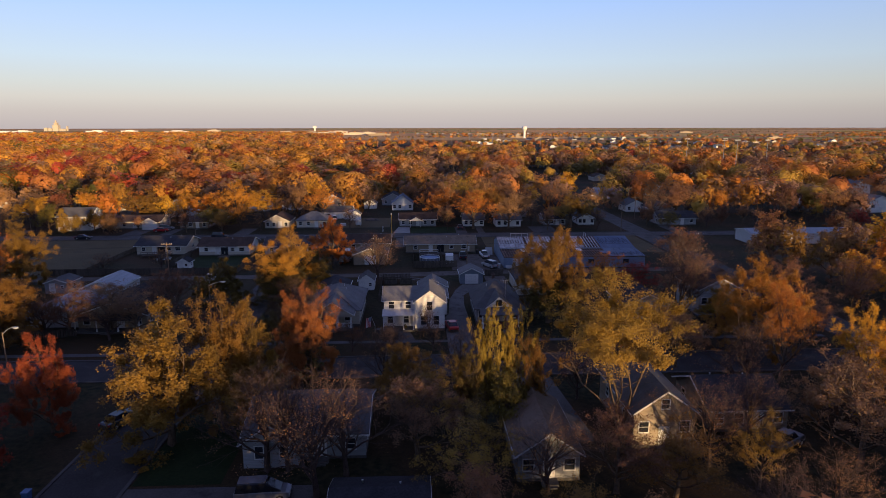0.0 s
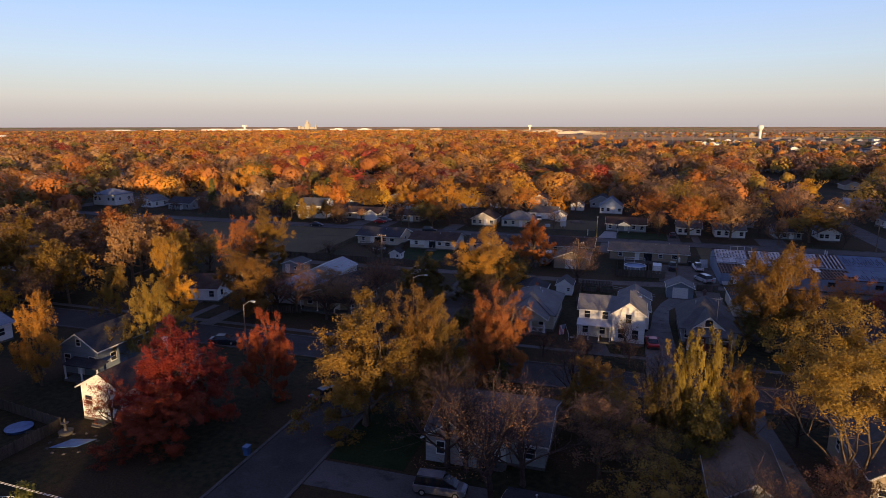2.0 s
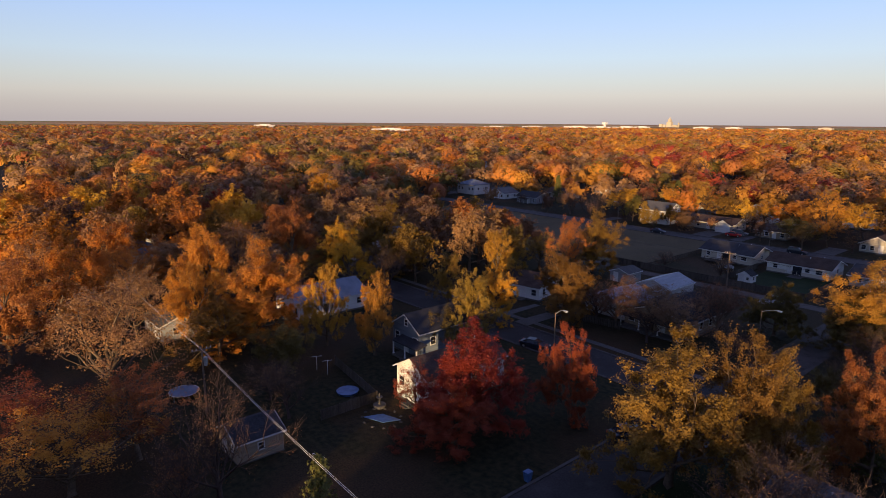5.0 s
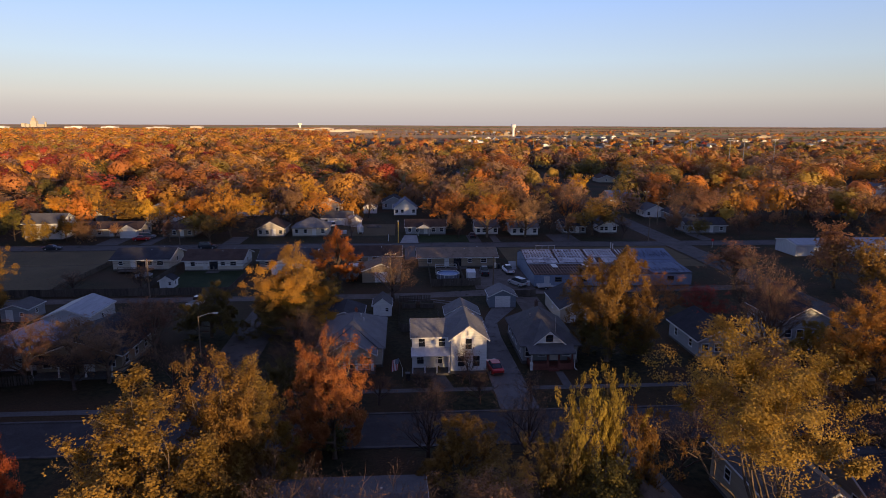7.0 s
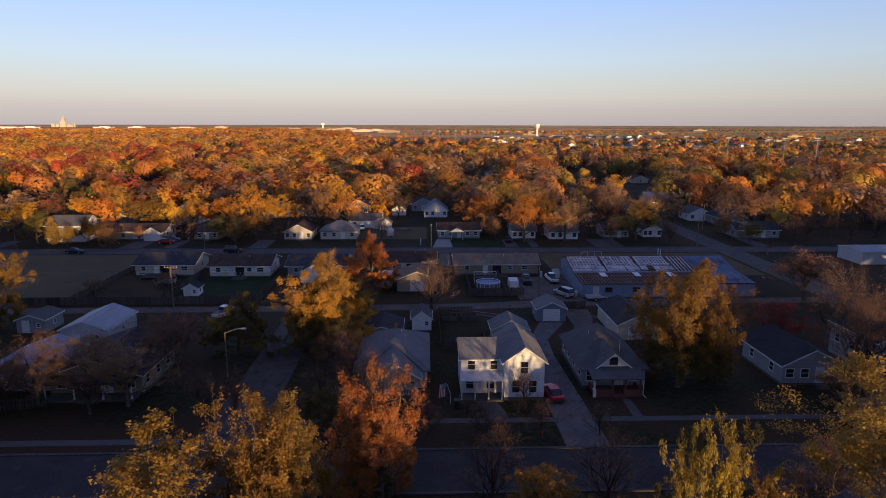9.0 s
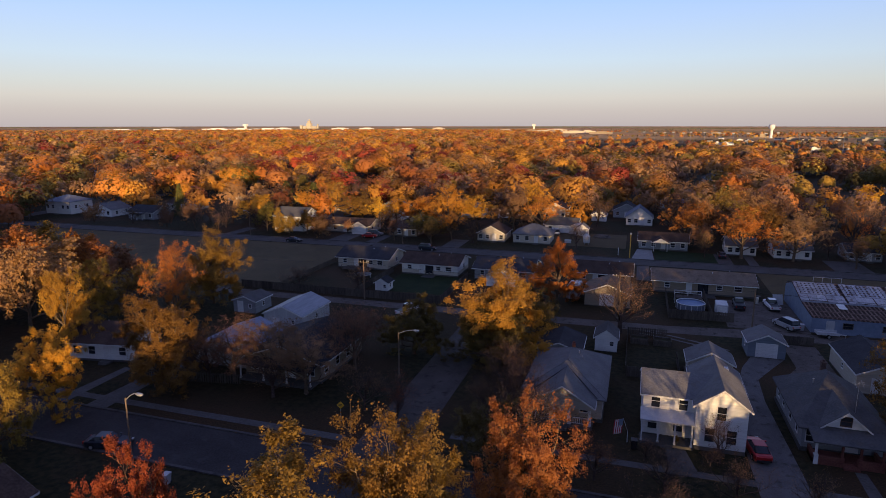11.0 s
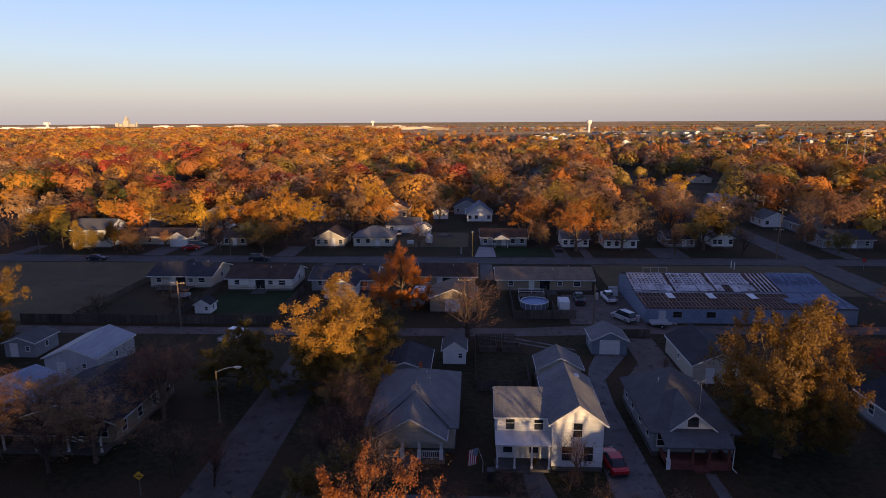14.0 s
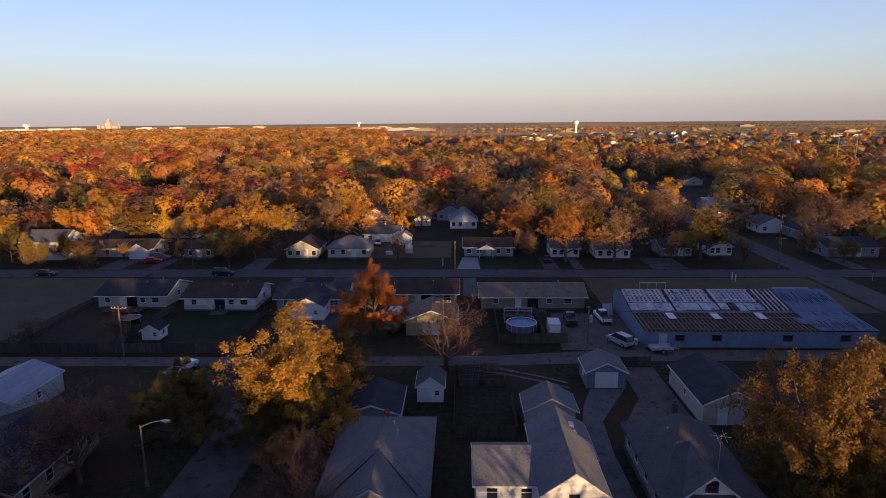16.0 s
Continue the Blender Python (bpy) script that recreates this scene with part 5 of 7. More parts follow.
def bungalow():
    h = thing("bungalow", 3.7, -21.2, 0, 0, "grey bungalow with hipped roof, front dormer and brick porch", "house")
    part("foundation", boxes((-4.1, 4.1, -6.3, 6.3, -0.2, 0.45)), CONCRETE, h)
    walls(h, -4.0, 4.0, -6.2, 6.2, 2.9, 0, "x", GREY, z0=0.45)
    hip(h, -4.0, 4.0, -6.2, 6.2, 2.9, 3.0, SH_GREY, 0.5, ridge=0.5, mid=2.3)
    walls(h, -2.4, 2.1, -6.15, -3.6, 2.95, 1.75, "y", WHITE, "dormer_wall", 2.7)
    gable(h, -2.4, 2.1, -6.15, -0.4, 2.95, 1.85, "y", SH_GREY, 0.4)
    window(h, -0.15, -6.15, 3.75, 0.9, 0.85, "S", SH_BROWN)
    bm = bmesh.new()
    solid(bm, [(-3.6, -9.0, 2.35), (3.0, -9.0, 2.35), (3.3, -6.25, 2.8), (-3.6, -6.25, 2.8)], [(-3.6, -9.0, 2.5), (3.0, -9.0, 2.5), (3.3, -6.25, 2.95), (-3.6, -6.25, 2.95)])
    part("porch_roof", bm, SH_GREY, h)
    for x in (-3.2, -0.9, 0.7, 2.6):
        part("porch_column", boxes((x - 0.2, x + 0.2, -8.8, -8.4, 0, 1.05), (x - 0.1, x + 0.1, -8.7, -8.5, 1.05, 2.4)), TRIM if x < -3 else BRICK, h)
    part("downspout", rods(((2.9, -8.95, 2.4), (2.9, -8.85, 0.3), 0.05, 0.05), ((2.9, -8.85, 0.3), (3.2, -9.3, 0.08), 0.05, 0.05)), TRIM, h, "white downspout")
    for b in ((-3.4, -1.0, -8.75, -8.45, 0, 0.9), (0.8, 2.8, -8.75, -8.45, 0, 0.9), (2.55, 2.8, -8.45, -6.3, 0, 0.9), (-3.4, -3.15, -8.45, -6.3, 0, 0.9)):
        part("porch_wall", boxes(b), BRICK, h)
    part("porch_deck", boxes((-3.4, 2.8, -8.45, -6.3, -0.1, 0.35), (-0.8, 0.6, -9.3, -8.45, -0.1, 0.2)), BRICK, h)
    for x in (-3.1, -1.2, 2.4):
        window(h, x, -6.2, 1.8, 1.0, 1.3, "S")
    door(h, 0.6, -6.2, "S", z=0.45)
    for y in (-4.2, -1.2, 2.0, 4.6):
        window(h, -4.0, y, 1.8, 0.85, 1.2, "W"), window(h, 4.0, y, 1.8, 0.85, 1.2, "E")
    chimney(h, 0.0, 3.9, 5.0, 6.3, STONEC, 0.5)
    vent(h, -1.6, 1.0, 4.9)
    part("aerial", rods(((1.2, -4.0, 3.6), (1.2, -4.0, 7.3), 0.025, 0.02), ((0.6, -4.4, 7.1), (1.8, -3.6, 7.25), 0.015, 0.015), ((0.3, -3.8, 7.2), (2.0, -4.3, 7.2), 0.012, 0.012), ((0.8, -4.7, 6.9), (0.8, -3.6, 7.4), 0.012, 0.012), ((1.5, -4.6, 6.9), (1.5, -3.4, 7.4), 0.012, 0.012)), GALV, h, "thin bent television aerial")


def gabled_house():
    h = thing("gabled_house", -24.9, -21.1, 0, 0, "cream one-storey house with pale hipped roof and gabled front", "house")
    part("foundation", boxes((-4.5, 4.5, -6.6, 6.7, -0.2, 0.4)), CONCRETE, h)
    walls(h, -4.4, 4.4, -6.5, 6.6, 3.0, 0, "x", CREAM, z0=0.4)
    hip(h, -4.4, 4.4, -6.5, 6.6, 3.1, 2.4, SH_LIGHT, 0.5)
    part("ridge_cap", rods(((0, -2.1, 5.49), (0, 2.2, 5.49), 0.07, 0.07), ((0, -2.1, 5.49), (4.85, -6.95, 3.02), 0.06, 0.06), ((0, -2.1, 5.49), (-4.85, -6.95, 3.02), 0.06, 0.06), ((0, 2.2, 5.49), (4.85, 7.05, 3.02), 0.06, 0.06), ((0, 2.2, 5.49), (-4.85, 7.05, 3.02), 0.06, 0.06)), SH_LIGHT, h)
    walls(h, -3.2, 3.4, -8.7, -6.45, 2.95, 2.0, "y", CREAM, "front_wing", 2.3)
    gable(h, -3.2, 3.4, -8.7, -3.2, 2.95, 2.0, "y", SH_LIGHT, 0.4)
    # valley flashing, dark against the shingles
    for s in (-1, 1):
        part("valley", rods(((0.1, -3.15, 5.06), (0.1 + s * 3.75, -6.98, 3.1), 0.055, 0.055)), BLACKM, h, "dark metal valley flashing")
    part("porch_deck", boxes((-3.3, 3.5, -8.8, -6.52, -0.1, 0.38), (-0.6, 0.8, -9.7, -8.8, -0.1, 0.2)), CONCRETE, h)
    for x in (-2.95, -0.75, 0.95, 3.15):
        part("porch_column", boxes((x - 0.2, x + 0.2, -8.68, -8.28, 0.38, 1.3), (x - 0.13, x + 0.13, -8.61, -8.35, 1.3, 2.32)), TRIM, h)
    for x0, x1 in ((-2.7, -1.0), (1.2, 2.9)):
        rail = part("porch_rail", boxes((x0, x1, -8.54, -8.44, 1.18, 1.26)), TRIM, h)
        part("lower_rail", boxes((x0, x1, -8.52, -8.46, 0.5, 0.56)), TRIM, rail)
        for k in range(8):
            part("baluster", boxes((x0 + 0.08 + k * 0.2, x0 + 0.14 + k * 0.2, -8.515, -8.465, 0.56, 1.18)), TRIM, rail)
    window(h, -2.2, -6.5, 1.7, 1.0, 1.3, "S"), window(h, 2.4, -6.5, 1.7, 0.9, 1.3, "S"), door(h, 0.1, -6.5, "S", z=0.4)
    for y in (-4.4, -0.5, 3.4):
        window(h, 4.4, y, 1.7, 0.8, 1.2, "E"), window(h, -4.4, y, 1.7, 0.8, 1.2, "W")
    chimney(h, 0.2, 2.7, 5.0, 5.75, BRICK, 0.38)
    vent(h, 1.0, 1.6, 5.0), vent(h, 1.5, 0.3, 4.75)
    e = thing("rear_annex", -27.3, -8.6, 0, 0, "low dark-roofed annex behind the cream house", "annex")
    walls(e, -3.0, 3.0, -3.4, 3.4, 2.4, 1.0, "y", GREY, z0=-0.1)
    gable(e, -3.0, 3.0, -3.4, 3.4, 2.4, 1.0, "y", SH_DARK, 0.3)
    window(e, 1.5, -3.4, 1.4, 0.8, 0.9, "S"), door(e, -1.0, -3.4, "S", 0.9, 1.95, 0.0)


def ranch(x0, x1, y0, y1, h, rh, wm, rm, label, lower=None):
    hs = thing("ranch_house", (x0 + x1) / 2, (y0 + y1) / 2, 0, 0, label, "house")
    w, d = x1 - x0, y1 - y0
    part("foundation", boxes((-w / 2 - 0.04, w / 2 + 0.04, -d / 2 - 0.04, d / 2 + 0.04, -0.2, 0.3)), CONCRETE, hs)
    walls(hs, -w / 2, w / 2, -d / 2, d / 2, h, rh, "x", wm, z0=0.3)
    if lower:
        part("brick_skirt", boxes((-w / 2 - 0.03, w / 2 + 0.03, -d / 2 - 0.03, -d / 2 + 0.02, 0.3, 1.1), (w / 2 - 0.02, w / 2 + 0.03, -d / 2 + 0.02, d / 2, 0.3, 1.1)), lower, hs)
    gable(hs, -w / 2, w / 2, -d / 2, d / 2, h, rh, "x", rm, 0.55)
    for u, ww, hh in ((-0.36, 0.9, 0.9), (0.16, 0.9, 0.8), (0.34, 1.3, 0.9)):
        window(hs, u * w, -d / 2, h * 0.63, ww, hh, "S")
    door(hs, -0.14 * w, -d / 2, "S", 0.9, 2.0, 0.3), door(hs, 0.0, -d / 2, "S", 1.7, 2.0, 0.3, GLASS)
    window(hs, w / 2, 0.5, h * 0.62, 0.9, 0.9, "E"), window(hs, -w / 2, 0.5, h * 0.62, 0.9, 0.9, "W")
    for u in (-0.2, 0.1, 0.3):
        window(hs, u * w, d / 2, h * 0.62, 1.2, 1.0, "N")
    vent(hs, w * 0.1, -d * 0.12, h + rh * 0.75), vent(hs, w * 0.28, d * 0.05, h + rh * 0.9)
    part("patio", boxes((-0.1 * w, 0.12 * w, -d / 2 - 2.4, -d / 2 - 0.05, -0.1, 0.08)), CONCRETE, hs)
    return hs


def back_deck(x, y, w, d):
    h = thing("back_deck", x, y, 0, 0, "grey wooden back deck with railings", "deck")
    n = int(w / 0.28)
    for i in range(n):
        part("board", boxes((-w / 2 + i * w / n, -w / 2 + (i + 0.9) * w / n, -d / 2, d / 2, 0.5, 0.55)), WOODG, h)
    for i in range(5):
        u = -w / 2 + 0.1 + (w - 0.2) * i / 4
        part("post", boxes((u - 0.05, u + 0.05, -d / 2, -d / 2 + 0.1, -0.1, 1.5)), WOODG, h)
    part("rail", boxes((-w / 2, w / 2, -d / 2 + 0.02, -d / 2 + 0.08, 1.42, 1.52), (-w / 2, w / 2, -d / 2 + 0.03, -d / 2 + 0.07, 1.0, 1.06)), WOODG, h)


def metal_building():
    """A long steel workshop; the western part of its roof is stripped to the purlins or keeps torn pale underlay."""
    h = thing("metal_building", 27.5, 21.6, 0, 0, "long blue-grey steel workshop, roof half stripped to purlins", "workshop")
    w = 34.4
    x0, x1 = -w / 2, w / 2
    prof = [(-7.3, 2.6), (0.0, 3.1), (8.0, 4.75), (12.4, 3.5)]   # y and z of the roof line, from the front eave to the back

    def on(y):
        return float(np.interp(y, [a for a, _ in prof], [b for _, b in prof]))

    part("floor_slab", boxes((x0 - 0.1, x1 + 0.1, -7.4, 12.5, -0.2, 0.12)), CONCRETE, h)
    part("wall", boxes((x0, x1, -7.3, -7.15, 0.12, 2.6)), METAL_B, h)
    part("wall", boxes((x0, x1, 12.25, 12.4, 0.12, 3.5)), METAL_B, h)
    for xa in (x0, x1 - 0.15):
        bm = bmesh.new()
        ring = [(-7.15, 0.12), (12.25, 0.12), (12.25, 3.5), (8.0, 4.75), (0.0, 3.1), (-7.15, 2.6)]
        solid(bm, [(xa, a, b) for a, b in ring], [(xa + 0.15, a, b) for a, b in ring])
        bmesh.ops.recalc_face_normals(bm, faces=bm.faces)
        part("end_wall", bm, METAL_B, h)

    def strip(xa, xb, ya, yb, lift, t):
        bm = bmesh.new()
        lo = [(xa, ya, on(ya) + lift), (xb, ya, on(ya) + lift), (xb, yb, on(yb) + lift), (xa, yb, on(yb) + lift)]
        solid(bm, lo, [(a, b, c + t) for a, b, c in lo])
        bmesh.ops.recalc_face_normals(bm, faces=bm.faces)
        return bm

    segs = ((-7.5, 0.0), (0.0, 8.0), (8.0, 12.6))
    rafter = []
    for ya, yb in segs:
        part("roof_deck", strip(x0, x1, max(ya, -7.3), min(yb, 12.4), -0.03, 0.05), SH_BROWN, h, "dark bare roof deck")
        bm = strip(-0.07, 0.07, ya, yb, 0.02, 0.14)
        me = bpy.data.meshes.new("rafter")
        bm.to_mesh(me)
        bm.free()
        me.materials.append(RUST)
        rafter.append(me)
    n = 40
    for i in range(n):
        x = x0 + 0.3 + (8.6 - x0 - 0.3) * i / (n - 1)
        for me in rafter:
            share("rafter", me, h, pose(x, 0, 0))
    for y in (-6.9, -4.6, -2.3, -0.1, 0.25, 2.2, 4.1, 6.0, 7.8):
        part("purlin", strip(x0, 8.6, y, y + 0.16, 0.16, 0.08), METAL_L if y > -0.2 and y < 0.3 else RUST, h)
    rg = random.Random(5)
    # torn pale underlay: three bays of upright strips and cross strips with open slots, closed sheets along the foot
    for g in range(3):
        xa, xb = x0 + g * 7.35, x0 + g * 7.35 + 6.85
        for i in range(10):
            u = xa + (xb - xa) * i / 10
            part("roof_sheet", strip(u, u + 0.40 + rg.uniform(-0.06, 0.08), 3.0 + rg.uniform(0, 0.3), 7.9 - rg.uniform(0, 0.3), 0.24, 0.025), TARP, h)
        for j in range(6):
            y = 3.1 + j * 0.86
            part("roof_sheet", strip(xa + rg.uniform(0, 0.5), xb - rg.uniform(0, 0.5), y, y + rg.uniform(0.28, 0.42), 0.27, 0.02), TARP, h)
        for i in range(5):
            if rg.random() < 0.9:
                part("roof_sheet", strip(xa + i * 1.4, xa + i * 1.4 + rg.uniform(1.2, 1.38), 0.35 + rg.uniform(0, 0.5), 2.95, 0.25 + 0.01 * (i % 2), 0.02), TARP, h)
    for i in range(5):
        part("roof_sheet", strip(4.9 + i * 0.75, 5.2 + i * 0.75, 0.5, 7.8, 0.24, 0.02), TARP, h)
    for ya, yb, xa, xb, cols, rows, keep in ((-7.5, 0.0, 8.6, x1, 13, 2, 1.0), (0.0, 8.0, 8.6, x1, 13, 2, 1.0), (8.0, 12.6, 8.6, x1, 13, 1, 1.0), (8.0, 12.5, x0, 8.6, 18, 1, 0.8), (-7.4, -0.1, 7.2, 8.6, 2, 3, 0.7)):
        for i in range(cols):
            for j in range(rows):
                if rg.random() <= keep:
                    part("roof_sheet", strip(xa + (xb - xa) * i / cols, xa + (xb - xa) * (i + 0.985) / cols, ya + (yb - ya) * j / rows, ya + (yb - ya) * (j + 0.99) / rows, 0.24 + rg.random() * 0.02, 0.025), METAL_ROOF, h)
    for i in range(62):
        x, y = 9.0 + (x1 - 9.2) * (i % 21) / 21 + rg.uniform(0, 0.15), (-6.8, -1.6, 3.2)[i // 21] + rg.uniform(-0.5, 1.2)
        y1 = min(y + rg.uniform(1.4, 3.4), 7.7)
        if (y < 0) == (y1 < 0):
            part("seam", strip(x, x + 0.1, y, y1, 0.29, 0.03), SH_DARK, h, "dark open seam between sheets")
    for x in (-12.2, -5.2, 1.8):
        part("roof_light", strip(x, x + 1.2, -3.0, -0.5, 0.3, 0.04), TRIM, h, "pale translucent roof light")
    for x in (-12, -6.5, 4, 12.5):
        window(h, x, -7.3, 1.6, 1.3, 0.8, "S", WOODG)
    door(h, -14.5, -7.3, "S", 1.0, 2.05, 0.12, METAL_W), door(h, 0.5, -7.3, "S", 3.2, 2.3, 0.12, METAL_B, True)
    part("parapet", boxes((x1 - 6, x1 + 0.4, 12.42, 12.7, 0.0, 3.9)), METAL_W, h, "white parapet board")
    y, z = 11.0, on(11.0)
    for x in (-13, -11.5, -10, -8.4):
        part("frame_post", rods(((x, y, z - 0.1), (x, y, 5.3), 0.05, 0.05)), GALV, h)
    part("frame_rail", rods(((-13.1, y, 5.3), (-8.3, y, 5.3), 0.05, 0.05)), GALV, h)


white_house()
bungalow()
gabled_house()
ranch(-85.0, -72.2, 33.6, 43.4, 2.7, 1.6, CREAM, SH_DARK, "cream ranch house with charcoal shingle roof")
ranch(-68.2, -55.0, 32.3, 41.4, 2.65, 1.45, WHITE, SH_BROWN, "white ranch house with brown shingle roof", CREAM)
ranch(-51.0, -38.4, 32.0, 41.4, 2.65, 1.5, GREY, SH_DARK, "grey ranch house with charcoal roof")
ranch(-29.5, -18.2, 35.4, 44, 2.6, 1.5, TAN, SH_BROWN, "tan ranch house with brown roof behind a garage")
ranch(-13.7, 5.0, 33.4, 42, 2.55, 1.35, TAN, SH_TAN, "long tan ranch house with tan shingle roof")
back_deck(-79, 31.6, 7, 3.2)
shed(-44.2, 29.6, 6, 5.5, 2.5, 1.5, WHITE, SH_DARK, "white gabled back room with charcoal roof", name="gable_annex", dw=1.6, dh=2.0)
shed(-22.2, 23.4, 8.2, 8.0, 2.6, 1.6, TAN, SH_TAN, "tan gabled garage with tan roof", name="tan_garage", dw=2.6, dh=2.2, big=True, dmat=TRIM)
shed(1.2, 2.2, 5.0, 4.8, 2.3, 1.2, BLUEW, SH_LIGHT, "blue-grey single garage with pale gable roof and white door", name="garage", dw=2.7, dh=2.05, big=True)
shed(-66.7, 18.2, 2.8, 2.8, 1.75, 0.85, WHITE, SH_DARK, "small white garden shed with dark roof")
shed(-21.2, -2.3, 3.2, 4.4, 2.2, 1.15, WHITE, SH_GREY, "white gabled shed with two small windows")
shed(-35, 97, 4.6, 4.6, 2.3, 1.0, WHITE, TRIM, "white storage shed with double doors", name="storage_shed", dw=2.2, dh=1.9)
ob = shed(13.1, -4.2, 6.8, 11.2, 2.6, 1.6, CREAM, SH_DARK, "cream outbuilding with charcoal gable roof", name="outbuilding", dw=0.9, dh=2.0)
metal_building()
# white barns on the corner lot
shed(-72.3, -6.3, 7.2, 9.2, 2.8, 1.4, METAL_W, METAL_L, "white metal barn with pale roof", turn=0, name="metal_barn", dw=1.0, dh=2.0)
shed(-84.4, -1.8, 4.6, 5.0, 2.3, 0.8, GREY, SH_GREY, "plain grey barn behind golden trees", turn=0, name="metal_barn", dw=1.0, dh=2.0)
shed(-72.6, -21.6, 8.6, 9.6, 2.6, 1.6, METAL_W, METAL_B, "long white barn with pale blue roof", turn=0, name="metal_barn", dw=1.0, dh=2.0)
corner = simple_house(-61.9, -21.4, 11.4, 12.6, 2.7, 2.0, "y", TAN, SH_DARK, "tan corner house with a dark roof behind bare trees", front_wins=3, side_wins=4)
porch(corner, -5.4, 5.4, -8.4, -6.28, 2.6, 0.4, SH_DARK, 4)
simple_house(-91, -26.5, 9.5, 7.5, 2.8, 1.9, "x", WHITE, SH_BROWN, "white cottage with brown roof and red chimney", turn=10, side_wins=2)
# houses by the south street and its corner
red = simple_house(-66.6, -68.6, 6.2, 13, 4.3, 1.7, "y", WHITE, SH_BROWN, "tall white gabled house with brown roof behind red maples", front_wins=2, side_wins=4)
chimney(red, 0.4, 3.5, 5.2, 6.9, TRIM, 0.45)
dm = simple_house(-80.5, -60.5, 6.5, 10, 4.2, 2.0, "y", BLUEW, SH_DARK, "blue-grey cottage with steep dark roof and attic window", front_wins=2)
window(dm, 0, -5.0, 4.9, 0.7, 0.9, "S")
porch(dm, -1.0, 5.0, -7.0, -4.98, 2.7, 0.4, SH_DARK, 3)
simple_house(-108.5, -64, 9, 14, 3.0, 2.0, "y", WHITE, SH_BLUE, "white house with long blue-grey roof", side_wins=4)
simple_house(-112, -88, 8, 9, 2.8, 1.8, "x", GREY, SH_GREY, "grey cottage half hidden by trees")
shed(-69.3, -94.6, 5.0, 5.0, 2.4, 1.1, TAN, SH_DARK, "small tan garage with a dark roof under bare trees", name="small_garage")
shed(-115.8, -91, 3.0, 3.0, 2.0, 0.8, METAL_W, SH_GREY, "small white garden shed among bare trees")
front = simple_house(-22.0, -65.2, 12.2, 10.2, 2.9, 1.7, "x", GREY, SH_GREY, "grey house with front gable behind a bare tree", front_wins=3)
walls(front, -6.0, -0.6, -6.6, -5.0, 2.9, 1.9, "y", GREY, "front_gable", 0.0)
gable(front, -6.0, -0.6, -6.6, -1.0, 2.9, 1.9, "y", SH_GREY, 0.4)
window(front, -4.4, -6.6, 1.7, 0.8, 1.3, "S"), window(front, -1.9, -6.6, 1.7, 0.8, 1.3, "S")
simple_house(-13.8, -80.4, 8.0, 5.2, 2.2, 0.8, "x", GREY, SH_DARK, "low grey outbuilding with dark roof", front_wins=1, side_wins=1, stoop=False, name="outbuilding")
simple_house(2.1, -69.5, 6.0, 11.5, 3.0, 2.1, "y", GREY, SH_TAN, "grey gabled cottage with tan roof", front_wins=2)
tan = simple_house(15.6, -63.6, 6.6, 12, 4.2, 2.3, "y", TAN, SH_GREY, "tan house with steep grey roof behind a big tree", front_wins=2)
window(tan, 0, -6.0, 5.0, 0.8, 1.0, "S")
simple_house(26.5, -62, 9, 9, 2.8, 2.0, "x", TAN, SH_DARK, "tan cottage with dark roof under trees")
simple_house(43.5, -20.5, 7.5, 9.5, 5.2, 1.9, "y", GREY, SH_DARK, "pale two-storey house among trees", front_wins=3, side_wins=3)
simple_house(30, -22, 8, 10, 2.9, 2.0, "y", GREY, SH_DARK, "grey cottage in deep shade")
simple_house(82, -30, 9, 9, 3.0, 2.0, "y", GREY, SH_DARK, "grey cottage with dark roof beside the street")
simple_house(104, -33, 9, 9, 3.2, 2.2, "y", WHITE, SH_GREY, "white cottage with grey roof and porch")
simple_house(88, -62, 9, 10, 3.0, 2.0, "x", WHITE, SH_GREY, "white house with pale roof among trees")
simple_house(97, -90, 9, 10, 3.0, 2.0, "y", GREY, SH_BLUE, "grey house with blue-grey roof")
# north side of the north street
simple_house(-122.4, 77.5, 10.5, 9, 5.0, 2.2, "x", WHITE, SH_GREY, "two-storey white house behind a cedar", front_wins=4)
n2 = simple_house(-104.8, 81, 17, 8.5, 2.6, 1.5, "x", CREAM, SH_BROWN, "low cream ranch house with brown roof", front_wins=4)
walls(n2, 3.2, 8.0, -6.0, -4.2, 2.6, 1.4, "y", WHITE, "front_gable", 0.0)
gable(n2, 3.2, 8.0, -6.0, 0, 2.6, 1.4, "y", SH_BROWN, 0.4)
simple_house(-85, 80, 9, 8, 2.5, 1.4, "x", TAN, SH_BROWN, "small tan house with brown roof")
simple_house(-57.5, 80, 8, 9, 2.6, 2.0, "y", CREAM, SH_BROWN, "cream cottage with front gable")
simple_house(-45.8, 80.4, 10.5, 9, 2.8, 2.4, "x", CREAM, SH_LIGHT, "cream house with pale hipped roof", style="hip")
simple_house(-16.6, 122, 8.4, 9, 3.0, 3.2, "y", WHITE, SH_BLUE, "white one-and-a-half-storey gabled house", front_wins=3)
n6 = simple_house(-10.4, 81.5, 12.4, 8, 2.6, 1.6, "x", GREY, SH_BROWN, "grey cottage with white trim and small gabled porch", front_wins=4)
walls(n6, -2.6, 1.2, -6.0, -4.0, 2.5, 1.0, "y", WHITE, "porch_gable", 2.3)
gable(n6, -2.6, 1.2, -6.0, -2, 2.5, 1.0, "y", SH_BROWN, 0.3)
for x in (-2.4, 1.0):
    part("porch_post", boxes((x - 0.08, x + 0.08, -5.95, -5.79, 0, 2.35)), TRIM, n6)
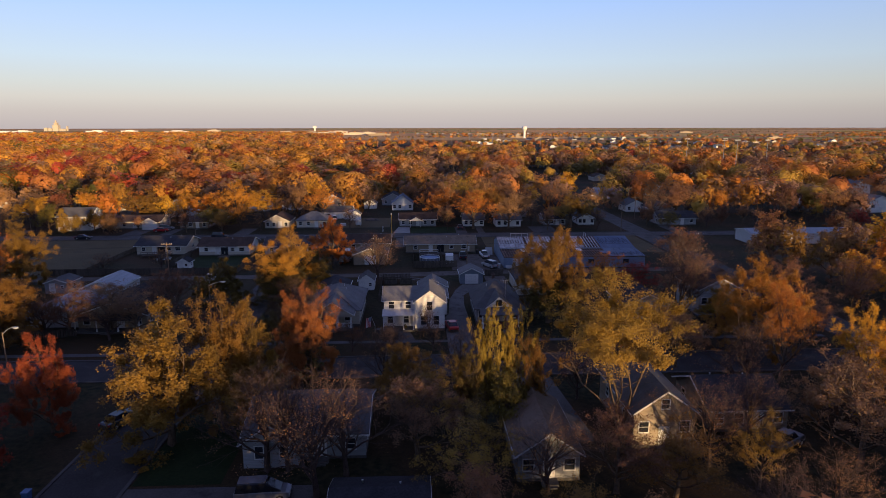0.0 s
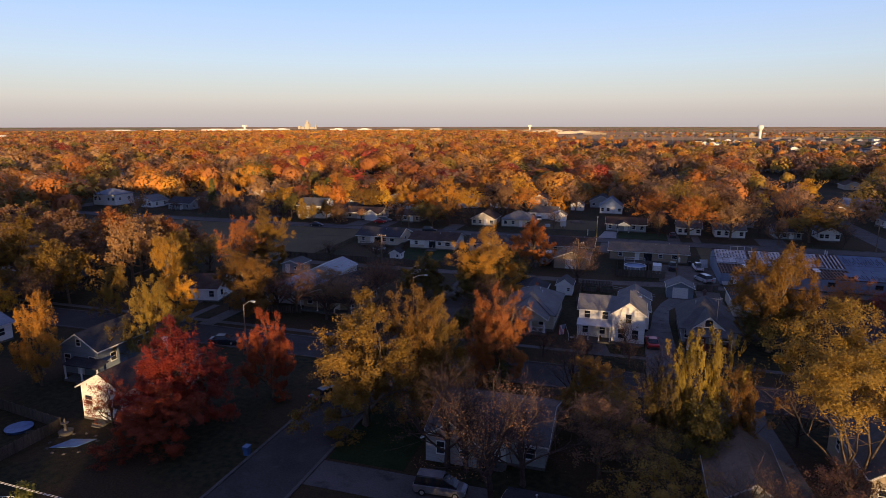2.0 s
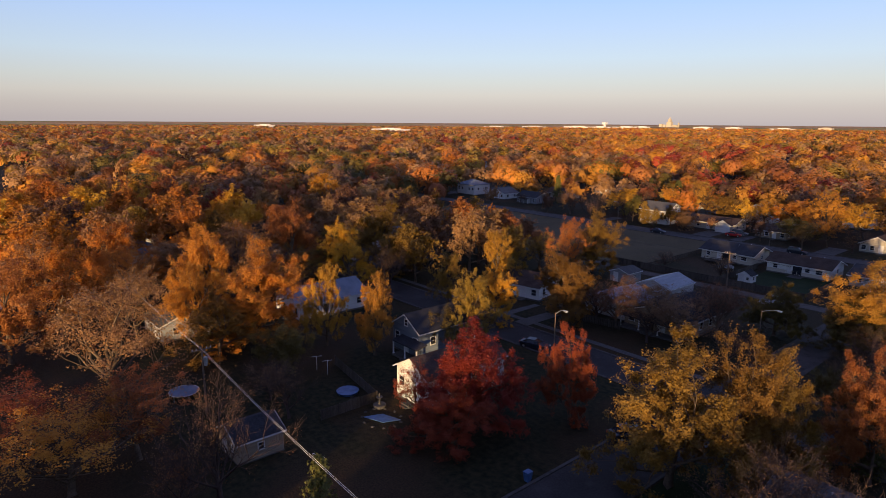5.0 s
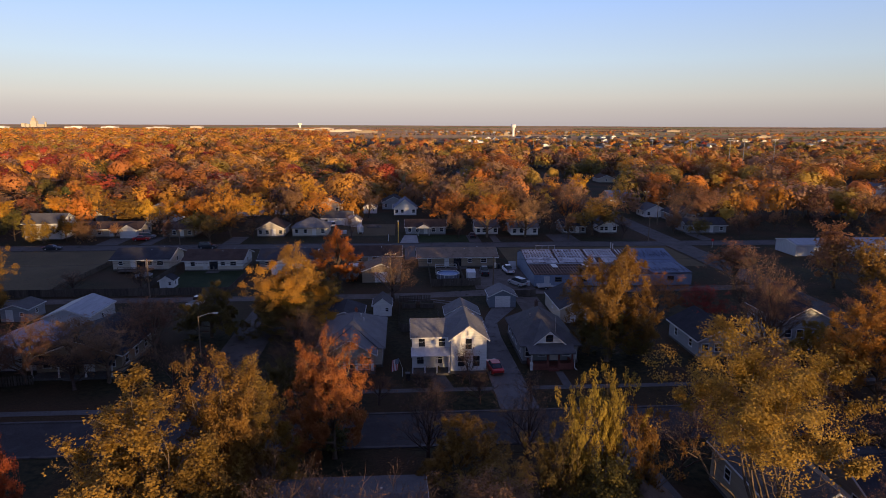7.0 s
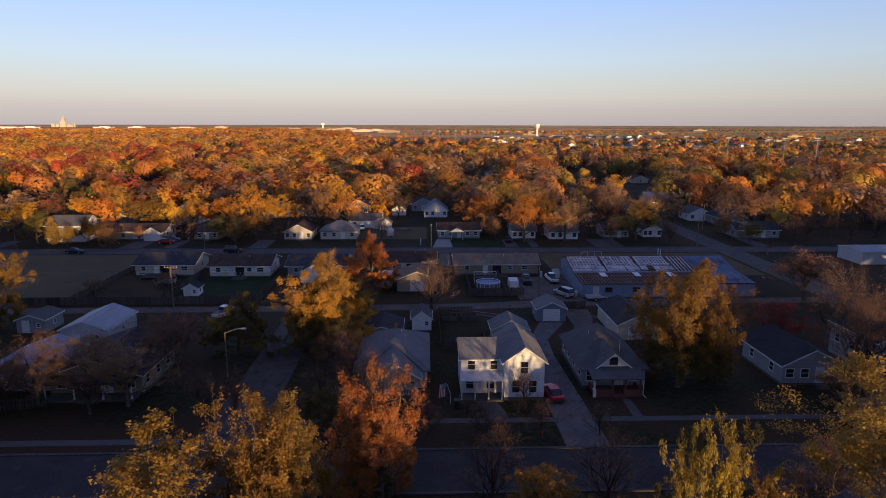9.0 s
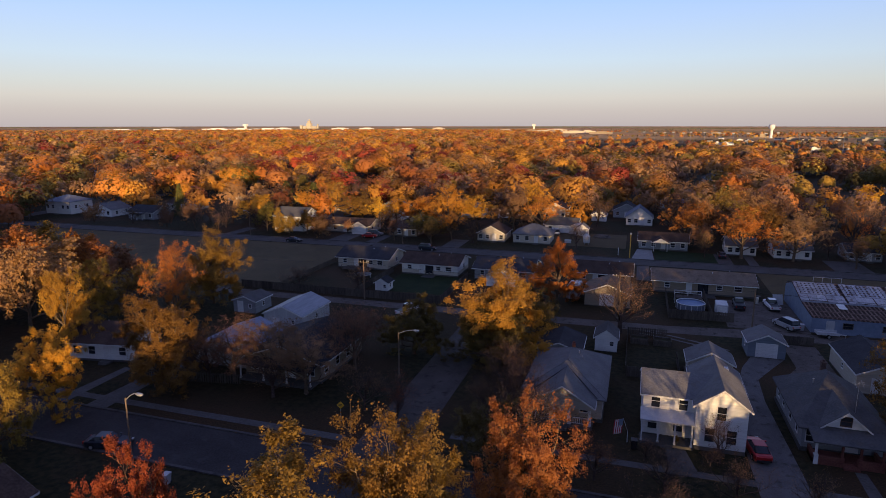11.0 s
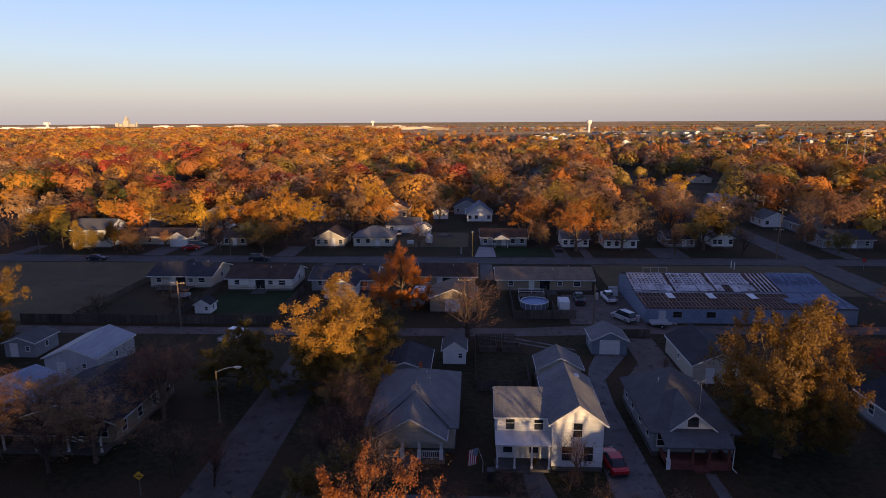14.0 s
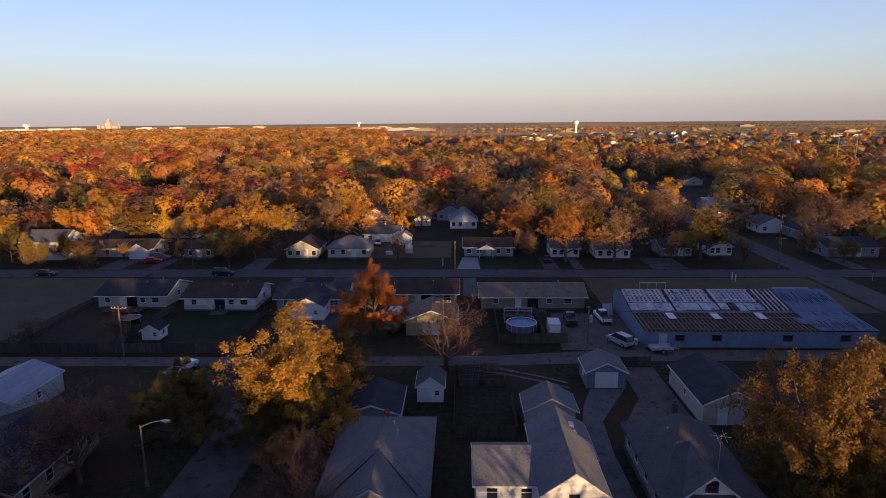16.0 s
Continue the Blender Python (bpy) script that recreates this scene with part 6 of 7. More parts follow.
simple_house(8.6, 80, 7, 8, 2.6, 1.6, "x", WHITE, SH_GREY, "white cottage behind trees")
simple_house(20.2, 78.6, 8.4, 8, 2.6, 1.5, "x", WHITE, SH_GREY, "white cottage with grey roof by the street")
simple_house(36.5, 81, 7.5, 8, 2.5, 1.4, "x", GREY, SH_DARK, "dark cottage behind a tree")
simple_house(47.6, 81.5, 5.5, 8, 2.7, 1.6, "y", WHITE, SH_GREY, "white cottage with blue shutters")
simple_house(79, 80.5, 13, 9, 2.7, 1.7, "x", GREY, SH_DARK, "white ranch house with charcoal roof")
simple_house(-44.3, 120, 8.0, 9, 5.0, 1.9, "y", CREAM, SH_BROWN, "two-storey cream gabled house behind a bare tree", front_wins=2)
simple_house(76, 113, 8, 9, 2.8, 2.0, "y", WHITE, SH_GREY, "small white gabled house in a clearing", front_wins=2)
simple_house(78, 157, 10, 9, 2.8, 2.2, "x", GREY, SH_BLUE, "grey house with blue-grey roof among trees", front_wins=2)
simple_house(-226, 85, 12, 10, 5.0, 2.0, "x", WHITE, SH_BLUE, "two-storey white house with hipped blue-grey roof", style="hip", front_wins=4)
simple_house(-205, 84, 10, 9, 2.8, 2.0, "y", WHITE, SH_LIGHT, "white cottage with pale roof beside the street", front_wins=2)
west_porch = simple_house(-186, 83, 11, 9, 2.8, 1.9, "x", GREY, SH_DARK, "grey cottage with dark roof and white front porch", front_wins=3)
porch(west_porch, -2.5, 2.5, -6.6, -4.48, 2.6, 0.4, SH_DARK, 3)
shed(28.6, 100, 4, 4, 2.3, 1.1, GREY, SH_GREY, "small grey wooden garden shed", name="garden_shed")
shed(-62, 125, 7, 7, 2.8, 1.8, WHITE, SH_LIGHT, "white gabled garage with pale roof", name="garage", dw=2.4, dh=2.0, big=True)
shed(-74.5, 122, 8, 8, 3.0, 2.2, WHITE, SH_BLUE, "white garage with blue-grey roof", name="garage", dw=2.4, dh=2.0, big=True)
shed(-30, 126, 5, 5, 2.4, 1.4, WHITE, SH_LIGHT, "small white gabled garden shed", name="garden_shed")
# long storage buildings in the north-east
for x, y, w, d, tn in ((130, 46, 88, 9, 0), (222, 42, 60, 12, 0), (268, 62, 70, 14, 0), (235, 20, 40, 12, 0)):
    s = thing("storage_building", x, y, 0, tn, "long low white storage building with pale metal roof", "warehouse", "storage buildings")
    walls(s, -w / 2, w / 2, -d / 2, d / 2, 3.0, 0.9, "x", METAL_W, z0=-0.1)
    gable(s, -w / 2, w / 2, -d / 2, d / 2, 3.0, 0.9, "x", METAL_L, 0.2)
    for i in range(int(w / 4)):
        door(s, -w / 2 + 2 + i * 4, -d / 2, "S", 2.6, 2.3, 0.0, METAL_W, True)

# ---- houses scattered through the wooded town ----
frng = random.Random(21)
protos = []
for wm, rm, w, d, h, rh, ax, st in ((WHITE, SH_GREY, 10, 8, 2.7, 1.7, "x", "gable"), (CREAM, SH_BROWN, 12, 9, 2.7, 1.8, "x", "gable"), (GREY, SH_DARK, 9, 10, 3.0, 2.3, "y", "gable"), (WHITE, SH_LIGHT, 9, 9, 4.8, 2.0, "y", "gable"), (TAN, SH_TAN, 13, 9, 2.7, 2.1, "x", "hip"), (WHITE, SH_BLUE, 10, 9, 2.8, 2.2, "x", "hip")):
    protos.append((wm, rm, w, d, h, rh, ax, st))
placed = []
for gx in range(-400, 400, 21):
    for row in (104, 138, 172, 205, 252, 290, 340, 385, -20, 20, -75, -110):
        x, y = gx + frng.uniform(-6, 6), row + frng.uniform(-5, 5)
        if row < 60 and (-135 < x < 118 or abs(x) > 330):
            continue
        if row == 104 and (-25 < x < 25):
            continue
        r = math.hypot(x + 14, y + 98)
        if frng.random() < (0.62 if r < 300 else 0.78) or r > 520 or r < 120 or abs(x + 236) < 10 or abs(x - 61) < 9 or (x > 60 and y > 320):
            continue
        placed.append((x, y, frng.choice(protos), frng.choice((0, 0, 90, 180))))
WORDS = {"gable": "gabled", "hip": "hip-roofed"}
first = {}
for x, y, p, tn in placed:
    if p not in first:
        first[p] = simple_house(x, y, *p[2:6], p[6], p[0], p[1], "%s house seen among autumn trees" % WORDS[p[7]], turn=tn, style=p[7], group="houses of the town", stoop=False, plain=True, front_wins=2, side_wins=1)
    else:
        copy_thing(first[p], pose(x, y, 0, 0, 0, tn))
    HOUSES.append((x, y, p[2] / 2, p[3] / 2))
for o in list(scene.objects):
    if o.parent is None and o.type == 'EMPTY' and o.get("category") in ("house", "shed", "garage", "warehouse") and o.name.split(".")[0] != "water_tower":
        HOUSES.append((o.location.x, o.location.y, 40 if o["category"] == "warehouse" else 5.5, 5))
town_trees()
woods()
# water tower
wt = thing("water_tower", 272, 1500, float(ground_height(1624)), 0, "pale cream water tower with a wide round tank", "water tower")
bm = bmesh.new()
prof = [(5.4, 0), (4.2, 1.5), (3.9, 4), (3.9, 20), (4.6, 23), (7.6, 26), (8.4, 28), (8.4, 33), (7.4, 35.2), (4.0, 36.3), (0.6, 36.7)]
ring = [[bm.verts.new((r * math.cos(i * math.tau / 24), r * math.sin(i * math.tau / 24), z)) for i in range(24)] for r, z in prof]
for a, b in zip(ring, ring[1:]):
    for i in range(24):
        bm.faces.new((a[i], a[(i + 1) % 24], b[(i + 1) % 24], b[i]))
bm.faces.new(ring[-1])
for f in bm.faces:
    f.smooth = True
wt.matrix_basis = wt.matrix_basis @ Matrix.Diagonal((0.82, 0.82, 0.86, 1))
part("tank", bm, WHITE, wt)
part("railing", rods(*[((8.5 * math.cos(i * 0.52), 8.5 * math.sin(i * 0.52), 27), (8.5 * math.cos((i + 1) * 0.52), 8.5 * math.sin((i + 1) * 0.52), 27), 0.12, 0.12) for i in range(12)]), GALV, wt)
# grain elevator and long sheds on the horizon
def far_block(name, x, y, bs, mat, label, cat):
    t = thing(name, x, y, float(ground_height(math.hypot(x + 16, y + 98))), 0, label, cat, "far buildings")
    for i, b in enumerate(bs):
        part("block", boxes(b, (b[0] - 0.5, b[1] + 0.5, b[2] - 0.5, b[3] + 0.5, b[5], b[5] + 0.8)), mat, t)
    return t


def at(bearing, dist):
    """A place by its bearing to the right of +y and its distance from the middle of the path."""
    return -14 + dist * math.sin(radians(bearing)), -98 + dist * math.cos(radians(bearing))


x, y = at(-29.7, 3300)
far_block("grain_elevator", x, y, [(-12, 12, -10, 10, 0, 26), (-7, 7, -7, 7, 26.8, 38), (-2.5, 2.5, -2.5, 2.5, 38.8, 47), (-52, -38, -9, 9, 0, 15), (-32, -18, -9, 9, 0, 12), (16, 44, -9, 9, 0, 11), (46, 51, -4, 4, 0, 22)], CREAM, "pale grain elevator with a stepped tower on the horizon", "grain elevator")
for bearing, dist, w, hh in ((-37.6, 2650, 120, 8), (-35.6, 2700, 90, 7), (-33.4, 2700, 110, 7), (-32.0, 2750, 60, 8), (-41.5, 2700, 110, 6), (-45, 2600, 120, 6), (-27, 2800, 70, 7), (-24.6, 2900, 60, 6), (-21, 2700, 90, 6), (-12, 2400, 80, 6), (-9.6, 2300, 60, 7), (-8.6, 2200, 90, 6), (-7.2, 2350, 70, 8), (-5.8, 2100, 80, 6), (-4.6, 2250, 60, 5), (-3.4, 2000, 70, 5), (-18, 2900, 50, 7), (11.5, 1420, 22, 4), (13.0, 1380, 18, 4), (14.8, 1500, 26, 4), (16.5, 1450, 18, 4), (18.3, 1500, 24, 4), (20.5, 1900, 50, 4), (24, 2500, 50, 5), (9.5, 1700, 40, 5), (6, 1900, 50, 5), (31, 1700, 34, 4), (-55, 1500, 120, 13), (-66, 2400, 120, 10), (50, 1100, 44, 12), (53, 1250, 70, 8)):
    x, y = at(bearing, dist)
    far_block("far_building", x, y, [(-w / 2, w / 2, -14, 14, 0, hh), (-w / 6, w / 4, -10, 10, hh + 0.8, hh + 2.5)], WHITE if bearing < -20 else TAN if bearing > 0 or int(bearing * 7) % 2 else CREAM, "long pale commercial building near the horizon", "building")
for bearing, dist, hh in ((-35.2, 2700, 25), (-9.3, 3000, 22)):
    x, y = at(bearing, dist)
    far_block("far_water_tower", x, y, [(-3.5, 3.5, -3.5, 3.5, 0, hh - 8), (-8, 8, -7, 7, hh - 7.2, hh)], WHITE, "white block-topped water tower on the horizon", "water tower")
# rows of new houses towards the north-east
for i in range(70):
    row = i // 10
    x, y = at(frng.uniform(4, 24) + (14 if row % 2 else 0), 880 + row * 95 + frng.uniform(-30, 30))
    src = first[protos[i % 6]] if protos[i % 6] in first else first[next(iter(first))]
    copy_thing(src, pose(x, y, float(ground_height(math.hypot(x + 16, y + 98))), 0, 0, frng.choice((0, 90, 180))) @ Matrix.Diagonal((1.1, 1.1, 1.1, 1)))
# sports-ground lamp masts
for bearing, dist in ((25.9, 455), (29.0, 450), (30.1, 440), (32.4, 450), (22.6, 470), (15.0, 760), (12.0, 800)):
    x, y = at(bearing, dist)
    t = thing("floodlight_mast", x, y, float(ground_height(dist)), 0, "tall sports-ground floodlight mast", "floodlight", "sports-ground floodlights")
    part("mast", rods(((0, 0, -0.3), (0, 0, 25), 0.24, 0.14)), METAL_L, t)
    part("lamp_frame", boxes((-1.9, 1.9, -0.12, 0.12, 24.6, 24.8), (-1.9, 1.9, -0.12, 0.12, 23.6, 23.8)), METAL_L, t)
    for i in range(5):
        for z in (24.85, 23.85):
            part("floodlight", boxes((-1.8 + i * 0.8, -1.4 + i * 0.8, -0.3, 0.0, z, z + 0.4)), WOODG, t)
for bearing in (0.2, 1.1, 1.9, 2.6, 3.4, 4.0, 5.1, 6.2, 7.3, 8.4, 9.7, 10.6):
    x, y = at(bearing, 1180 + 60 * math.sin(bearing * 5))
    t = thing("floodlight_mast", x, y, float(ground_height(1180)), 0, "slim far floodlight mast over playing fields", "floodlight", "sports-ground floodlights")
    part("mast", rods(((0, 0, -0.3), (0, 0, 19), 0.3, 0.2)), METAL_L, t)
    part("lamp_frame", boxes((-2.2, 2.2, -0.2, 0.2, 17.6, 19.4)), METAL_L, t)
sheet("sports_field", [(120, 470), (330, 430), (360, 520), (140, 560)], 0.12, LAWN, "green sports field", "field")
# radio mast and shops beside the far road
t = thing("radio_mast", 1065, 780, float(ground_height(1392)), 0, "thin lattice radio mast on the horizon", "mast")
for sx, sy in ((-0.5, -0.3), (0.5, -0.3), (0, 0.55)):
    part("mast_leg", rods(((sx, sy, 0), (sx, sy, 52), 0.13, 0.1, 4)), METAL_L, t)
for i in range(13):
    part("brace", rods(((-0.5, -0.3, i * 4), (0.5, -0.3, i * 4 + 4), 0.07, 0.07, 4)), METAL_L, t)
part("antenna", boxes((-2.6, 2.6, -0.2, 0.2, 47, 47.6), (-2.6, -2.2, -0.2, 0.2, 45.5, 49), (2.2, 2.6, -0.2, 0.2, 45.5, 49)), METAL_L, t)
far_block("far_building", 936, 734, [(-9, 9, -8, 8, 0, 5)], YELLOWP, "low yellow and white shop near the horizon", "building")
far_block("far_building", 985, 668, [(-22, 22, -10, 10, 0, 5), (-6, 10, -10.4, -9.8, 3.2, 5.2)], METAL_W, "long pale shop near the horizon", "building")

# ---- vehicles ----
WHEEL = []


def wheel_meshes():
    if not WHEEL:
        bm = bmesh.new()
        bmesh.ops.create_cone(bm, cap_ends=True, segments=20, radius1=0.34, radius2=0.34, depth=0.22, matrix=Matrix.Rotation(math.pi / 2, 4, 'X'))
        me = bpy.data.meshes.new("tyre")
        bm.to_mesh(me)
        bm.free()
        me.materials.append(RUBBER)
        bm = bmesh.new()
        bmesh.ops.create_cone(bm, cap_ends=True, segments=14, radius1=0.2, radius2=0.2, depth=0.235, matrix=Matrix.Rotation(math.pi / 2, 4, 'X'))
        mr = bpy.data.meshes.new("rim")
        bm.to_mesh(mr)
        bm.free()
        mr.materials.append(GALV)
        WHEEL.extend((me, mr))
    return WHEEL


def loft(sections):
    """A body from cross sections along x: rows of x, half width low, half width high, z low, z high."""
    bm = bmesh.new()
    rings = []
    for x, wl, wh, zl, zh in sections:
        m = (zl + zh) / 2
        rings.append([bm.verts.new(p) for p in ((x, -wl * 0.94, zl), (x, -wl, zl + 0.1), (x, -(wl + wh) / 2, m), (x, -wh, zh - 0.06), (x, -wh * 0.9, zh), (x, wh * 0.9, zh), (x, wh, zh - 0.06), (x, (wl + wh) / 2, m), (x, wl, zl + 0.1), (x, wl * 0.94, zl))])
    for a, b in zip(rings, rings[1:]):
        for i in range(len(a)):
            j = (i + 1) % len(a)
            bm.faces.new((a[i], a[j], b[j], b[i]))
    bm.faces.new(rings[0][::-1]), bm.faces.new(rings[-1])
    bmesh.ops.recalc_face_normals(bm, faces=bm.faces)
    return bm


def vehicle(kind, colour, x, y, turn, label):
    """A parked car along its own x axis; kinds sedan, suv, van and pickup."""
    L = {"sedan": 4.7, "suv": 4.8, "van": 5.0, "pickup": 5.5}[kind]
    c = thing("car" if kind in ("sedan", "suv") else kind, x, y, 0.03, turn, label, "car" if kind in ("sedan", "suv") else kind, "parked vehicles")
    a, w = L / 2, 0.9
    pm = CARP[colour]
    if kind == "sedan":
        body = [(-a, 0.7, 0.68, 0.38, 0.82), (-a + 0.25, 0.86, 0.84, 0.25, 0.92), (-0.6, w, 0.88, 0.22, 0.98), (0.9, w, 0.88, 0.22, 0.95), (a - 0.4, 0.86, 0.82, 0.24, 0.82), (a, 0.7, 0.66, 0.36, 0.68)]
        cab = [(-1.75, 0.72, 0.62, 0.9, 0.98), (-1.05, 0.78, 0.62, 0.9, 1.4), (0.2, 0.78, 0.62, 0.9, 1.43), (1.05, 0.76, 0.64, 0.9, 1.0)]
        top = (-1.0, 0.18, 1.4)
    elif kind == "pickup":
        body = [(-a, 0.85, 0.88, 0.45, 1.05), (-0.5, w, 0.9, 0.4, 1.08), (0.4, w, 0.9, 0.38, 1.12), (1.2, w, 0.88, 0.38, 1.1), (a - 0.3, 0.88, 0.82, 0.4, 1.05), (a, 0.78, 0.74, 0.45, 0.85)]
        cab = [(-0.55, 0.8, 0.7, 1.05, 1.15), (-0.4, 0.82, 0.7, 1.05, 1.75), (0.7, 0.82, 0.7, 1.05, 1.78), (1.35, 0.8, 0.72, 1.05, 1.15)]
        top = (-0.4, 0.7, 1.74)
    else:
        t = 1.78 if kind == "suv" else 1.9
        body = [(-a, 0.8, 0.8, 0.4, 1.0), (-a + 0.2, 0.88, 0.86, 0.28, 1.08), (0.3, w, 0.9, 0.26, 1.08), (1.3, w, 0.88, 0.26, 1.02), (a - 0.35, 0.86, 0.82, 0.28, 0.92), (a, 0.74, 0.7, 0.4, 0.76)]
        cab = [(-a + 0.1, 0.82, 0.7, 1.0, 1.2), (-a + 0.35, 0.84, 0.7, 1.0, t), (0.3, 0.84, 0.7, 1.0, t + 0.02), (1.35 if kind == "suv" else 1.7, 0.8, 0.7, 0.98, 1.08)]
        top = (-a + 0.4, 0.3, t)
    b = part("body", loft(body), pm, c)
    part("cabin_glass", loft(cab), GLASS, c, "dark tinted glass")
    part("roof_panel", boxes((top[0] - 0.05, top[1] + 0.05, -0.6, 0.6, top[2] - 0.03, top[2] + 0.045)), pm, c)
    if kind == "pickup":
        part("bed_liner", boxes((-a + 0.12, -0.7, -0.76, 0.76, 1.0, 1.095)), BLACKM, c)
    for s in (-1, 1):
        for u, d in ((-a + 0.9, 0), (a - 0.9, 0)):
            t, r = wheel_meshes()
            wl = share("wheel", t, c, pose(u, s * (w - 0.1), 0.33))
            share("rim", r, wl, Matrix())
        part("headlight", boxes((a - 0.12, a + 0.02, s * 0.58 - 0.16, s * 0.58 + 0.16, 0.6, 0.74)), LAMPG, c)
        part("tail_light", boxes((-a - 0.02, -a + 0.1, s * 0.66 - 0.1, s * 0.66 + 0.1, 0.66, 0.9)), REDM, c)
        part("mirror", boxes((0.75, 0.9, s * 0.98 - 0.09, s * 0.98 + 0.09, 0.98, 1.12)), pm, c)
    part("front_bumper", boxes((a - 0.06, a + 0.07, -0.7, 0.7, 0.36, 0.52)), BLACKM, c)
    part("rear_bumper", boxes((-a - 0.07, -a + 0.06, -0.7, 0.7, 0.38, 0.54)), BLACKM, c)
    return c


vehicle("suv", "silver", 7.0, 15.9, 118, "silver people carrier parked by the workshop")
vehicle("pickup", "white", 6.9, 27.4, 95, "white pickup parked on gravel")
vehicle("pickup", "dark", 1.2, 26.2, 88, "dark pickup parked beside the house")
vehicle("van", "grey", -24.8, -76.9, 4, "dark grey minivan on the concrete driveway")
vehicle("sedan", "dark", -44.9, -61.5, 70, "dark car parked at the kerb")
vehicle("sedan", "dark", -69.8, -48.7, 15, "dark pickup-coloured saloon on the south street")
vehicle("sedan", "red", -4.75, -29.6, 97, "red car on the gravel drive")
vehicle("sedan", "red", -93.8, 71.2, 8, "red car on a driveway")
vehicle("suv", "grey", -93.5, 74.6, 8, "grey car on a driveway beside a red one")
vehicle("sedan", "dark", -112, 58.4, 0, "dark car parked at the kerb of the north street")
vehicle("suv", "dark", -71, 58.5, 0, "dark car parked at the kerb of the north street")
vehicle("sedan", "dark", 3.6, 72.5, 90, "dark car on a short driveway")
vehicle("pickup", "white", -56.2, 4.4, 75, "white pickup at the edge of the alley")
vehicle("pickup", "grey", 28.6, -70, 30, "grey pickup between houses")
vehicle("suv", "white", -40.9, 93.9, 100, "white car in a gravel yard")
vehicle("suv", "white", -139, -40, 40, "white car in the parking lot")
vehicle("sedan", "dark", -134, -22, 10, "dark car in the parking lot")
vehicle("sedan", "grey", -144, -25, 10, "grey car in the parking lot")
vehicle("sedan", "silver", -28, -1.6, 60, "silver car parked under the yellow tree")

# utility trailer, camper and box trailer
t = thing("utility_trailer", 12.2, 12.6, 0.02, 4, "small white flat utility trailer", "trailer")
part("trailer_bed", boxes((-1.6, 1.6, -0.8, 0.8, 0.55, 0.66), (-1.6, 1.6, -0.8, -0.74, 0.66, 1.0), (-1.6, 1.6, 0.74, 0.8, 0.66, 1.0), (-1.6, -1.54, -0.74, 0.74, 0.66, 1.0)), METAL_W, t)
for s in (-1, 1):
    wl = share("wheel", wheel_meshes()[0], t, pose(0, s * 0.9, 0.33))
    share("rim", wheel_meshes()[1], wl, Matrix())
part("drawbar", rods(((1.6, -0.5, 0.55), (2.8, 0, 0.5), 0.05, 0.05), ((1.6, 0.5, 0.55), (2.8, 0, 0.5), 0.05, 0.05), ((2.7, 0, 0), (2.7, 0, 0.6), 0.04, 0.04)), GALV, t)
t = thing("camper_trailer", -28.6, 23.6, 0.02, 86, "pale camper trailer with a striped side", "camper")
part("camper_body", loft([(-3.1, 1.0, 0.95, 0.7, 2.6), (-2.9, 1.15, 1.1, 0.5, 2.9), (2.6, 1.15, 1.1, 0.5, 2.9), (3.1, 1.0, 0.95, 0.9, 2.5)]), METAL_W, t)
part("stripe", boxes((-2.8, 2.6, -1.19, 1.19, 1.25, 1.4)), SH_BLUE, t)
for u in (-1.6, 0.6):
    part("camper_window", boxes((u, u + 0.9, -1.2, 1.2, 1.7, 2.2)), GLASS, t)
part("roof_unit", boxes((-0.6, 0.4, -0.4, 0.4, 2.88, 3.15)), TRIM, t)
for s in (-1, 1):
    wl = share("wheel", wheel_meshes()[0], t, pose(-0.3, s * 1.05, 0.33))
    share("rim", wheel_meshes()[1], wl, Matrix())
t = thing("box_trailer", -2.6, 19.7, 0.02, 88, "white enclosed box trailer beside the fence", "trailer")
part("box_body", loft([(-1.7, 0.9, 0.88, 0.55, 2.35), (-1.6, 0.98, 0.95, 0.5, 2.45), (1.5, 0.98, 0.95, 0.5, 2.45), (1.8, 0.7, 0.7, 0.6, 2.3)]), METAL_W, t)
part("rear_door", boxes((-1.74, -1.69, -0.8, 0.8, 0.65, 2.2)), TRIM, t)
for s in (-1, 1):
    wl = share("wheel", wheel_meshes()[0], t, pose(-0.2, s * 0.95, 0.33))
    share("rim", wheel_meshes()[1], wl, Matrix())

# above-ground pool with its frame
t = thing("swimming_pool", -7.4, 22.8, 0, 0, "round above-ground pool with white frame and blue cover", "pool")
bm = bmesh.new()
bmesh.ops.create_cone(bm, cap_ends=False, segments=32, radius1=2.45, radius2=2.45, depth=1.2, matrix=Matrix.Translation((0, 0, 0.6)))
part("pool_wall", bm, SH_BLUE, t)
bm = bmesh.new()
bmesh.ops.create_cone(bm, cap_ends=True, segments=32, radius1=2.42, radius2=2.42, depth=0.06, matrix=Matrix.Translation((0, 0, 1.0)))
part("pool_cover", bm, POOLB, t, "sagging blue cover")
n = 16
part("rim_tube", rods(*[((2.5 * math.cos(i * math.tau / n), 2.5 * math.sin(i * math.tau / n), 1.22), (2.5 * math.cos((i + 1) * math.tau / n), 2.5 * math.sin((i + 1) * math.tau / n), 1.22), 0.07, 0.07) for i in range(n)]), TRIM, t)
for i in range(n):
    a = i * math.tau / n
    part("upright", rods(((2.52 * math.cos(a), 2.52 * math.sin(a), -0.05), (2.52 * math.cos(a), 2.52 * math.sin(a), 1.22), 0.05, 0.05, 5)), TRIM, t)
t = thing("pool_deck", -7.6, 26.6, 0, 0, "raised wooden pool deck with white railing", "deck")
for i in range(14):
    part("board", boxes((-2.4 + i * 0.35, -2.08 + i * 0.35, -0.9, 1.2, 1.1, 1.16)), WOODG, t)
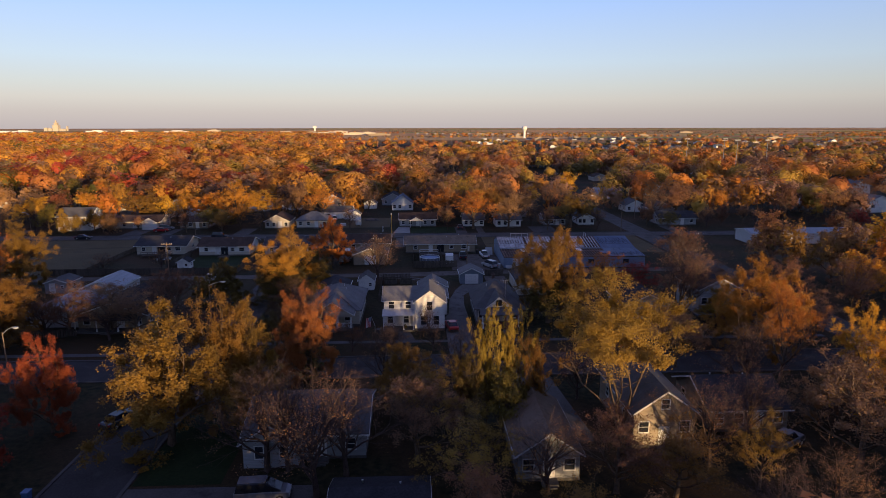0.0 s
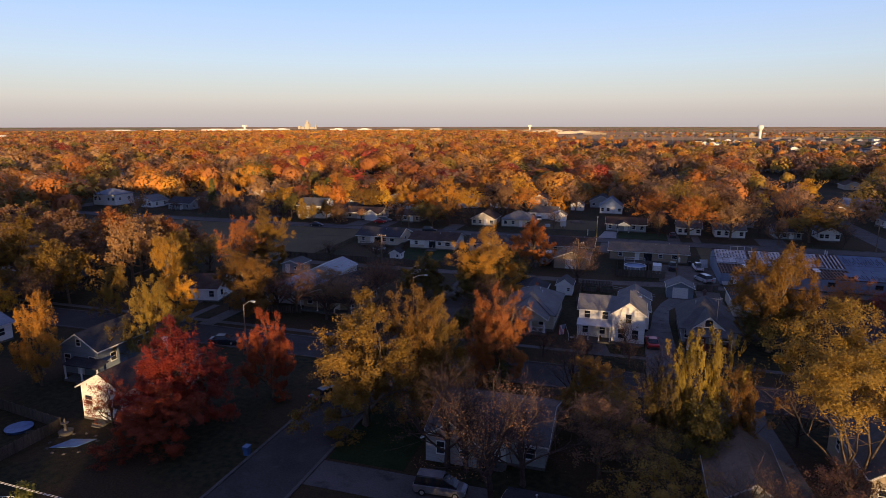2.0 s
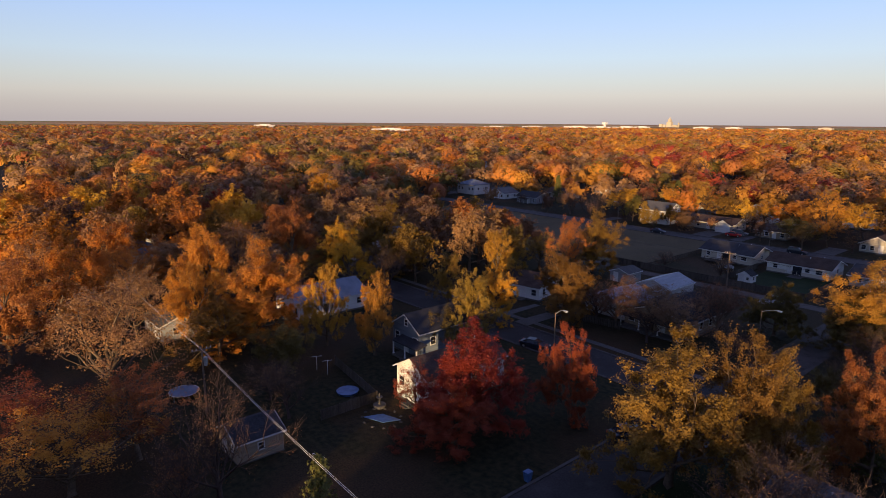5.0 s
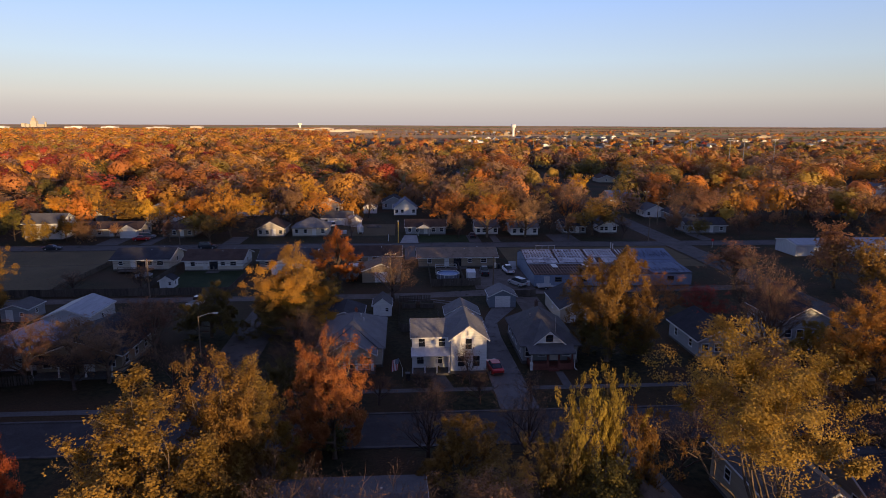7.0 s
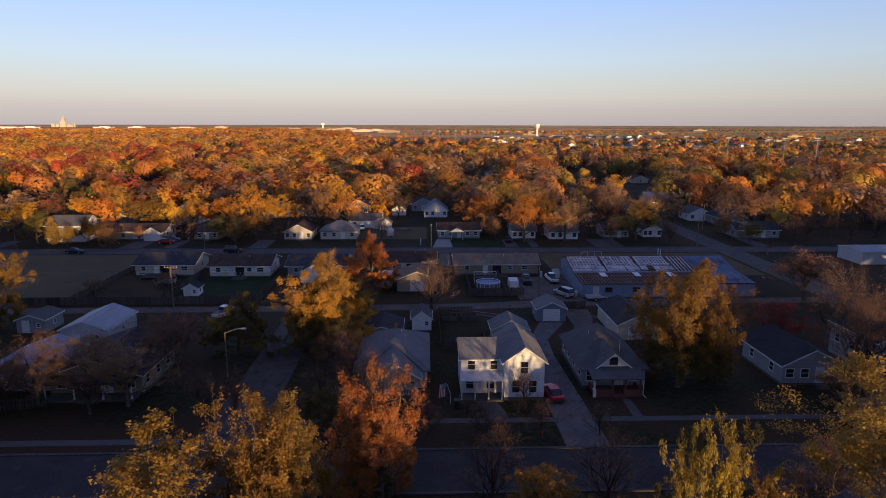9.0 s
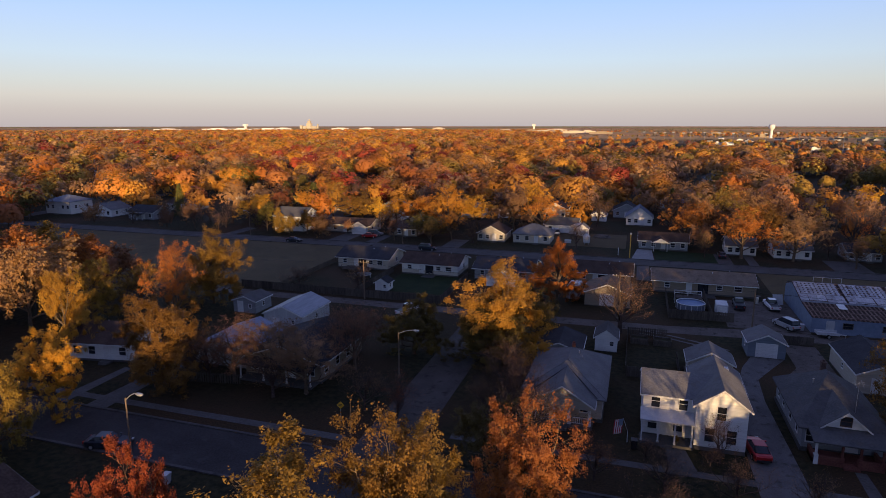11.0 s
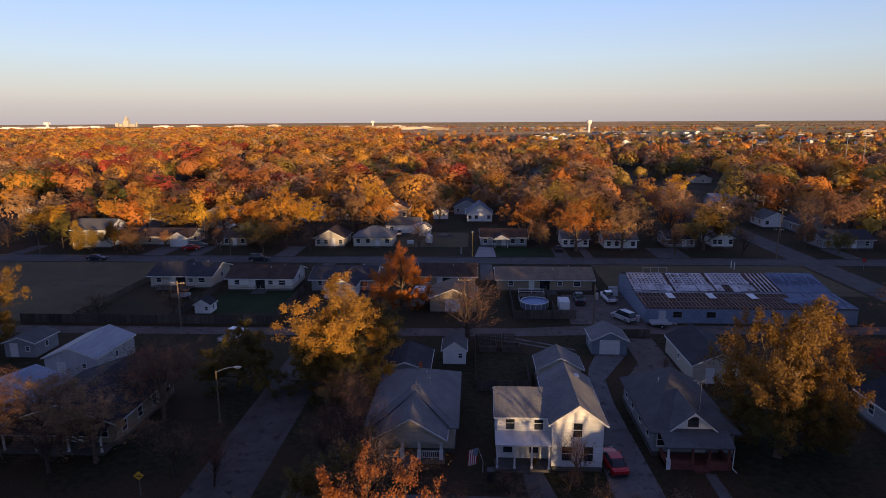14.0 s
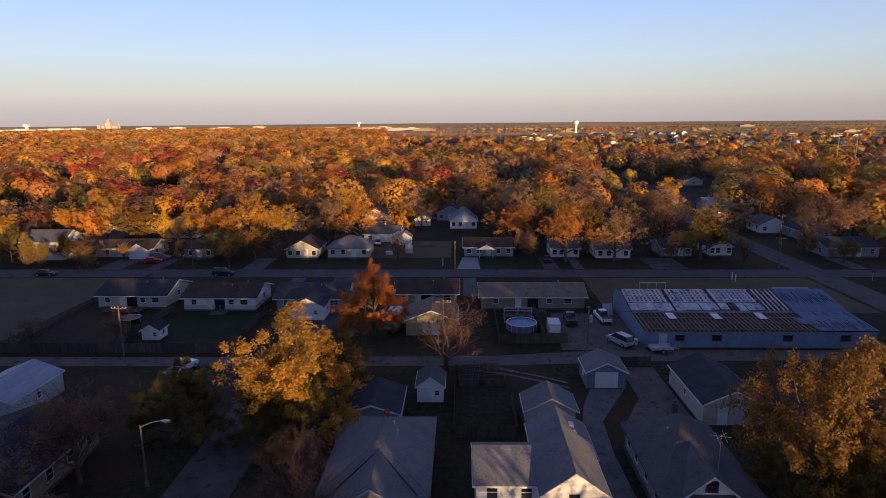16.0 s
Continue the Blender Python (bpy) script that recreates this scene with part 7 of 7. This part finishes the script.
part("railing", boxes((-2.4, 2.5, 1.1, 1.2, 2.0, 2.1), (-2.4, 2.5, 1.12, 1.18, 1.5, 1.58), (-2.4, -2.3, 1.1, 1.2, 0, 2.1), (2.4, 2.5, 1.1, 1.2, 0, 2.1), (0, 0.1, 1.1, 1.2, 0, 2.1), (-2.4, -2.3, -0.9, -0.8, 0, 1.1), (2.4, 2.5, -0.9, -0.8, 0, 1.1)), TRIM, t)


# ---- fences ----
def fence(pts, h, mat, label, name="wooden_fence", step=2.4, gap=False):
    """Boarded panels between posts along a line of corners."""
    f = thing(name, pts[0][0], pts[0][1], 0, 0, label, "fence")
    ox, oy = pts[0]
    for (xa, ya), (xb, yb) in zip(pts, pts[1:]):
        L = math.hypot(xb - xa, yb - ya)
        n = max(1, round(L / step))
        ang = math.atan2(yb - ya, xb - xa)
        for i in range(n):
            m = Matrix.Translation((xa - ox + (xb - xa) * i / n, ya - oy + (yb - ya) * i / n, 0)) @ Matrix.Rotation(ang, 4, 'Z')
            s = L / n
            bm = bmesh.new()
            k = max(3, int(s / 0.3))
            for j in range(k):
                tp = h - 0.05 * ((j * 7 + i * 3) % 3) * 0.4
                box(bm, 0.06 + (s - 0.12) * j / k, 0.06 + (s - 0.12) * (j + (0.55 if gap else 0.93)) / k, -0.012, 0.012, 0.04, tp)
            box(bm, 0.0, s, 0.012, 0.05, h * 0.3, h * 0.3 + 0.08), box(bm, 0.0, s, 0.012, 0.05, h * 0.8, h * 0.8 + 0.08)
            bm.transform(m)
            tagged(part("panel", bm, mat, f), kind="stuff")
            bm = boxes((-0.05, 0.05, -0.05, 0.05, -0.2, h + 0.06))
            bm.transform(m)
            part("post", bm, mat, f)
    return f


fence([(-96, 11.2), (-72, 11.4), (-52.5, 11.6)], 1.6, WOODG, "weathered grey board fence along the alley")
fence([(-70.4, 11.6), (-70.4, 33)], 1.5, WOODG, "weathered board fence between back yards")
fence([(-52.6, 12), (-52.6, 32)], 1.5, WOODG, "weathered board fence between back yards")
fence([(-88, 12), (-88, 42), (-86, 56)], 1.2, WOODG, "low worn fence beside the field", gap=True)
fence([(-11.5, 15.6), (-0.8, 16.2)], 1.7, WOODG, "grey board fence round the pool yard")
fence([(-11.5, 15.6), (-11.5, 31)], 1.7, WOODG, "grey board fence beside the pool yard")
fence([(-4.4, 17), (-4.4, 32)], 1.7, WOODG, "grey board fence beside the gravel yard")
fence([(-18.0, -13), (-11.3, -13), (-11.3, -5)], 1.5, WOODG, "dark board fence round a back yard")
fence([(-18.2, -12.5), (-18.2, 4.5), (-12, 5.0)], 1.3, WOODG, "low board fence of a back yard", gap=True)
fence([(4.9, 7.2), (9.2, 7.4)], 1.4, WOODG, "short board fence by the garage")
fence([(-80, -33.5), (-66, -31)], 1.4, WOODG, "low fence before the barns", gap=True)
fence([(-83.5, -76), (-70, -78), (-70, -86)], 1.4, WOODG, "dark garden fence behind the white house")
for x in (-16.4, -13.0):
    t = thing("raised_bed", x, 1.2, 0, 0, "wooden raised garden bed", "garden bed")
    part("bed_frame", boxes((-1.3, 1.3, -0.9, -0.84, 0, 0.9), (-1.3, 1.3, 0.84, 0.9, 0, 0.9), (-1.3, -1.24, -0.84, 0.84, 0, 0.9), (1.24, 1.3, -0.84, 0.84, 0, 0.9)), WOODG, t)
    part("soil", boxes((-1.24, 1.24, -0.84, 0.84, 0, 0.7)), GRASS, t)


# ---- lamps, poles and wires ----
def street_lamp(x, y, h, turn, reach=2.0):
    t = thing("street_lamp", x, y, 0, turn, "grey street lamp with a curved arm and cobra head", "street lamp", "street lamps")
    part("pole", rods(((0, 0, -0.2), (0, 0, h * 0.93), 0.11, 0.07, 8), ((0, 0, -0.1), (0, 0, 0.35), 0.19, 0.17, 8)), POLEW, t)
    pts = [(reach * u, 0, h * 0.9 + (h * 0.1) * math.sin(u * math.pi / 2)) for u in (0, 0.2, 0.45, 0.75, 1.0)]
    part("arm", rods(*[(a, b, 0.04, 0.04, 6) for a, b in zip(pts, pts[1:])]), GALV, t)
    hd = part("lamp_head", loft([(reach - 0.1, 0.07, 0.06, h - 0.08, h + 0.05), (reach + 0.15, 0.15, 0.11, h - 0.1, h + 0.09), (reach + 0.55, 0.16, 0.11, h - 0.09, h + 0.08), (reach + 0.72, 0.08, 0.06, h - 0.06, h + 0.03)]), GALV, t)
    part("lens", boxes((reach + 0.14, reach + 0.58, -0.12, 0.12, h - 0.16, h - 0.07)), LAMPG, hd)


street_lamp(-47.3, -22.4, 6.8, 0, 2.2)
street_lamp(-63.2, -52.2, 8.7, 0, 1.4)
street_lamp(-80.5, 64.4, 8.0, 0, 1.2)
street_lamp(-131, 64.6, 7.5, 180, 1.4)
street_lamp(57.0, 98, 8.0, 180, 1.6)


def utility_pole(x, y, h, turn=0, arms=1, box_on=False, label="weathered wooden utility pole with crossarm"):
    t = thing("utility_pole", x, y, 0, turn, label, "utility pole", "utility poles")
    part("pole", rods(((0, 0, -0.3), (0, 0, h), 0.15, 0.10, 8)), POLEW, t)
    for i in range(arms):
        z = h - 0.45 - i * 0.9
        part("crossarm", boxes((-1.15, 1.15, 0.08, 0.2, z - 0.06, z + 0.06)), POLEW, t)
        for u in (-1.05, -0.6, 0.6, 1.05):
            part("insulator", rods(((u, 0.14, z + 0.06), (u, 0.14, z + 0.26), 0.05, 0.035, 6)), TRIM, t)
    if box_on:
        part("transformer", rods(((0.32, -0.05, h - 2.4), (0.32, -0.05, h - 1.4), 0.24, 0.24, 10), ((0.32, -0.05, h - 1.4), (0.32, -0.05, h - 1.3), 0.24, 0.1, 10)), GALV, t)


utility_pole(1.1, 11.4, 7.4, 0, 0, True, "plain dark utility pole with a meter box")
utility_pole(-67.5, 10.3, 7.8, 0, 1)
utility_pole(-20, 11.4, 8.4, 0, 1)
utility_pole(-101, 10.6, 8.4, 0, 1)
utility_pole(58.0, 14.2, 8.5, 0, 1)
utility_pole(-80.5, -95.4, 8.4, 90, 1, True)
utility_pole(-34, -97.3, 8.4, 90, 1)
utility_pole(10, -98, 8.4, 90, 1)
utility_pole(-122, -94, 8.4, 90, 1, True)
utility_pole(81, -42.8, 9.0, 50, 2)
utility_pole(55.5, 64.6, 7.5, 0, 1)
utility_pole(-38.5, 112, 8.2, 0, 1)
utility_pole(70.0, 93, 8.2, 0, 1)
utility_pole(76, 118, 9, 0, 1)
utility_pole(88, 92, 8, 0, 1)
utility_pole(150, 20, 10, 0, 1)
utility_pole(200, 60, 10, 0, 1)


def wire(a, b, sag, r, mat, parent):
    """A sagging cable as one closed tube."""
    a, b = Vector(a), Vector(b)
    side = (b - a).cross(Vector((0, 0, 1))).normalized() * r
    up = Vector((0, 0, r))
    bm = bmesh.new()
    rings = []
    for i in range(15):
        c = a.lerp(b, i / 14) - Vector((0, 0, sag * 4 * (i / 14) * (1 - i / 14)))
        rings.append([bm.verts.new(c + o) for o in (side, up, -side, -up)])
    for p, q in zip(rings, rings[1:]):
        for i in range(4):
            bm.faces.new((p[i], p[(i + 1) % 4], q[(i + 1) % 4], q[i]))
    bm.faces.new(rings[0]), bm.faces.new(rings[-1])
    return part("strand", bm, mat, parent)


for xa, xb, ya, yb in ((-122, -80.5, -94, -95.4), (-80.5, -34, -95.4, -97.3), (-34, 10, -97.3, -98)):
    t = thing("power_line", xa, ya, 0, 0, "pale overhead power cables catching the low sun", "cable", "overhead cables")
    for u, z in ((-0.1, 8.1), (0.12, 8.0)):
        wire((0, u, z), (xb - xa, yb - ya + u, z), 0.5, 0.017, TRIM, t)
for xa, xb in ((-101, -67.5), (-67.5, -20), (-20, 1.1), (1.1, 58)):
    t = thing("power_line", xa, 10.6, 0, 0, "thin overhead cables along the alley", "cable", "overhead cables")
    for u, z in ((-0.3, 7.2), (0.3, 7.0)):
        wire((0, u, z), (xb - xa, u + 0.4, z), 0.6, 0.012, BLACKM, t)
# the yellow guy post by the new driveway
t = thing("yellow_post", -18.8, 64.9, 0, 0, "tall yellow pole catching the evening sun", "pole")
part("post", rods(((0, 0, -0.2), (0, 0, 6.3), 0.13, 0.11, 8)), YELLOWP, t)
part("lamp_box", boxes((-0.18, 0.18, -0.16, 0.16, 6.0, 6.45)), GALV, t)

# ---- small things in the yards ----
def bin_thing(x, y, mat, label, s=1.0, turn=0):
    t = thing("wheelie_bin", x, y, 0, turn, label, "bin")
    bm = bmesh.new()
    solid(bm, [(-0.25, -0.28, 0.05), (0.25, -0.28, 0.05), (0.25, 0.28, 0.05), (-0.25, 0.28, 0.05)], [(-0.31, -0.36, 1.0), (0.31, -0.36, 1.0), (0.31, 0.36, 1.0), (-0.31, 0.36, 1.0)])
    part("bin_body", bm, mat, t)
    part("lid", boxes((-0.33, 0.33, -0.4, 0.38, 1.0, 1.08)), mat, t)
    for s2 in (-1, 1):
        part("bin_wheel", rods(((s2 * 0.22, 0.3, 0.12), (s2 * 0.28, 0.3, 0.12), 0.12, 0.12, 10)), RUBBER, t)


bin_thing(9.2, 15.2, METAL_W, "white bin beside the workshop wall")
bin_thing(-46.3, -76.5, POOLB, "blue bin at the kerb")
bin_thing(-16.9, -32.4, BLACKM, "dark bin by the porch")
bin_thing(5.4, 31.6, BLACKM, "dark bin by the tan house")
t = thing("flagpole", -17.6, -31.2, 0, 0, "short pole with a drooping striped flag by the porch", "flag")
part("staff", rods(((0, 0, 1.2), (-0.5, -0.5, 2.9), 0.025, 0.02, 5), ((0, 0, -0.1), (0, 0, 1.25), 0.04, 0.03, 5)), TRIM, t)
# a striped flag hanging from the slanted staff: nine strips and a dark blue corner
for k in range(9):
    bm = bmesh.new()
    a, b = 0.11 * k, 0.11 * (k + 1)
    solid(bm, [(-0.5 - a * 0.9, -0.5 - a * 0.2, 2.85 - a * 0.15), (-0.5 - b * 0.9, -0.5 - b * 0.2, 2.85 - b * 0.15), (-0.62 - b * 0.9, -0.6 - b * 0.2, 1.25 - b * 0.15), (-0.62 - a * 0.9, -0.6 - a * 0.2, 1.25 - a * 0.15)],
          [(-0.5 - a * 0.9, -0.48 - a * 0.2, 2.85 - a * 0.15), (-0.5 - b * 0.9, -0.48 - b * 0.2, 2.85 - b * 0.15), (-0.62 - b * 0.9, -0.58 - b * 0.2, 1.25 - b * 0.15), (-0.62 - a * 0.9, -0.58 - a * 0.2, 1.25 - a * 0.15)])
    part("stripe", bm, CARP["red"] if k % 2 == 0 else TRIM, t)
bm = bmesh.new()
solid(bm, [(-0.49, -0.53, 2.87), (-0.95, -0.63, 2.8), (-1.0, -0.69, 2.1), (-0.54, -0.58, 2.17)], [(-0.49, -0.455, 2.87), (-0.95, -0.555, 2.8), (-1.0, -0.615, 2.1), (-0.54, -0.505, 2.17)])
part("canton", bm, SH_BLUE, t, "dark blue corner of the flag")
# yellow warning sign at the corner, its few words too small to read
t = thing("warning_sign", -49.0, -36.2, 0, 8, "yellow diamond warning sign on a thin steel post", "sign")
part("post", rods(((0, 0, -0.1), (0, 0, 2.4), 0.035, 0.03)), GALV, t)
bm = bmesh.new()
solid(bm, [(0, -0.06, 1.55), (0.46, -0.06, 2.01), (0, -0.06, 2.47), (-0.46, -0.06, 2.01)], [(0, -0.035, 1.55), (0.46, -0.035, 2.01), (0, -0.035, 2.47), (-0.46, -0.035, 2.01)])
part("sign_plate", bm, SIGNY, t)
part("word_bars", boxes((-0.2, 0.2, -0.066, -0.06, 2.06, 2.14), (-0.24, 0.24, -0.066, -0.06, 1.9, 1.98)), BLACKM, t)
# dark planter at the porch step
t = thing("porch_planter", -12.7, -30.3, 0.0, 0, "dark potted plant standing at the porch step", "planter")
part("pot", rods(((0, 0, 0), (0, 0, 0.5), 0.2, 0.28, 10)), BLACKM, t)
prng = random.Random(7)
bm = bmesh.new()
for k in range(60):
    a, e = prng.uniform(0, 6.28), prng.uniform(0.2, 1.5)
    r = prng.uniform(0.25, 0.6)
    q = (r * math.cos(a) * math.cos(e), r * math.sin(a) * math.cos(e), 0.5 + r * math.sin(e))
    solid(bm, [(0, 0, 0.45), (q[0] + 0.06, q[1], q[2]), (q[0], q[1] + 0.06, q[2])], [(0, 0, 0.48), (q[0] + 0.06, q[1], q[2] + 0.02), (q[0], q[1] + 0.06, q[2] + 0.02)])
part("foliage", bm, LEAF["green"], t)
t = thing("leaning_board", 8.6, 30.2, 0, 10, "leaning white sheet of board beside the workshop", "board")
bm = bmesh.new()
solid(bm, [(-0.9, 0, 0), (0.9, 0, 0), (0.9, 0.05, 0), (-0.9, 0.05, 0)], [(-0.9, 0.7, 1.9), (0.9, 0.7, 1.9), (0.9, 0.75, 1.9), (-0.9, 0.75, 1.9)])
part("sheet", bm, METAL_W, t)


def trampoline(x, y, mat, label):
    t = thing("trampoline", x, y, 0, 0, label, "trampoline")
    bm = bmesh.new()
    bmesh.ops.create_cone(bm, cap_ends=True, segments=24, radius1=1.75, radius2=1.75, depth=0.04, matrix=Matrix.Translation((0, 0, 0.8)))
    part("mat", bm, mat, t)
    part("frame_ring", rods(*[((1.8 * math.cos(i * 0.3927), 1.8 * math.sin(i * 0.3927), 0.8), (1.8 * math.cos((i + 1) * 0.3927), 1.8 * math.sin((i + 1) * 0.3927), 0.8), 0.04, 0.04, 5) for i in range(16)]), GALV, t)
    for i in range(6):
        a = i * math.tau / 6
        part("leg", rods(((1.75 * math.cos(a), 1.75 * math.sin(a), -0.05), (1.77 * math.cos(a), 1.77 * math.sin(a), 0.8), 0.035, 0.035, 5)), GALV, t)


trampoline(-75, 26, BLACKM, "round dark garden trampoline")
trampoline(-86.6, -96, METAL_B, "round garden trampoline with a pale blue cover")
# back garden beside the red maples
for x, y in ((-83.6, -78.9), (-81.3, -78.5)):
    t = thing("clothesline_post", x, y, 0, 70, "white T-shaped clothesline post", "clothesline")
    part("post", rods(((0, 0, -0.2), (0, 0, 2.0), 0.04, 0.04, 6)), TRIM, t)
    part("crossbar", rods(((-0.7, 0, 2.0), (0.7, 0, 2.0), 0.03, 0.03, 6)), TRIM, t)
t = thing("garden_fountain", -68.6, -78.6, 0, 0, "tiered pale stone fountain in a back garden", "fountain")
for nm, prof in (("basin", [(0.75, 0.0), (0.8, 0.35), (0.72, 0.38)]), ("column", [(0.2, 0.3), (0.11, 0.6), (0.14, 1.1)]), ("bowl", [(0.1, 1.1), (0.42, 1.3), (0.4, 1.34)]), ("finial", [(0.08, 1.32), (0.11, 1.6), (0.02, 1.85)])):
    part(nm, rods(*[((0, 0, za), (0, 0, zb), ra, rb, 12) for (ra, za), (rb, zb) in zip(prof, prof[1:])]), CONCRETE, t)
sheet("pond", [(-67.6, -81.6), (-65.0, -80.6), (-64.2, -78.6), (-66.8, -79.4)], 0.06, POOLB, "small blue garden pond", "pond")
for i in range(11):
    a = i * 0.57
    t = thing("edging_stone", -66 + 2.6 * math.cos(a), -80.1 + 2.2 * math.sin(a), 0, i * 47, "rough grey stone edging the pond", "stone", "stones round the pond")
    bm = bmesh.new()
    bmesh.ops.create_icosphere(bm, subdivisions=1, radius=0.22, matrix=Matrix.Diagonal((1.2, 0.8, 0.7, 1)))
    part("boulder", bm, FIELDSTONE, t)
for x, y, turn in ((-71.2, -80.6, 30), (-61.0, -81.2, -40)):
    t = thing("garden_bench", x, y, 0, turn, "weathered wooden garden bench", "bench")
    for i in range(3):
        part("slat", boxes((-0.7, 0.7, -0.2 + i * 0.15, -0.08 + i * 0.15, 0.42, 0.45)), WOODG, t)
    part("backrest", boxes((-0.7, 0.7, 0.24, 0.28, 0.55, 0.85)), WOODG, t)
    for sx in (-0.6, 0.6):
        for sy in (-0.16, 0.24):
            part("leg", boxes((sx - 0.03, sx + 0.03, sy - 0.03, sy + 0.03, -0.05, 0.43 if sy < 0 else 0.86)), WOODG, t)
t = thing("stair_rail", -62.7, -90.9, 0, 20, "white tubular handrail beside a back step", "railing")
for i in range(4):
    part("post", rods(((i * 0.5, 0, -0.1), (i * 0.5, 0, 1.0), 0.03, 0.03, 6)), TRIM, t)
part("top_rail", rods(((0, 0, 1.0), (1.5, 0, 1.0), 0.03, 0.03, 6)), TRIM, t)
bed = thing("paddling_pool", -74.5, -79.5, 0, 20, "blue paddling pool standing on the lawn", "paddling pool")
bm = bmesh.new()
bmesh.ops.create_cone(bm, cap_ends=True, segments=20, radius1=1.3, radius2=1.45, depth=0.35, matrix=Matrix.Translation((0, 0, 0.17)))
part("basin", bm, POOLB, bed)
shed(-33.1, 94, 3.6, 4.0, 2.4, 1.3, WHITE, SH_LIGHT, "small pale shed with double doors catching the sun", name="garden_shed", dw=1.8, dh=2.0, win=False)
t = thing("storage_tank", -30.8, 80.4, 0, 0, "white upright plastic storage tank on a stand", "tank")
part("tank_body", rods(((0, 0, 0.5), (0, 0, 2.3), 1.0, 1.0, 16), ((0, 0, 2.3), (0, 0, 2.7), 1.0, 0.35, 16)), METAL_W, t)
for a in (0.8, 2.4, 4.0, 5.6):
    part("leg", rods(((0.8 * math.cos(a), 0.8 * math.sin(a), -0.1), (0.8 * math.cos(a), 0.8 * math.sin(a), 0.52), 0.07, 0.07, 6)), GALV, t)
t = thing("chest_freezer", -36, 80.2, 0, 8, "white chest freezer standing in a yard", "freezer")
part("body", boxes((-0.9, 0.9, -0.4, 0.4, 0.05, 0.85)), METAL_W, t)
part("lid", boxes((-0.93, 0.93, -0.43, 0.43, 0.85, 0.95)), TRIM, t)
t = thing("dirt_mound", -27.2, 92.3, 0, 0, "low heap of bare earth in a yard", "mound")
bm = bmesh.new()
bmesh.ops.create_icosphere(bm, subdivisions=3, radius=1.0, matrix=Matrix.Diagonal((2.6, 1.9, 0.9, 1)))
mr = random.Random(2)
for v in bm.verts:
    v.co *= mr.uniform(0.92, 1.08)
part("earth", bm, GRAVEL, t)
sheet("yard_north", [(-42, 76.5), (-20, 76.5), (-20, 98), (-42, 98)], 0.014, FIELD, "worn bare back yard", "yard")
t = thing("stop_sign", 69.5, 53.6, 0, -30, "red eight-sided stop sign on a steel post", "sign")
part("post", rods(((0, 0, -0.2), (0, 0, 2.4), 0.04, 0.04, 6)), GALV, t)
bm = bmesh.new()
bmesh.ops.create_cone(bm, cap_ends=True, segments=8, radius1=0.4, radius2=0.4, depth=0.03, matrix=Matrix.Translation((0, -0.06, 2.15)) @ Matrix.Rotation(radians(90), 4, 'X') @ Matrix.Rotation(radians(22.5), 4, 'Z'))
part("plate", bm, REDM, t)
for y in (54.5, 52.8):
    t = thing("marker_post", 40.6, y, 0, 0, "short white marker post on the verge", "post")
    part("post", rods(((0, 0, -0.2), (0, 0, 1.6), 0.11, 0.11, 8)), TRIM, t)
    part("cap", rods(((0, 0, 1.6), (0, 0, 1.7), 0.13, 0.05, 8)), GALV, t)
bin_thing(-59.1, -52.4, METAL_W, "white bin beside the south street")
t = thing("marker_post", -21.7, 67.4, 0, 0, "slim white marker post by the north street", "post")
part("post", rods(((0, 0, -0.2), (0, 0, 1.9), 0.09, 0.09, 8)), TRIM, t)
part("cap", rods(((0, 0, 1.9), (0, 0, 2.0), 0.1, 0.04, 8)), GALV, t)
# front walks from the pavement to the doors, and wheel tracks in the alley grass
sheet("walk_white_house", [(-13.6, -35.1), (-12.3, -35.1), (-12.5, -31.2), (-13.7, -31.2)], 0.02, CONCRETE, "concrete front walk", "pavement")
sheet("walk_bungalow", [(3.7, -35.1), (4.9, -35.1), (4.8, -30.6), (3.8, -30.6)], 0.02, CONCRETE, "concrete front walk", "pavement")
for i, y in enumerate((1.6, 3.2)):
    sheet("track_%d" % (i + 1), [(-16.5, y + 4.4), (-12, y + 3.2), (-7, y + 0.8), (-3.4, y - 1.4), (-3.4, y - 1.9), (-7.1, y + 0.3), (-12.1, y + 2.7), (-16.5, y + 3.9)], 0.016, GRAVEL_PALE, "pale wheel track worn through grass", "track")
